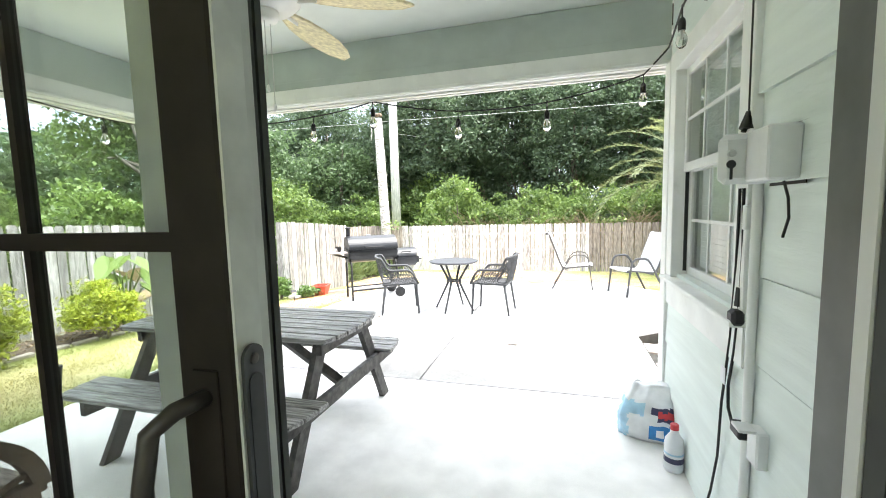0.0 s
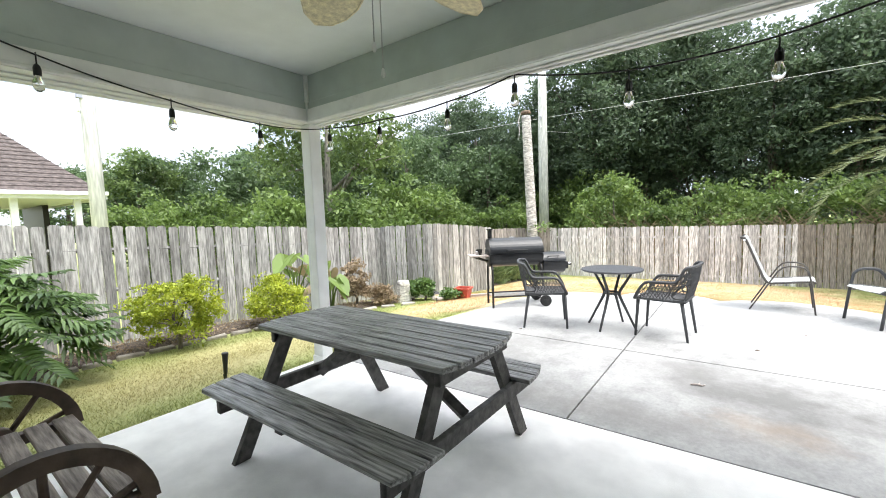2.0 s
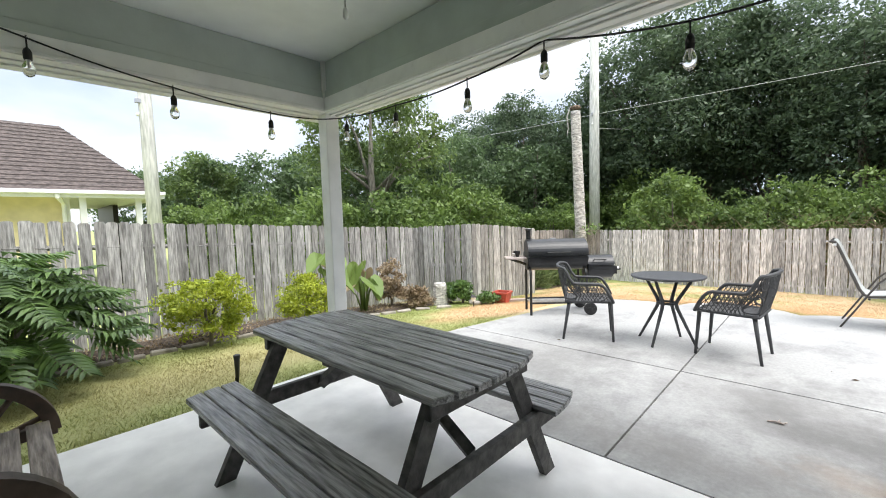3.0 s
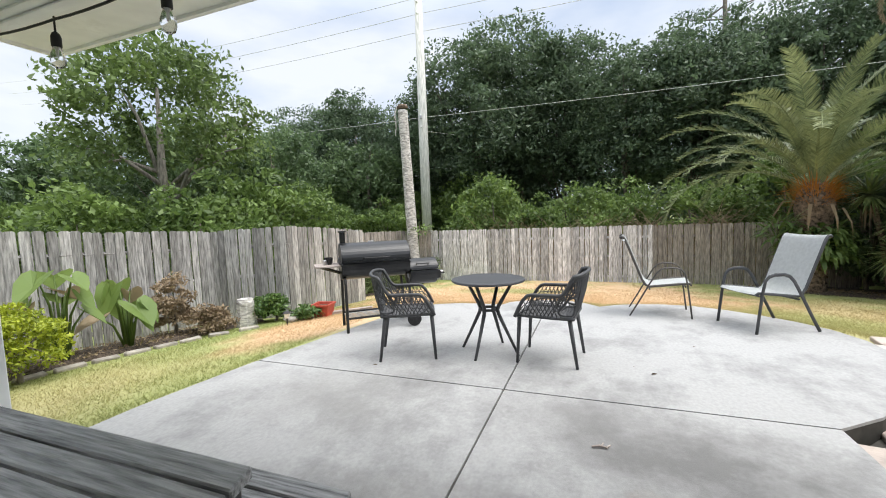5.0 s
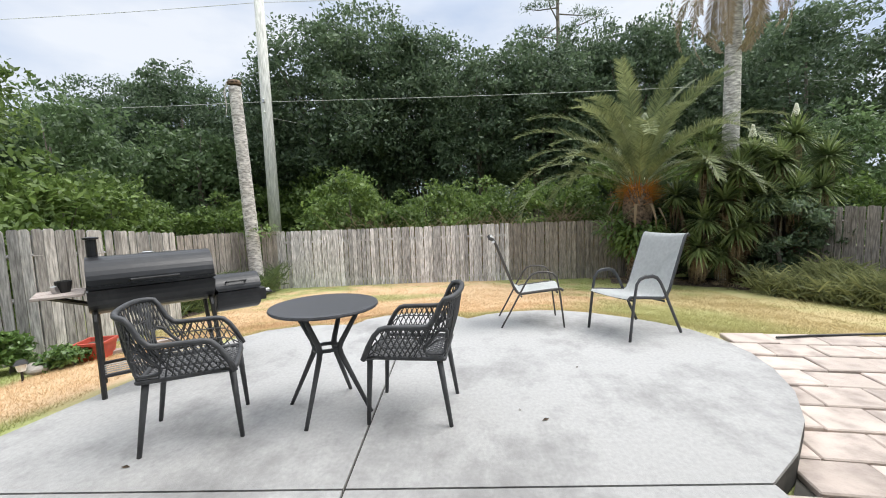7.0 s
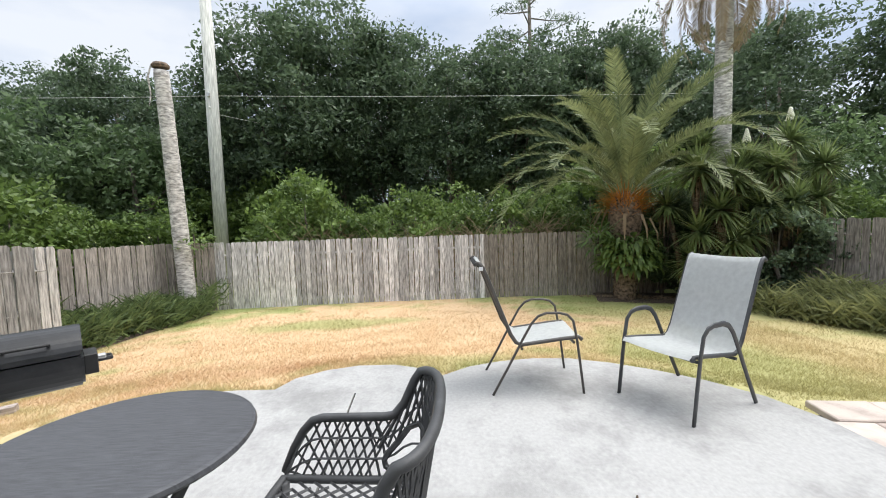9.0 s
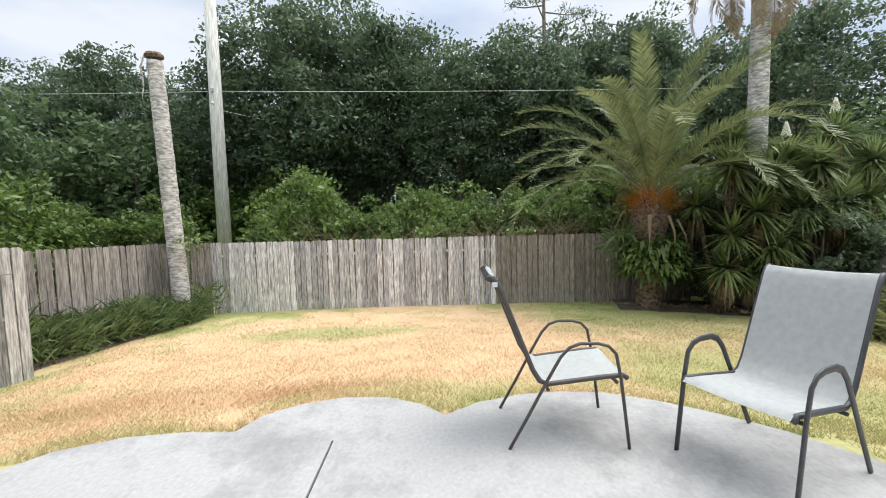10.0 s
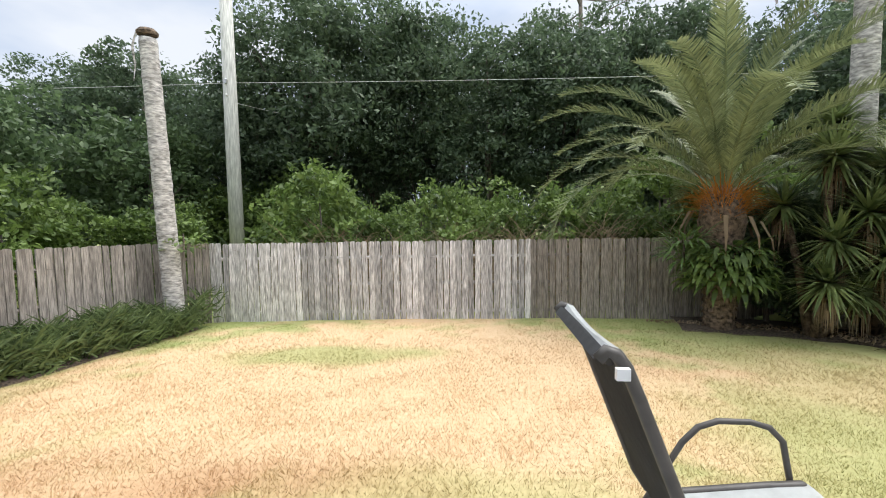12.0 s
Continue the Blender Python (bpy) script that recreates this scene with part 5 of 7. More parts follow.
def frond_mesh(name, rng, length, droop, leaflets, leaf_len):
    """A feather palm frond that leaves along +x and arches over."""
    pts = []
    p, ang = np.zeros(3), 0.0
    n = 16
    for i in range(n + 1):
        pts.append(p.copy())
        ang -= droop / n * (0.35 + 1.3 * i / n)
        p = p + np.array((math.cos(ang), 0, math.sin(ang))) * length / n
    pts = np.array(pts)
    quads = []
    for i in range(n):
        d = unit(pts[i + 1] - pts[i])
        w0, w1 = 0.028 * (1 - i / n) + 0.004, 0.028 * (1 - (i + 1) / n) + 0.004
        u = np.array((-d[2], 0, d[0]))
        for sgn in (-1, 1):
            y = np.array((0, 1, 0)) * sgn
            quads.append([pts[i] + u * w0 * 0.5, pts[i] + y * w0, pts[i + 1] + y * w1, pts[i + 1] + u * w1 * 0.5])
    for k in range(leaflets):
        f = 0.12 + 0.88 * k / leaflets
        q = f * n
        i = min(int(q), n - 1)
        base = pts[i] + (pts[i + 1] - pts[i]) * (q - i)
        d = unit(pts[i + 1] - pts[i])
        u = np.array((-d[2], 0, d[0]))
        L = leaf_len * (0.45 + 0.55 * math.sin(min(1, f * 1.5) * math.pi / 2)) * (1 - 0.6 * max(0, f - 0.6) / 0.4)
        for sgn in (-1, 1):
            way = unit(d * rng.uniform(0.8, 1.1) + np.array((0, sgn, 0)) + u * rng.uniform(0.1, 0.6))
            tip = base + way * L + np.array((0, 0, -0.14 * L))
            mid_p = base + way * L * 0.5
            s = unit(np.cross(way, u)) * 0.0125
            quads.append([base - s * 0.5, base + s * 0.5, mid_p + s, mid_p - s])
            quads.append([mid_p - s, mid_p + s, tip + s * 0.15, tip - s * 0.15])
    return quads_mesh(name, np.array(quads), 4)


def build_palm():
    x, y = 4.87, 15.2
    p = thing("date_palm", (x, y, ground_z(x, y)), "feathery date palm with arching grey-green fronds", "palm")
    rng = np.random.default_rng(21)
    base = -ground_z(x, y)
    prof = [(0.30, -0.05), (0.27, 0.2), (0.27, 0.8), (0.33, 1.6), (0.42, base + 1.2), (0.36, base + 1.6), (0.2, base + 1.9)]
    part("trunk", lathe(bmesh.new(), prof, 16), PALMBARK, p, smooth=True)
    boots = bmesh.new()
    for k in range(130):
        a, z = k * 2.4, 0.15 + k * 0.0185
        m = pose(0, 0, z) @ Matrix.Rotation(a, 4, "Z") @ Matrix.Translation((0.27 + 0.05 * (k / 130), 0, 0)) @ Matrix.Rotation(radians(-28), 4, "Y")
        box(boots, (-0.01, -0.05, 0), (0.03, 0.05, 0.13), m)
    part("shaggy_bark", boots, PALMBARK, p)
    kinds = [frond_mesh("frond", rng, 3.8, dr, 105, 0.42) for dr in (1.0, 1.4, 1.7, 1.95)]
    for me in kinds:
        me.materials.append(PALMLEAF)
    for k in range(40):
        a = radians(k * 137.5 + rng.uniform(-8, 8))
        lift = 84 - 54 * (k / 39) ** 0.8
        if k > 18 and math.cos(a + 2.1) > 0.75:
            lift += 12
        ob = new("frond", kinds[max(0, min(3, int(k / 40 * 4 + rng.uniform(-0.4, 0.4))))])
        ob.parent = p
        s = rng.uniform(0.88, 1.1) * (0.85 if k < 5 else 1)
        ob.matrix_basis = Matrix.Translation((0.12 * math.cos(a), 0.12 * math.sin(a), base + 1.95 - 0.25 * k / 40)) @ Matrix.Rotation(a, 4, "Z") @ Matrix.Rotation(radians(-lift), 4, "Y") @ Matrix.Scale(s, 4)
    q = []
    for k in range(420):
        a = rng.uniform(0, 2 * math.pi)
        el = rng.uniform(0.0, 1.2)
        b = np.array((0.25 * math.cos(a), 0.25 * math.sin(a), base + 1.25 + rng.uniform(0, 0.5)))
        way = np.array((math.cos(a) * math.cos(el), math.sin(a) * math.cos(el), math.sin(el)))
        L = rng.uniform(0.35, 0.8)
        q += strip_quads([b, b + way * L * 0.6, b + way * L + (0, 0, -0.12)], 0.008, np.array((0.3, 0.2, 1)))
    mesh_part("inflorescence", quads_mesh("inflorescence", np.array(q), 4), ORANGE, p, "orange-brown dry fruit stalks")
    q = []
    for k in range(11):
        a = k * 2.4
        b = np.array((0.35 * math.cos(a), 0.35 * math.sin(a), base + 1.3 + rng.uniform(-0.2, 0.2)))
        o = np.array((math.cos(a), math.sin(a), 0))
        q += strip_quads([b, b + o * 0.35 + (0, 0, 0.05), b + o * 0.55 + (0, 0, -0.3), b + o * 0.6 + (0, 0, -0.7)], 0.045, np.array((0, 0, 1)) + o)
    mesh_part("dead_fronds", quads_mesh("dead_fronds", np.array(q), 4), DEADLEAF, p, "withered hanging fronds")


build_palm()


def leafy_clump(name, at, n, length, width, seed, leaf, label, category, up=(0.2, 1.2), spread=0.3, height=0.3, segs=3, curl=0.5, inner=0.0):
    """A clump of strap or oval leaves that arch out of a middle."""
    rng = np.random.default_rng(seed)
    t = thing(name, at, label, category)
    q, stems = [], bmesh.new()
    for k in range(n):
        a = rng.uniform(0, 2 * math.pi)
        el = rng.uniform(*up)
        r = spread * math.sqrt(rng.uniform(0, 1))
        b = np.array((r * math.cos(a), r * math.sin(a), rng.uniform(0, height)))
        L = length * rng.uniform(0.65, 1.15)
        line = [b]
        e = el
        for s in range(segs):
            way = np.array((math.cos(a) * math.cos(e), math.sin(a) * math.cos(e), math.sin(e)))
            line.append(line[-1] + way * L / segs)
            e -= curl * rng.uniform(0.7, 1.3)
        o = np.array((-math.cos(a) * math.sin(el), -math.sin(a) * math.sin(el), math.cos(el))) + rng.normal(size=3) * 0.15
        lead = strip_quads(line, width, o)
        lead[0][0] = line[0]
        lead[0][1] = line[0] + 1e-4
        q += lead
    mesh_part("leaves", quads_mesh("leaves", np.array(q), 4), leaf, t)
    part("stems", tubed([(0, 0, -0.05), (0, 0, height + 0.05)], [0.03, 0.015], 6), BARK, t)
    return t


# epiphyte clump round the date palm's trunk
leafy_clump("bromeliad_clump", (4.82, 14.98, -0.02), 800, 0.42, 0.055, 41, BRIGHTLEAF, "glossy green plants growing round the palm trunk", "plant", up=(-0.8, 0.9), spread=0.66, height=0.8, curl=0.4)
leafy_clump("fern", (4.1, 15.1, 0.45), 160, 0.45, 0.03, 42, DEEPLEAF, "broad-leaved creeper beside the palm", "plant", up=(-0.3, 1.1), spread=0.35, height=0.5, curl=0.35)


def build_yucca(x, y, heads, seed):
    rng = np.random.default_rng(seed)
    g = ground_z(x, y)
    t = thing("yucca", (x, y, g), "tall yucca with spiky sword-leaf rosettes", "yucca", "yuccas in the corner bed")
    for hx, hy, hz, L, flower in heads:
        c = np.array((hx - x, hy - y, hz - g))
        part("stem", tubed([(c[0] * 0.1, c[1] * 0.1, 0), tuple(c * (0.5, 0.5, 0.55)), tuple(c)], [0.09, 0.07, 0.05], 7), PALMBARK, t, smooth=True)
        q, dead = [], []
        for k in range(210):
            a, el = rng.uniform(0, 2 * math.pi), math.asin(rng.uniform(-0.75, 1.0))
            w = np.array((math.cos(a) * math.cos(el), math.sin(a) * math.cos(el), math.sin(el)))
            LL = L * rng.uniform(0.75, 1.1)
            o = np.array((-math.cos(a) * math.sin(el), -math.sin(a) * math.sin(el), math.cos(el)))
            q += strip_quads([c, c + w * LL * 0.5, c + w * LL + (0, 0, -0.12 * LL)], 0.03, o)
        for k in range(60):
            a = rng.uniform(0, 2 * math.pi)
            o = np.array((math.cos(a), math.sin(a), 0))
            b = c + (0, 0, -rng.uniform(0.05, 0.4))
            dead += strip_quads([b, b + o * 0.15 + (0, 0, -0.1), b + o * 0.17 + (0, 0, -L * 0.75)], 0.014, o + (0, 0, 0.3))
        head = mesh_part("rosette", quads_mesh("rosette", np.array(q), 4), YUCCALEAF, t)
        mesh_part("dead_skirt", quads_mesh("dead_skirt", np.array(dead), 4), DEADLEAF, head, "brown dead leaf skirt")
        if flower:
            f = bmesh.new()
            for k in range(70):
                a, zz = k * 2.4, 0.5 + k * 0.0045
                r = 0.09 * (1 - k / 80)
                bmesh.ops.create_icosphere(f, subdivisions=1, radius=0.022, matrix=Matrix.Translation(c) @ Matrix.Translation((r * math.cos(a), r * math.sin(a), zz)))
            part("flower_spike", f, FLOWER, head, "cream flower spike", smooth=True)


build_yucca(6.2, 14.6, [(6.35, 14.5, 2.35, 0.95, False), (5.98, 14.1, 0.15, 0.75, False), (6.7, 14.3, -0.05, 0.7, False), (5.8, 14.9, 1.5, 0.7, False), (6.6, 14.1, 1.35, 0.85, False), (6.15, 14.2, 0.85, 0.8, False), (7.0, 14.2, 2.1, 0.85, False)], 61)
build_yucca(7.3, 14.7, [(7.6, 14.6, 2.5, 0.85, True), (7.06, 14.3, 1.75, 0.8, False), (7.2, 14.0, 0.75, 0.7, False), (6.6, 14.8, 3.0, 0.7, False), (7.5, 14.0, 1.4, 0.85, False), (6.85, 14.0, 0.6, 0.8, False), (8.0, 14.2, 2.35, 0.8, False)], 62)
build_yucca(8.6, 14.8, [(8.7, 14.6, 3.0, 0.8, True), (9.1, 14.2, 1.6, 0.8, False), (8.3, 14.5, 2.2, 0.75, False), (8.6, 13.9, 0.9, 0.6, False), (8.2, 13.9, 1.5, 0.8, False), (9.3, 14.3, 2.4, 0.8, False)], 63)

corner = [build_tree("shrub", 91, 2.5, (1.0, 0.9, 1.3), 1.5, 70, 90, 0.12, DARKLEAF, "dense dark green shrub in the corner bed", "shrub", limbs=4, trunk_r=0.05, spread=0.26, low=-1.1)]
scatter(corner, [(7.9, 13.9, 1.0), (7.3, 15.3, 1.15), (6.2, 15.7, 1.1), (6.9, 15.9, 0.9), (8.9, 15.8, 1.2), (9.8, 15.6, 1.1), (7.9, 16.1, 1.1), (9.2, 13.9, 0.7)], 8)

# tall palm: pale trunk, with dead fronds hanging from its crown
tall = thing("tall_palm", (7.42, 15.2, ground_z(7.42, 15.2)), "tall palm with a pale ringed trunk and hanging dead fronds", "palm")
prof = []
for i in range(46):
    z = i * 0.22
    prof += [(0.235 - 0.0012 * i, z), (0.230 - 0.0012 * i, z + 0.17)]
part("trunk", lathe(bmesh.new(), prof, 16), STUBWOOD, tall, smooth=True)
rng1 = np.random.default_rng(14)
hang = [frond_mesh("dead_frond", rng1, 2.9, dr, 70, 0.30) for dr in (1.3, 1.8)]
live = frond_mesh("frond", rng1, 3.2, 1.3, 90, 0.4)
for me in hang:
    me.materials.append(DEADLEAF)
live.materials.append(PALMLEAF)
for k in range(16):
    a = radians(k * 137.5 + 20)
    ob = new("dead_frond", hang[k % 2])
    ob.parent = tall
    ob.matrix_basis = pose(0.2 * math.cos(a), 0.2 * math.sin(a), 9.6 - 0.05 * k) @ Matrix.Rotation(a, 4, "Z") @ Matrix.Rotation(radians(22 + 2 * k), 4, "Y")
for k in range(14):
    a = radians(k * 137.5)
    ob = new("frond", live)
    ob.parent = tall
    ob.matrix_basis = pose(0, 0, 9.9) @ Matrix.Rotation(a, 4, "Z") @ Matrix.Rotation(radians(-70 + 5 * k), 4, "Y")

# dead palm stub beside the corner of the fence
stub = thing("palm_stump", (-6.37, 15.3, ground_z(-6.37, 15.3)), "tall dead grey palm trunk with a broken top", "dead palm")
sp = []
for i in range(28):
    sp += [(0.20 - 0.0012 * i + 0.004 * math.sin(i * 1.9), i * 0.22), (0.196 - 0.0012 * i + 0.004 * math.sin(i * 2.3), i * 0.22 + 0.12)]
sb = lathe(bmesh.new(), sp, 16)
for q in sb.verts:
    q.co.x -= 0.25 * (q.co.z / 6.2)
part("trunk", sb, STUBWOOD, stub, smooth=True)
part("broken_top", lathe(bmesh.new(), [(0.19, 0), (0.2, 0.06), (0.15, 0.12), (0.04, 0.1)], 11, pose(-0.25, 0, 6.13, 5, 0, 0)), PALMBARK, stub)
part("loose_bark", tubed([(-0.42, -0.08, 6.2), (-0.51, -0.1, 5.9), (-0.47, -0.1, 5.5), (-0.52, -0.1, 5.2)], [0.02, 0.03, 0.02, 0.008], 5, flat=0.3), STUBWOOD, stub)
leafy_clump("ivy", (-6.25, 15.5, 0.75), 110, 0.17, 0.055, 43, BRIGHTLEAF, "ivy climbing over the fence corner", "ivy", up=(-0.6, 0.9), spread=0.42, height=0.3, segs=2)


# ---- garden beds ----
def bed(name, spine, half, label):
    """A low mulched strip along a line."""
    bm = bmesh.new()
    rows = []
    pts = []
    for a, b in zip(spine, spine[1:]):
        n = max(2, int(math.dist(a, b) / 0.2))
        pts += [(a[0] + (b[0] - a[0]) * i / n, a[1] + (b[1] - a[1]) * i / n) for i in range(n)]
    pts.append(spine[-1])
    for i, (x, y) in enumerate(pts):
        a, b = pts[max(i - 1, 0)], pts[min(i + 1, len(pts) - 1)]
        d = Vector((b[0] - a[0], b[1] - a[1])).normalized()
        rowv = []
        for k in range(9):
            u = (k / 4 - 1) * half
            px, py = x - d.y * u, y + d.x * u
            h = 0.05 * (1 - (k / 4 - 1) ** 2) + 0.03 * noise.noise((px * 4, py * 4, 0)) - (0.06 if k in (0, 8) else 0)
            rowv.append(bm.verts.new((px, py, ground_z(px, py) + 0.025 + h)))
        rows.append(rowv)
    for p, q in zip(rows, rows[1:]):
        for k in range(8):
            bm.faces.new((p[k], p[k + 1], q[k + 1], q[k]))
    return tagged(part(name, bm, SOIL, smooth=True), label, "garden bed", kind="structure")


bed("bed_side", [(-7.1, -1), (-7.05, 3), (-6.95, 6), (-6.6, 8.1)], 0.52, "dark mulched bed along the fence")
bed("bed_rear", [(-6.72, 11.4), (-6.62, 13.2), (-6.35, 15.5)], 0.5, "dark soil under the weeds by the fence")
bed("bed_corner", [(4.3, 15.8), (7, 15.0), (8.6, 13.0), (9.0, 8.5)], 0.95, "shaded soil under palms and hedge")


def chips(name, spine, half, n, seed, material, size, label, category):
    """Loose bark chips and litter, lying on the bed."""
    rng = np.random.default_rng(seed)
    out = []
    for i in range(n):
        k = rng.integers(0, len(spine) - 1)
        f = rng.uniform()
        x = spine[k][0] + (spine[k + 1][0] - spine[k][0]) * f + rng.uniform(-half, half)
        y = spine[k][1] + (spine[k + 1][1] - spine[k][1]) * f
        out.append((x, y, ground_z(x, y) + 0.06 + rng.uniform(0, 0.03)))
    q = leaves_at(rng, np.array(out), size, 0.5, 0.0)
    return tagged(mesh_part(name, quads_mesh(name, q, 4), material), label, category, kind="stuff")


chips("mulch_chips", [(-7.1, 0), (-7.05, 3), (-6.95, 6), (-6.6, 8.0)], 0.5, 2600, 71, DEADLEAF, 0.05, "dry leaves and bark chips on the bed", "mulch")
chips("leaf_litter", [(4.3, 15.6), (7, 14.6), (8.0, 13.2)], 0.8, 1500, 72, DEADLEAF, 0.07, "dry leaf litter under the palms", "leaf litter")


def build_shrub(name, x, y, radii, seed, leaf, size, n, label, per=60, spread=0.12):
    t = build_tree(name, seed, 1, radii, radii[2] * 1.05, n, per, size, leaf, label, "shrub", trunk_r=0.028, limbs=6, spread=spread, low=-0.75)
    t.matrix_basis = pose(x, y, ground_z(x, y) + 0.02)
    return t


build_shrub("lime_shrub", -6.35, 3.05, (0.58, 0.56, 0.50), 81, LIMELEAF, 0.055, 130, "rounded yellow-green shrub in the mulched bed")
build_shrub("lime_shrub", -6.3, 4.55, (0.52, 0.5, 0.40), 82, LIMELEAF, 0.055, 100, "low yellow-green shrub beside the post")
build_shrub("dry_bush", -6.35, 7.05, (0.36, 0.34, 0.22), 83, DEADLEAF, 0.06, 50, "grey half-dry bush by the fence", spread=0.1)
build_shrub("dry_bush", -6.85, 6.72, (0.34, 0.28, 0.5), 84, DEADLEAF, 0.07, 50, "brown wilted plant by the fence", spread=0.1)
build_shrub("green_weeds", -5.95, 8.0, (0.3, 0.25, 0.25), 85, DEEPLEAF, 0.08, 40, "green weeds by the tree stump", spread=0.12)
build_shrub("green_weeds", -5.1, 7.95, (0.22, 0.2, 0.1), 86, DEEPLEAF, 0.06, 30, "low green weeds beside the red pot", spread=0.08)


def blade_leaf(q, base, tip_dir, length, width, lobes, rng):
    """A broad leaf, cut into lobes where lobes > 0."""
    d = unit(np.array(tip_dir, float))
    s = unit(np.cross(d, np.array((0.1, 0.1, 1.0)) + rng.normal(size=3) * 0.2))
    if not lobes:
        q.append([base, base + d * length * 0.35 + s * width, base + d * length, base + d * length * 0.35 - s * width])
        return
    for k in range(lobes):
        f = (k + 0.5) / lobes
        b = base + d * length * f * 0.9
        for sg in (-1, 1):
            w = unit(s * sg + d * (0.35 + 0.5 * f))
            L = width * (1.15 - 0.6 * f)
            e = unit(np.cross(w, np.cross(d, s))) * length * 0.035
            tip = b + w * L + np.array((0, 0, -0.25 * L))
            q.append([b - e, b + e, b + w * L * 0.55 + e * 1.3, tip])
            q.append([b - e, b + w * L * 0.55 + e * 1.3, tip, b + w * L * 0.55 - e * 1.3])
    q.append([base - s * 0.01, base + s * 0.01, base + d * length + s * 0.004, base + d * length - s * 0.004])


def build_philodendron():
    x, y = -6.3, 1.0
    t = thing("philodendron", (x, y, ground_z(x, y)), "large philodendron with deeply cut glossy leaves", "plant")
    rng = np.random.default_rng(88)
    q = []
    for k in range(260):
        a = rng.uniform(0, 2 * math.pi)
        r = rng.uniform(0.15, 1.05)
        h = 1.5 * (1 - 0.55 * r) + rng.uniform(-0.3, 0.15)
        b = np.array((r * math.cos(a), r * math.sin(a), max(0.12, h)))
        part("stalk", tubed([(0.1 * math.cos(a), 0.1 * math.sin(a), 0), tuple(b * (0.5, 0.5, 0.75)), tuple(b)], 0.008, 5), DEEPLEAF, t) if k < 30 else None
        blade_leaf(q, b, (math.cos(a), math.sin(a), rng.uniform(-0.7, 0.15)), rng.uniform(0.38, 0.6), rng.uniform(0.16, 0.26), 7, rng)
    mesh_part("leaves", quads_mesh("leaves", np.array(q), 4), DEEPLEAF, t)


build_philodendron()


def build_elephant_ear(x, y, n, hmax, wilted, seed):
    t = thing("elephant_ear_plant", (x, y, ground_z(x, y)), "elephant-ear plant with large drooping leaves" + (" partly withered" if wilted else ""), "plant")
    rng = np.random.default_rng(seed)
    for k in range(n):
        a = k * 2.2 + rng.uniform(-0.3, 0.3)
        h = hmax * rng.uniform(0.55, 1.0)
        r = rng.uniform(0.15, 0.38)
        top = (r * math.cos(a), r * math.sin(a), h)
        st = part("stalk", tubed([(0.03 * math.cos(a), 0.03 * math.sin(a), 0), (top[0] * 0.5, top[1] * 0.5, h * 0.7), top], [0.02, 0.015, 0.008], 6), BRIGHTLEAF, t, smooth=True)
        b = bmesh.new()
        outline = [(0, 0), (-0.10, 0.07), (-0.13, 0.16), (-0.05, 0.2), (0.1, 0.19), (0.26, 0.11), (0.40, 0.0), (0.26, -0.11), (0.1, -0.19), (-0.05, -0.2), (-0.13, -0.16), (-0.10, -0.07)]
        m = Matrix.Translation(top) @ Matrix.Rotation(a, 4, "Z") @ Matrix.Rotation(radians(rng.uniform(25, 70)), 4, "Y") @ Matrix.Scale(rng.uniform(0.7, 1.1), 4)
        c = b.verts.new(m @ Vector((0.1, 0, -0.02)))
        vs = [b.verts.new(m @ Vector((px, py, 0.25 * abs(py) + 0.02 * math.sin(k + px * 9)))) for px, py in outline]
        for i in range(len(vs)):
            b.faces.new((c, vs[i], vs[(i + 1) % len(vs)]))
        part("leaf", b, DEADLEAF if (wilted and k % 4 == 1) else BRIGHTLEAF, t)


build_elephant_ear(-6.75, 5.2, 9, 1.25, True, 5)
build_elephant_ear(-6.7, 5.95, 9, 0.95, True, 6)


def weeds(name, spine, half, n, length, width, seed, leaf, label, category):
    rng = np.random.default_rng(seed)
    q = []
    for i in range(n):
        k = rng.integers(0, len(spine) - 1)
        f = rng.uniform()
        x = spine[k][0] + (spine[k + 1][0] - spine[k][0]) * f + rng.uniform(-half, half)
        y = spine[k][1] + (spine[k + 1][1] - spine[k][1]) * f + rng.uniform(-half, half)
        hump = 0.55 + 0.45 * noise.noise((x * 1.3, y * 1.3, seed))
        b = np.array((x, y, ground_z(x, y) + rng.uniform(0, 1) ** 0.8 * length * 0.75 * hump))
        a = rng.uniform(0, 2 * math.pi)
        L = length * 0.42 * rng.uniform(0.5, 1.1)
        w = np.array((math.cos(a) * 0.65, math.sin(a) * 0.65, rng.uniform(0.1, 1.0)))
        q += strip_quads([b, b + w * L * 0.55, b + w * L + (0, 0, -0.2 * L)], width, np.array((-math.sin(a), math.cos(a), 0.0)) + rng.normal(size=3) * 0.3)
    return tagged(mesh_part(name, quads_mesh(name, np.array(q), 4), leaf), label, category, kind="stuff")


weeds("fence_weeds", [(-6.75, 11.75), (-6.7, 12.9), (-6.45, 14.0), (-6.2, 15.4)], 0.52, 6500, 1.2, 0.015, 101, WEEDLEAF, "tangle of green weeds along the fence", "weeds")
weeds("hedge", [(7.2, 13.4), (8.1, 11.4), (8.7, 7.0)], 0.55, 9500, 1.2, 0.016, 102, HEDGELEAF, "low shaggy hedge along the yard's edge", "hedge")
weeds("dry_brush", [(-5.5, 17.4), (6.0, 17.6)], 0.7, 5200, 3.3, 0.008, 103, DEADLEAF, "dry brown brush behind the fence", "brush")
weeds("undergrowth", [(-16, 23.5), (-6, 23.2), (8, 20.6), (12, 19)], 1.2, 6000, 2.6, 0.035, 104, MIDLEAF, "dark undergrowth behind the fence", "undergrowth")


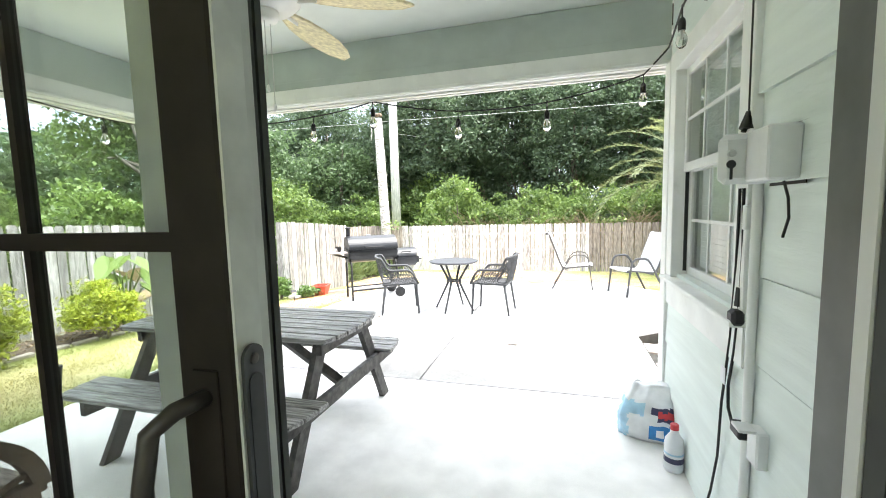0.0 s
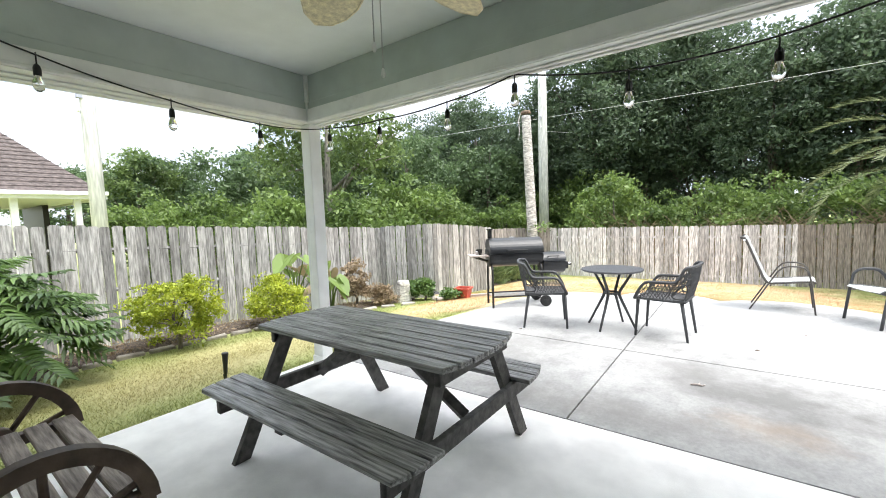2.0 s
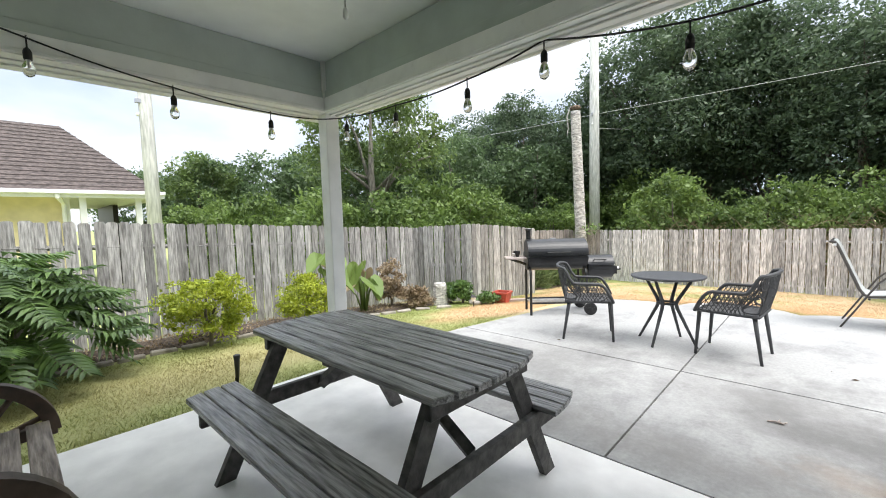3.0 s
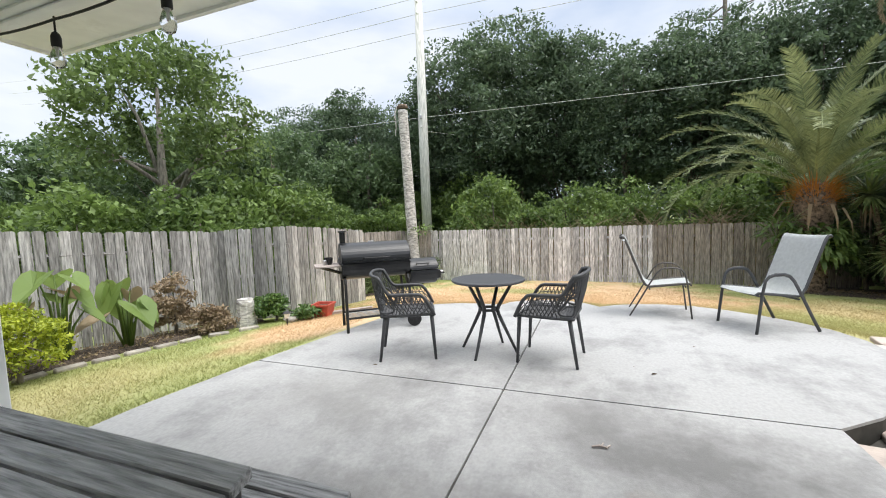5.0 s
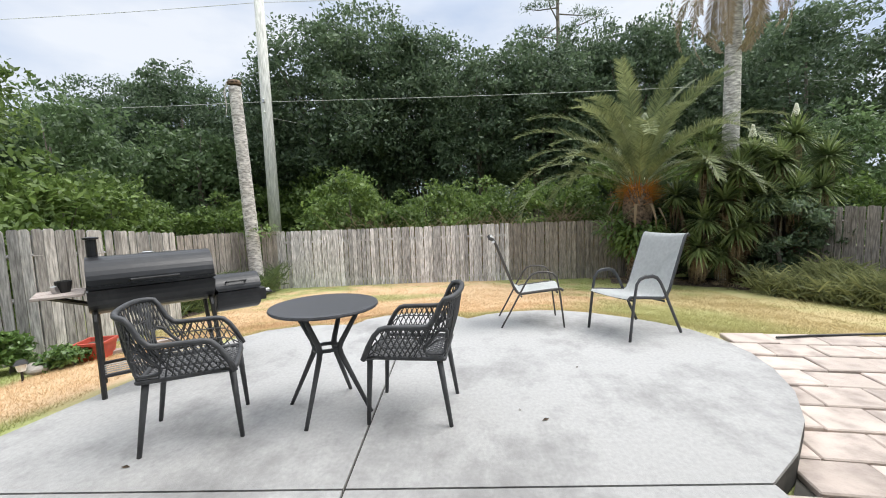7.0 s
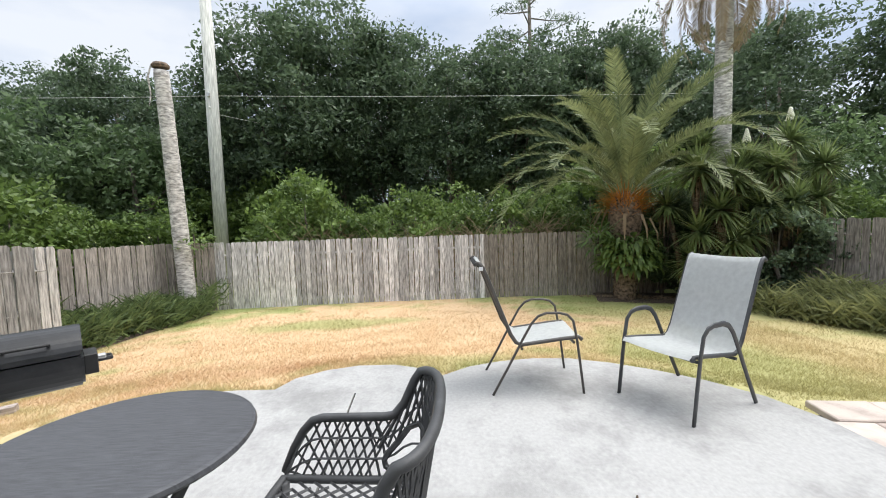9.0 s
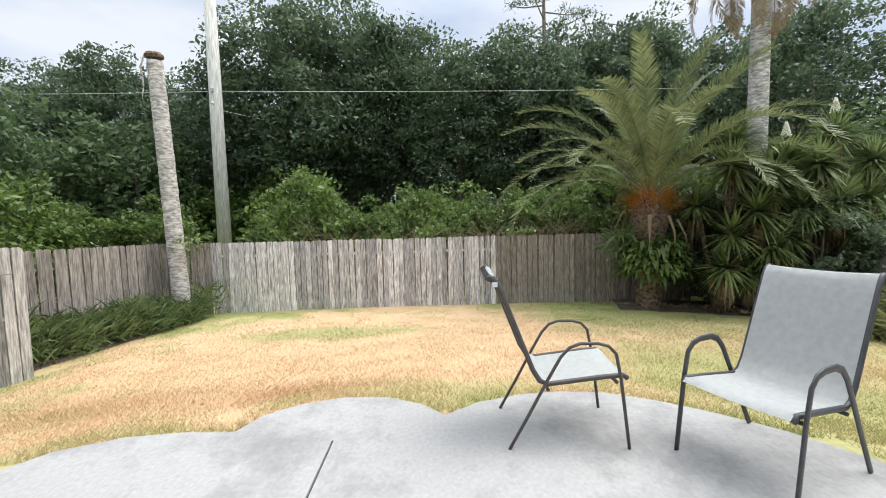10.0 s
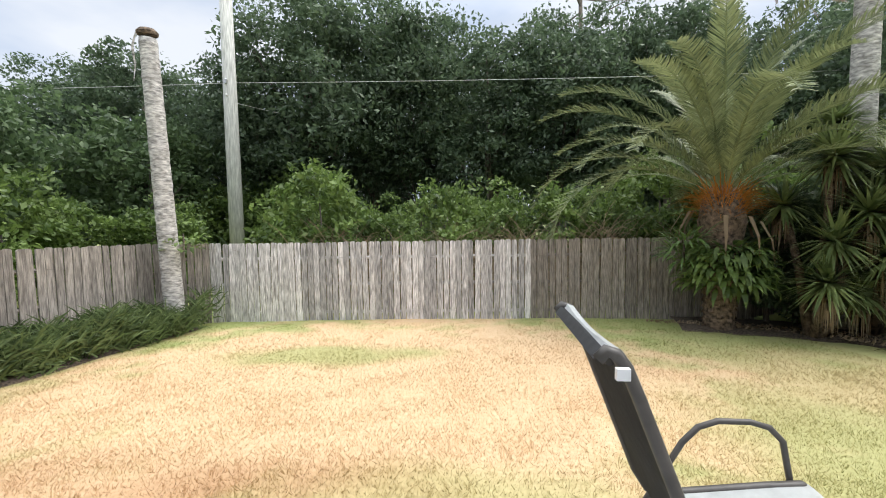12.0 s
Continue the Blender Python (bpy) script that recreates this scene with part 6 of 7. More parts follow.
# ---- utility poles, wires, neighbouring house ----
def utility_pole(x, y, r, height, lean, label):
    z = ground_z(x, y)
    p = thing("utility_pole", (x, y, z), label, "utility pole")
    part("pole", tubed([(0, 0, -0.2), (lean[0] * 0.5, lean[1] * 0.5, height * 0.5), (lean[0], lean[1], height)], [r, r * 0.88, r * 0.72], 14), POLEWOOD, p, smooth=True)
    for h in (0.52, 0.56, 0.93, 0.97):
        m = pose(lean[0] * h, lean[1] * h - r * 0.9, height * h)
        part("insulator", lathe(bmesh.new(), [(0.03, -0.08), (0.05, -0.05), (0.03, -0.02), (0.05, 0.02), (0.02, 0.06)], 10, m @ pose(0, 0, 0, 90, 0, 0)), BOXWHITE, p)
    part("bracket", boxed((-0.05, -r - 0.05, height * 0.55), (0.05, -r * 0.6, height * 0.56)), STEEL, p)
    return p


utility_pole(-8.80, 22.2, 0.27, 13.8, (0.0, 0.0), "pale wooden utility pole behind the fence")
utility_pole(-12.2, 3.75, 0.165, 9.0, (-0.1, 0.0), "pale utility pole beside the neighbouring house")


def wire(a, b, sag, r=0.010):
    a, b = Vector(a), Vector(b)
    pts = [a.lerp(b, i / 24) - Vector((0, 0, sag * 4 * (i / 24) * (1 - i / 24))) for i in range(25)]
    return tagged(part("power_line", tubed(pts, r, 5), POLEWOOD), "thin overhead power line", "power line")


wire((-40, 24.0, 8.2), (-8.95, 22.2, 6.55), 0.35)
wire((-8.95, 22.2, 6.55), (34, 22.5, 6.9), 0.3)
wire((-8.95, 22.2, 5.9), (-2, 30, 6.0), 0.2, 0.01)
for k, z in enumerate((12.6, 11.8, 10.9)):
    wire((-60, 27 + k, z + 4.5), (-8.95, 22.3, z), 0.6, 0.012)
    wire((-8.95, 22.3, z), (45, 26, z + 3), 0.6, 0.012)


def build_neighbour():
    h = thing("neighbour_house", (-14.2, 4.4, 0), "cream neighbouring house with a brown hip roof and porch", "house")
    part("wall", boxed((-8.5, -14, -0.7), (-0.65, -2.0, 2.34)), STUCCO, h)
    roof = bmesh.new()
    v = [roof.verts.new(p) for p in ((0, 0, 2.42), (0, -16, 2.42), (-8.8, -16, 2.42), (-8.8, 0, 2.42), (-3.75, -1.8, 4.72), (-3.75, -14, 4.72))]
    for f in ((0, 4, 5, 1), (3, 4, 0), (2, 5, 4, 3), (1, 5, 2), (0, 1, 2, 3)):
        roof.faces.new([v[i] for i in f])
    rf = part("roof", roof, SHINGLE, h)
    courses = bmesh.new()
    for i in range(1, 17):
        f = i / 17
        x, z = -3.75 * f, 2.42 + 2.3 * f
        box(courses, (x - 0.02, -16 + 2.0 * f, z - 0.002), (x + 0.01, -1.8 * f, z + 0.022))
    part("shingle_layer", courses, SHINGLE, rf)
    part("fascia", boxed((0.0, -16, 2.24), (0.04, 0.04, 2.42)), WHITE, h)
    part("end_fascia", boxed((-8.8, 0.0, 2.24), (-0.002, 0.04, 2.42)), WHITE, h)
    part("gutter", boxed((0.042, -16, 2.33), (0.15, 0.05, 2.43), bevel=0.01), WHITE, h)
    part("soffit", boxed((-8.7, -15.9, 2.30), (-0.01, -0.01, 2.33)), WHITE, h)
    part("downspout", tubed([(0.08, -2.25, 2.34), (0.08, -2.25, 2.25), (-0.5, -2.1, 2.1), (-0.58, -2.1, -0.5)], 0.05, 8), WHITE, h)
    for y in (-0.55, -1.75):
        part("porch_post", boxed((-0.3, y - 0.07, -0.6), (-0.16, y + 0.07, 2.30), bevel=0.005), WHITE, h)
    part("corner_board", boxed((-0.66, -2.1, -0.6), (-0.55, -1.98, 2.32)), WHITE, h)
    part("porch_wall", boxed((-8.5, -0.45, -0.7), (-5.0, -0.3, 2.3)), BROWN, h)


build_neighbour()


def far_woods():
    """Dense far woodland that closes the view beyond the nearer trees."""
    rng = np.random.default_rng(200)
    n = 16000
    a = rng.uniform(-1.25, 1.15, n)
    r = rng.uniform(36, 46, n)
    top = 5.0 + 2.2 * np.array([noise.noise((x * 6, 0, 0)) for x in a])
    pts = np.stack([r * np.sin(a), r * np.cos(a), -1.2 + top * rng.uniform(0, 1, n) ** 0.8], 1)
    tagged(mesh_part("far_woods", quads_mesh("far_woods", leaves_at(rng, pts, 0.75, 0.7), 4), DARKLEAF), "distant dark green woodland", "woods", kind="stuff")


far_woods()


# ---- small things ----
def build_wall_box():
    b = thing("meter_box", (WX, 1.73, 1.63), "white plastic utility box with a key hanging from its lock", "utility box")
    part("body", boxed((-0.10, -0.10, -0.085), (-0.012, 0.05, 0.075), bevel=0.006), BOXWHITE, b)
    part("cover", boxed((-0.17, 0.052, -0.09), (-0.012, 0.10, 0.075), bevel=0.02), BOXWHITE, b)
    k = part("key", lathe(bmesh.new(), [(0.014, -0.002), (0.014, 0.002), (0.006, 0.002)], 12, pose(-0.14, 0.048, -0.025, 90, 0, 0)), BLACKPL, b, "dark hanging key")
    part("key_blade", boxed((-0.144, 0.044, -0.075), (-0.136, 0.047, -0.035)), BLACKPL, k)
    part("lock", lathe(bmesh.new(), [(0.012, 0), (0.012, 0.012), (0.008, 0.014)], 12, pose(-0.14, 0.052, 0.01, 90, 0, 0)), STEEL, b)
    part("back_plate", boxed((-0.012, -0.12, -0.10), (-0.0095, 0.09, 0.08)), BLACKPL, b)
    part("stray_wire", tubed([(-0.03, -0.04, -0.09), (-0.03, -0.07, -0.14), (-0.028, -0.075, -0.20), (-0.03, -0.05, -0.26)], 0.004, 6), CABLE, b)
    c = thing("power_cable", (WX, 1.97, 0), "black power cables running down the wall", "cable")
    part("upper_cable", tubed([(-0.03, -0.02, 2.68), (-0.03, -0.025, 2.2), (-0.03, -0.03, 1.80), (-0.05, -0.03, 1.73)], 0.009, 8), CABLE, c)
    part("upper_plug", tubed([(-0.03, -0.03, 1.80), (-0.04, -0.03, 1.74)], [0.014, 0.026], 8), CABLE, c)
    part("cable", tubed([(-0.04, -0.03, 1.53), (-0.03, -0.02, 1.3), (-0.03, -0.01, 1.1), (-0.03, 0.02, 0.9), (-0.03, 0.06, 0.75), (-0.03, 0.05, 0.66), (-0.035, -0.01, 0.62), (-0.04, -0.05, 0.63)], 0.006, 8), CABLE, c)
    part("long_cable", tubed([(-0.045, -0.01, 1.53), (-0.035, 0.02, 1.25), (-0.03, 0.06, 0.95), (-0.03, 0.12, 0.65), (-0.03, 0.14, 0.4), (-0.03, 0.20, 0.2), (-0.05, 0.24, 0.02), (-0.06, 0.1, 0.01)], 0.0055, 8), CABLE, c)
    part("timer_plug", boxed((-0.07, -0.06, 1.02), (-0.025, 0.0, 1.08), bevel=0.012), BLACKPL, c)
    part("connector", tubed([(-0.03, -0.01, 1.16), (-0.03, -0.01, 1.09)], [0.014, 0.018], 8), BLACKPL, c)
    part("socket_plug", boxed((-0.06, -0.13, 0.62), (-0.02, -0.05, 0.665), bevel=0.006), BLACKPL, c)
    part("tag", boxed((-0.045, 0.055, 0.75), (-0.043, 0.10, 0.82)), BAGPL, c)
    d = thing("conduit", (WX, 1.86, 0), "white painted conduit pipe with an outlet box", "conduit")
    part("pipe", tubed([(-0.028, 0, 0.0), (-0.028, 0, 1.56)], 0.016, 12), WHITE, d, smooth=True)
    part("outlet_box", boxed((-0.05, -0.135, 0.58), (-0.01, -0.06, 0.71), bevel=0.006), BOXWHITE, d)
    part("outlet_cover", boxed((-0.10, -0.13, 0.705), (-0.05, -0.065, 0.715), pose(0, 0, 0)), BOXWHITE, d)
    part("sensor", boxed((-0.05, 0.03, 1.38), (-0.02, 0.06, 1.47), bevel=0.004), BOXWHITE, d)


build_wall_box()


def build_bag():
    t = thing("charcoal_bag", pose(0.785, 2.95, 0, 0, 0, -14), "white and blue plastic sack leaning on the wall", "bag")
    b = bmesh.new()
    rows = []
    for i in range(27):
        f = i / 26
        z = 0.33 * f
        w = 0.185 * (1 - 0.30 * f ** 3)
        d = 0.105 * math.sin(math.pi * (0.2 + 0.72 * f)) + 0.010
        rowv = []
        for k in range(64):
            a = 2 * math.pi * k / 64
            cx, cy = math.copysign(abs(math.cos(a)) ** 0.65, math.cos(a)), math.copysign(abs(math.sin(a)) ** 0.8, math.sin(a))
            r = 1 + 0.13 * noise.noise((cx * 2.2, cy * 2.2, z * 11)) + 0.06 * noise.noise((cx * 6, cy * 6, z * 30))
            rowv.append(b.verts.new((w * cx * r + 0.03 * f * f, d * cy * r + 0.05 * f * f, z * (1 + 0.08 * noise.noise((cx * 3, cy * 3, 5))))))
        rows.append(rowv)
    for p, q in zip(rows, rows[1:]):
        for k in range(64):
            b.faces.new((p[k], p[(k + 1) % 64], q[(k + 1) % 64], q[k]))
    b.faces.new(rows[0][::-1])
    b.faces.new(rows[-1])
    for f in b.faces:
        c = f.calc_center_median()
        if c.y < 0.02 and c.x > 0.0 and 0.02 < c.z < 0.13:
            f.material_index = 1
        elif -0.17 < c.x < -0.03 and 0.17 < c.z < 0.24 or c.x < -0.12 and c.z < 0.2:
            f.material_index = 4
        if c.y < 0 and 0.03 < c.x < 0.14 and 0.15 < c.z < 0.23:
            f.material_index = 3 if (c.x > 0.06 and 0.175 < c.z < 0.21) else 2
        if c.y < 0 and 0.04 < c.x < 0.09 and 0.05 < c.z < 0.1:
            f.material_index = 0
    sack = part("sack", b, BAGPL, t, smooth=True)
    for m in (BLUE, DARKPRINT, RED, PALEBLUE):
        sack.data.materials.append(m)
    j = thing("bleach_bottle", (0.845, 2.62, 0), "white plastic jug with a red cap", "bottle")
    part("jug", lathe(bmesh.new(), [(0.045, 0), (0.05, 0.01), (0.05, 0.15), (0.045, 0.18), (0.022, 0.215), (0.018, 0.235)], 18), BAGPL, j, smooth=True)
    part("cap", lathe(bmesh.new(), [(0.022, 0.235), (0.022, 0.262), (0.018, 0.266)], 14), RED, j)
    part("label", lathe(bmesh.new(), [(0.0508, 0.055), (0.0508, 0.085)], 18), DARKPRINT, j)
    part("label_bar", lathe(bmesh.new(), [(0.0508, 0.1), (0.0508, 0.11)], 18), PALEBLUE, j)


build_bag()


def on_ground(x, y, dz=0.0):
    return (x, y, ground_z(x, y) + dz)


def build_pot():
    p = thing("red_planter", pose(*on_ground(-4.93, 8.17), 0, 0, 12), "square red plastic planter", "planter")
    b = bmesh.new()
    for z0, z1, a0, a1 in ((0, 0.22, 0.12, 0.155),):
        ring = [[b.verts.new((sx * w, sy * w, z)) for sx, sy in ((-1, -1), (1, -1), (1, 1), (-1, 1))] for w, z in ((a0, z0), (a1, z1), (a1 + 0.02, z1), (a1 + 0.02, z1 + 0.03), (a1 - 0.012, z1 + 0.03), (a0 - 0.01, z0 + 0.04))]
        for r, s in zip(ring, ring[1:]):
            for k in range(4):
                b.faces.new((r[k], r[(k + 1) % 4], s[(k + 1) % 4], s[k]))
        b.faces.new(ring[0][::-1])
        b.faces.new(ring[-1])
    part("pot", b, TERRA, p)
    part("soil", boxed((-0.13, -0.13, 0.17), (0.13, 0.13, 0.20)), SOIL, p)
    s = thing("tree_stump", on_ground(-6.2, 7.62), "pale broken tree stump in the bed", "stump")
    part("stump", lathe(bmesh.new(), [(0.2, -0.1), (0.17, 0.1), (0.15, 0.3), (0.15, 0.44), (0.13, 0.5), (0.05, 0.46)], 9), STUBWOOD, s)
    l = thing("garden_lantern", on_ground(-5.12, 7.45), "small black garden path light", "lantern")
    part("stake", tubed([(0, 0, -0.05), (0, 0, 0.12)], 0.012, 8), BLACKPL, l)
    part("lamp_body", lathe(bmesh.new(), [(0.035, 0.12), (0.05, 0.2), (0.045, 0.2)], 8), BOXWHITE, l)
    part("lamp_cap", lathe(bmesh.new(), [(0.085, 0.2), (0.05, 0.235), (0.02, 0.245)], 4), BLACKPL, l)
    k = thing("path_light", on_ground(-3.82, 2.5), "black stake light in the lawn", "path light")
    part("stake", tubed([(0, 0, -0.08), (0, 0, 0.12)], [0.006, 0.018], 8), BLACKPL, k)
    part("lamp_head", lathe(bmesh.new(), [(0.016, 0.10), (0.024, 0.26), (0.03, 0.30), (0.026, 0.305)], 12, pose(0, 0, 0.02, 0, 5, 0)), BLACKPL, k, smooth=True)
    w = thing("timber_offcut", pose(*on_ground(-4.6, 8.45, 0.03), 0, -4, 28), "pale weathered timber lying by the planter", "timber")
    part("beam", boxed((-0.45, -0.05, -0.03), (0.45, 0.05, 0.04), bevel=0.006), BENCH, w)
    for x, y, a, s in ((-5.45, 7.9, 30, 1.0), (-5.3, 8.0, 100, 0.8), (-5.5, 8.15, 10, 1.2), (-5.25, 7.75, 60, 0.7)):
        r = bmesh.new()
        bmesh.ops.create_icosphere(r, subdivisions=2, radius=0.13 * s)
        for v in r.verts:
            v.co *= 1 + 0.25 * noise.noise(v.co * 9 + Vector((x, y, 0)) * 3)
            v.co.z *= 0.55
        o = tagged(part("rock", r, STONE), "rough brown rock beside the planter", "rock", "rocks by the planter")
        o.matrix_basis = pose(*on_ground(x, y, 0.05), 0, 0, a)


build_pot()

# edging stones along the mulched bed
EDGE = [(-6.5, 0.4), (-6.47, 2.0), (-6.42, 3.4), (-6.25, 5.2), (-6.0, 6.6), (-5.6, 7.4)]
edging = tagged(new("bed_edging"), "low weathered stone edging along the bed", "edging")
stone_mesh = []
for v in range(3):
    b = boxed((-0.15, -0.045, -0.05), (0.15, 0.045, 0.05), bevel=0.015)
    for q in b.verts:
        q.co += Vector((noise.noise(q.co * 9 + Vector((v, 0, 0))), noise.noise(q.co * 9 + Vector((0, v, 3))), noise.noise(q.co * 9 + Vector((5, 0, v))))) * 0.012
    ob = part("edging_stone", b, STONE, edging)
    stone_mesh.append(ob.data)
    ob.matrix_basis = pose(*on_ground(-6.5, 0.1 - 0.33 * v, 0.0), 0, 0, 90)
rr = random.Random(3)
for a, b in zip(EDGE, EDGE[1:]):
    n = int(math.dist(a, b) / 0.32)
    for i in range(n):
        x, y = a[0] + (b[0] - a[0]) * (i + 0.5) / n, a[1] + (b[1] - a[1]) * (i + 0.5) / n
        ob = new("edging_stone", stone_mesh[i % 3])
        ob.parent = edging
        ob.matrix_basis = pose(*on_ground(x + rr.uniform(-0.02, 0.02), y, 0.005), rr.uniform(-4, 4), rr.uniform(-4, 4), math.degrees(math.atan2(b[1] - a[1], b[0] - a[0])) + rr.uniform(-5, 5))

# litter on the slab
twig = thing("twig", (-0.25, 4.53, 0.008), "short dry twig lying on the concrete", "twig")
part("stick", tubed([(-0.05, -0.01, 0), (-0.01, 0.005, 0.004), (0.03, 0.0, 0.002), (0.05, 0.02, 0.008)], [0.006, 0.008, 0.007, 0.004], 6), BENCH, twig)
part("side_shoot", tubed([(0.0, 0.003, 0.002), (0.012, 0.03, 0.01)], 0.004, 5), BENCH, twig)
for x, y, a, s in ((0.16, 5.77, 30, 1.0), (-1.62, 1.55, 60, 1.3), (0.02, 5.9, 100, 0.5), (-0.3, 2.0, 15, 0.5), (-2.2, 5.35, 0, 0.9), (0.6, 6.6, 45, 0.5)):
    b = bmesh.new()
    vs = [b.verts.new(p) for p in ((-0.03 * s, 0, 0.003), (0, 0.011 * s, 0.009), (0.03 * s, 0, 0.004), (0, -0.011 * s, 0.002))]
    b.faces.new(vs)
    bmesh.ops.solidify(b, geom=list(b.faces), thickness=0.0015)
    o = tagged(part("dead_leaf", b, PALMBARK), "small dry brown leaf on the concrete", "leaf", "leaves on the patio")
    o.matrix_basis = pose(x, y, 0.002, 0, 0, a)
hose = thing("drain_hose", (0, 0, 0), "thin black hose lying on the pavers", "hose")
part("hose", tubed([(x, y + 0.03 * math.sin(x * 3), paver_z(y) + 0.014) for x, y in ((2.75, 7.28), (3.1, 7.33), (3.6, 7.36), (4.2, 7.34), (5.0, 7.4))], 0.012, 7), BLACKPL, hose)
joint_gap = tagged(part("brick_edge", boxed((1.10, 3.05, -0.16), (1.12, 5.1, -0.03)), JOINT), "dark soil gap beside the slab", "soil", kind="structure")


# ---- fences, board by board ----
def board_mesh(name, w, h, seed):
    """A dog-eared picket with its foot at the origin."""
    t, c = 0.016, 0.028
    rng = random.Random(seed)
    out = [(-w / 2, 0), (w / 2, 0), (w / 2, h - c + rng.uniform(-0.01, 0.01)), (w / 2 - c, h), (-w / 2 + c, h), (-w / 2, h - c + rng.uniform(-0.01, 0.01))]
    b = bmesh.new()
    m = Matrix.Rotation(radians(90), 4, "X")
    slab_of(out, -t / 2, t / 2, b, m)
    me = bpy.data.meshes.new(name)
    bmesh.ops.recalc_face_normals(b, faces=b.faces)
    b.to_mesh(me)
    b.free()
    return me


BOARDS = {}


def fence(name, a, b, top_a, top_b, material, label, seed, width=0.142, height=1.86, flip=1):
    f = thing(name, (0, 0, 0), label, "fence")
    rng = random.Random(seed)
    L = math.dist(a, b)
    n = max(1, round(L / (width + 0.006)))
    step = L / n
    ang = math.atan2(b[1] - a[1], b[0] - a[0])
    key = (material.name, round(width, 3), height)
    if key not in BOARDS:
        BOARDS[key] = [board_mesh("board", width - 0.004 * v, height, v) for v in range(4)]
        for me in BOARDS[key]:
            me.materials.append(material)
    for i in range(n):
        k = (i + 0.5) / n
        x, y = a[0] + (b[0] - a[0]) * k, a[1] + (b[1] - a[1]) * k
        ob = new("board", BOARDS[key][rng.randrange(4)])
        ob.parent = f
        z = top_a + (top_b - top_a) * k - height
        ob.matrix_basis = pose(x, y, z + rng.uniform(-0.016, 0.01), rng.uniform(-0.6, 0.6), rng.uniform(-0.7, 0.7), math.degrees(ang) + rng.uniform(-1.4, 1.4))
        ob.scale = (step / (width + 0.004) * rng.uniform(0.925, 0.985), 1, 1)
    nx, ny = -math.sin(ang) * flip, math.cos(ang) * flip
    for dz in (0.25, 0.9, 1.5):
        za, zb = top_a - height + dz, top_b - height + dz
        part("rail", tubed([(a[0] + nx * 0.035, a[1] + ny * 0.035, za), (b[0] + nx * 0.035, b[1] + ny * 0.035, zb)], 0.035, 4), material, f)
    for i in range(int(L / 2.4) + 1):
        k = min(1, (i * 2.4 + 0.1) / L)
        x, y = a[0] + (b[0] - a[0]) * k + nx * 0.1, a[1] + (b[1] - a[1]) * k + ny * 0.1
        z = top_a + (top_b - top_a) * k
        part("fence_post", boxed((-0.045, -0.045, -height - 0.3), (0.045, 0.045, -0.08), pose(x, y, z, 0, 0, math.degrees(ang))), material, f)
    return f


grey = "weathered grey dog-eared picket fence"
fence("fence", (-7.62, -1.5), (-7.62, 8.2), 1.66, 1.225, BOARD, grey + " along the side yard", 1)
fence("fence", (-7.62, 8.2), (-6.04, 8.58), 1.22, 1.28, BOARD, grey + " where it steps in", 2)
fence("fence", (-6.04, 8.58), (-5.90, 11.15), 1.28, 1.09, BOARD, grey + " panel by the grill", 3)
fence("fence", (-5.92, 11.17), (-7.12, 11.35), 1.08, 1.02, BOARD, grey + " behind the jog", 4)
fence("fence", (-7.12, 11.35), (-6.98, 15.52), 1.0, 0.885, BOARD_DARK, grey + " behind the weeds", 5)
fence("fence", (-6.98, 15.55), (-6.05, 16.05), 0.88, 0.86, BOARD_DARK, grey + " beside the dead palm", 6)
fence("fence", (-6.05, 16.08), (1.3, 16.15), 0.845, 0.86, BOARD_SILVER, grey + " across the back of the yard", 7, width=0.135)
fence("fence", (1.3, 16.15), (6.2, 16.2), 0.86, 0.88, BOARD_DARK, "darker brown picket fence behind the palm", 8, width=0.135)
fence("fence", (6.2, 16.2), (8.0, 16.6), 0.9, 1.1, BOARD_DARK, "dark picket fence behind the shrubs", 9)
fence("fence", (8.0, 16.5), (9.9, 10.5), 1.1, 1.1, BOARD_DARK, "dark picket fence along the far side", 10)
fence("fence", (9.9, 10.5), (9.9, 3.2), 1.1, 1.3, BOARD_DARK, "dark picket fence beside the pavers", 11)

# ---- pavers ----
pave = tagged(part("pavement", slab_of([(1.12, 3.05), (8.5, 3.05), (8.5, 7.5), (2.3, 7.5), (2.15, 7.2), (2.1, 6.48), (1.95, 6.1), (1.7, 5.72), (1.4, 5.4), (1.12, 5.1)], -0.20, -0.135), JOINT), "sunken bed of tan concrete pavers", "pavers", kind="structure")
paver_meshes = []
for v, (w, d) in enumerate(((0.40, 0.30), (0.40, 0.30), (0.40, 0.30))):
    b = boxed((-w / 2, -d / 2, -0.05), (w / 2, d / 2, 0.0), bevel=0.008)
    for q in b.verts:
        q.co += Vector((noise.noise(q.co * 5 + Vector((v, 0, 0))), noise.noise(q.co * 5 + Vector((0, v, 1))), 0)) * 0.01
    me = bpy.data.meshes.new("paver")
    b.to_mesh(me)
    b.free()
    me.materials.append(PAVER)
    paver_meshes.append(me)
rr = random.Random(12)
turn = radians(-9)
count = 0
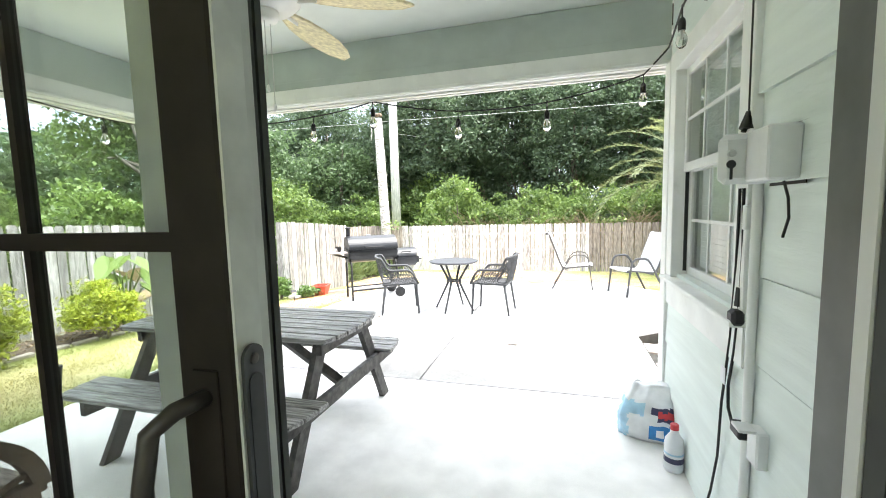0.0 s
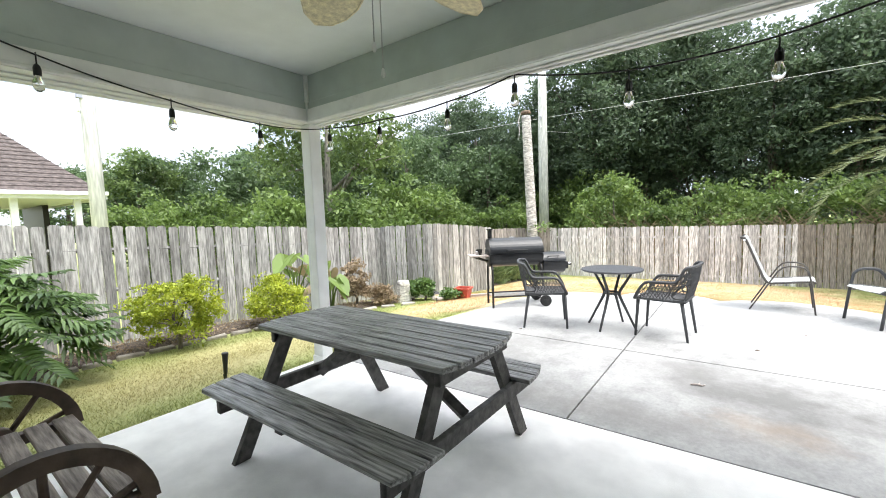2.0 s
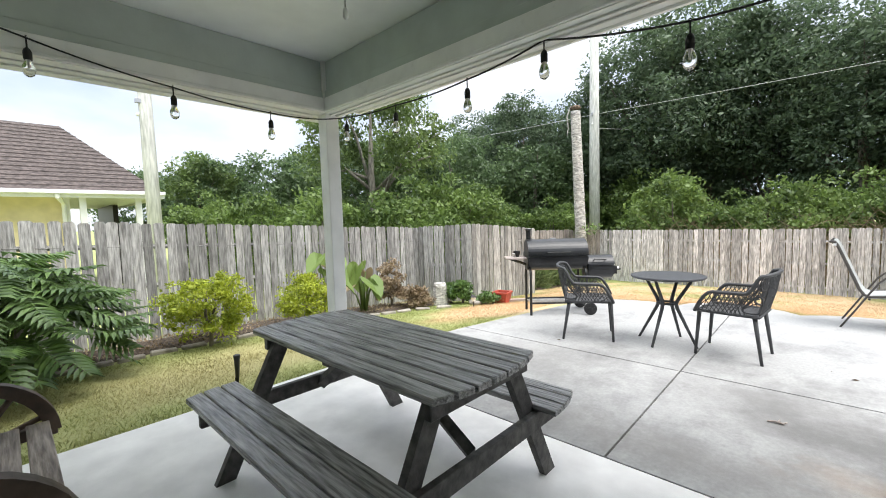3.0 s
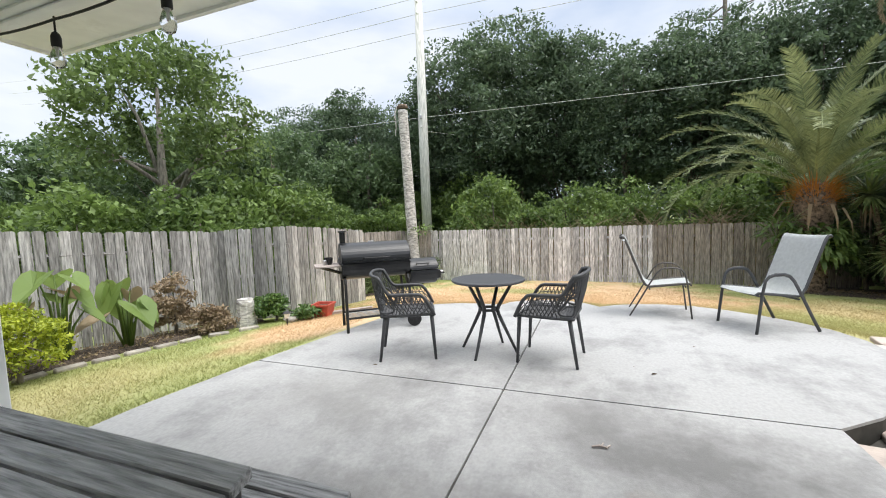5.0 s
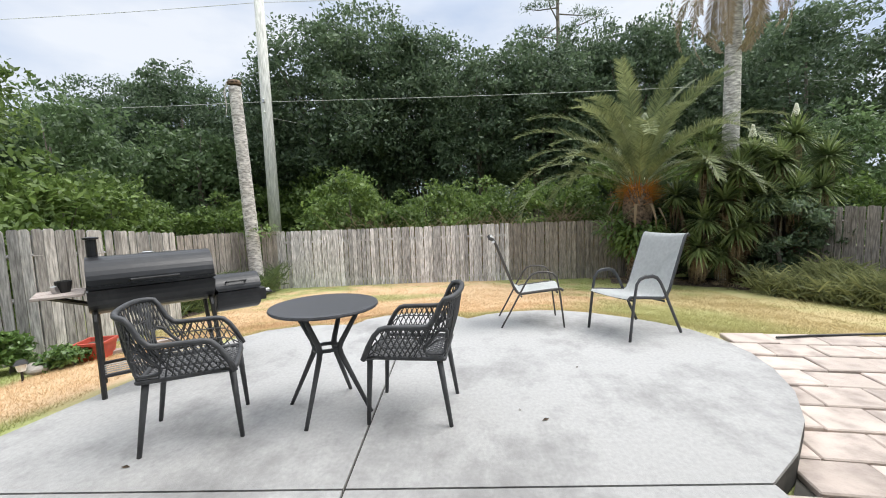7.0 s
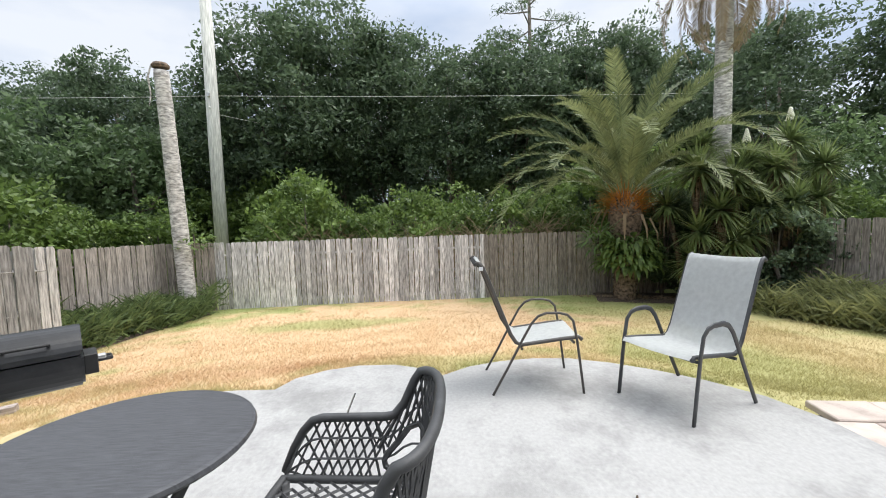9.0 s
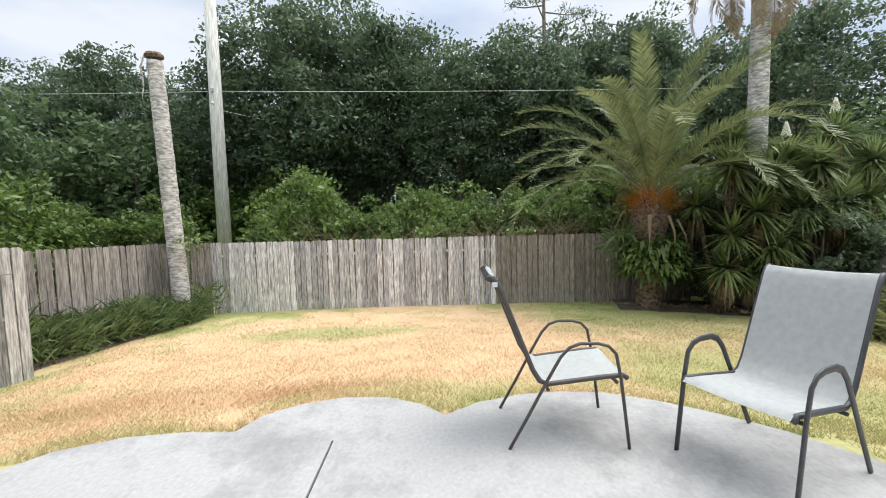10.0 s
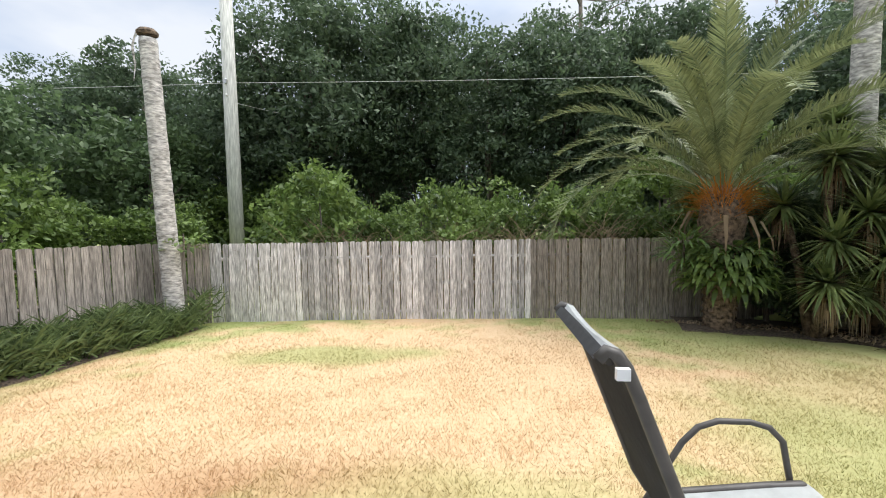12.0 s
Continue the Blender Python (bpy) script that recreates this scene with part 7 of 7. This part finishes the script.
for j in range(-4, 24):
    for i in range(-4, 22):
        u, v = i * 0.408 + (0.204 if j % 2 else 0), j * 0.308
        x, y = 1.2 + u * math.cos(turn) - v * math.sin(turn), 2.9 + u * math.sin(turn) + v * math.cos(turn)
        if not (1.2 < x < 7.6 and 3.2 < y < 7.42) or off_patio(x, y) < -0.22 or count >= 300:
            continue
        ob = new("paver", paver_meshes[rr.randrange(3)])
        ob.parent = pave
        ob.matrix_basis = pose(x, y, paver_z(y) + rr.uniform(-0.006, 0.005), rr.uniform(-1.2, 1.2), rr.uniform(-1.2, 1.2), math.degrees(turn) + rr.uniform(-1.5, 1.5))
        count += 1


# ---- grass ----
def build_grass():
    rng = np.random.default_rng(55)
    pts = []
    zones = (((-6.6, -3.45), (0.5, 8.2), 3600), ((4.5, 8.0), (7.6, 12.5), 1500), ((2.2, 4.6), (7.55, 8.4), 3000))
    for (x0, x1), (y0, y1), dens in zones:
        n = int((x1 - x0) * (y1 - y0) * dens)
        pts.append(np.stack([rng.uniform(x0, x1, n), rng.uniform(y0, y1, n)], 1))
    # the back lawn, thinning out with distance from the patio
    n = 250000
    pts.append(np.stack([rng.uniform(-6.6, 6.0, n), 7.9 - 3.2 * np.log(1 - rng.uniform(0, 0.92, n))], 1))
    p = np.concatenate(pts)
    gx, gy = np.arange(-9.5, 9.6, 0.1), np.arange(-1, 17.1, 0.1)
    zz = np.array([[ground_z(x, y) for x in gx] for y in gy])
    dd = np.array([[off_patio(x, y) for x in gx] for y in gy])
    ix = np.clip(((p[:, 0] + 9.5) / 0.1).round().astype(int), 0, len(gx) - 1)
    iy = np.clip(((p[:, 1] + 1) / 0.1).round().astype(int), 0, len(gy) - 1)
    z, d = zz[iy, ix], dd[iy, ix]
    keep = (d > 0.03) & ~((p[:, 0] > 1.0) & (p[:, 1] < 7.52)) & ~((p[:, 0] < -5.85) & (p[:, 1] > 8.4) & (p[:, 1] < 11.6)) & ~((p[:, 0] < -6.35) & (p[:, 1] < 8.4))
    p, z, d = p[keep], z[keep], d[keep]
    n = len(p)
    a = rng.uniform(0, 2 * np.pi, n)
    h = rng.uniform(0.012, 0.04, n) * (1 + 0.5 * (d < 0.25))
    lean = rng.uniform(0.3, 1.5, n)[:, None] * h[:, None]
    base = np.stack([p[:, 0], p[:, 1], z - 0.004], 1)
    side = np.stack([np.cos(a), np.sin(a), np.zeros(n)], 1) * rng.uniform(0.0018, 0.004, (n, 1)) * (1 + np.maximum(0, p[:, 1:] - 10) * 0.25)
    b = rng.uniform(0, 2 * np.pi, n)
    tip = base + np.stack([np.cos(b), np.sin(b), np.zeros(n)], 1) * lean + np.stack([np.zeros(n), np.zeros(n), h], 1)
    tri = np.stack([base - side, base + side, tip], 1)
    tagged(mesh_part("grass", quads_mesh("grass", tri, 3), BLADES), "short dry lawn grass, straw and green", "grass", kind="stuff")


build_grass()
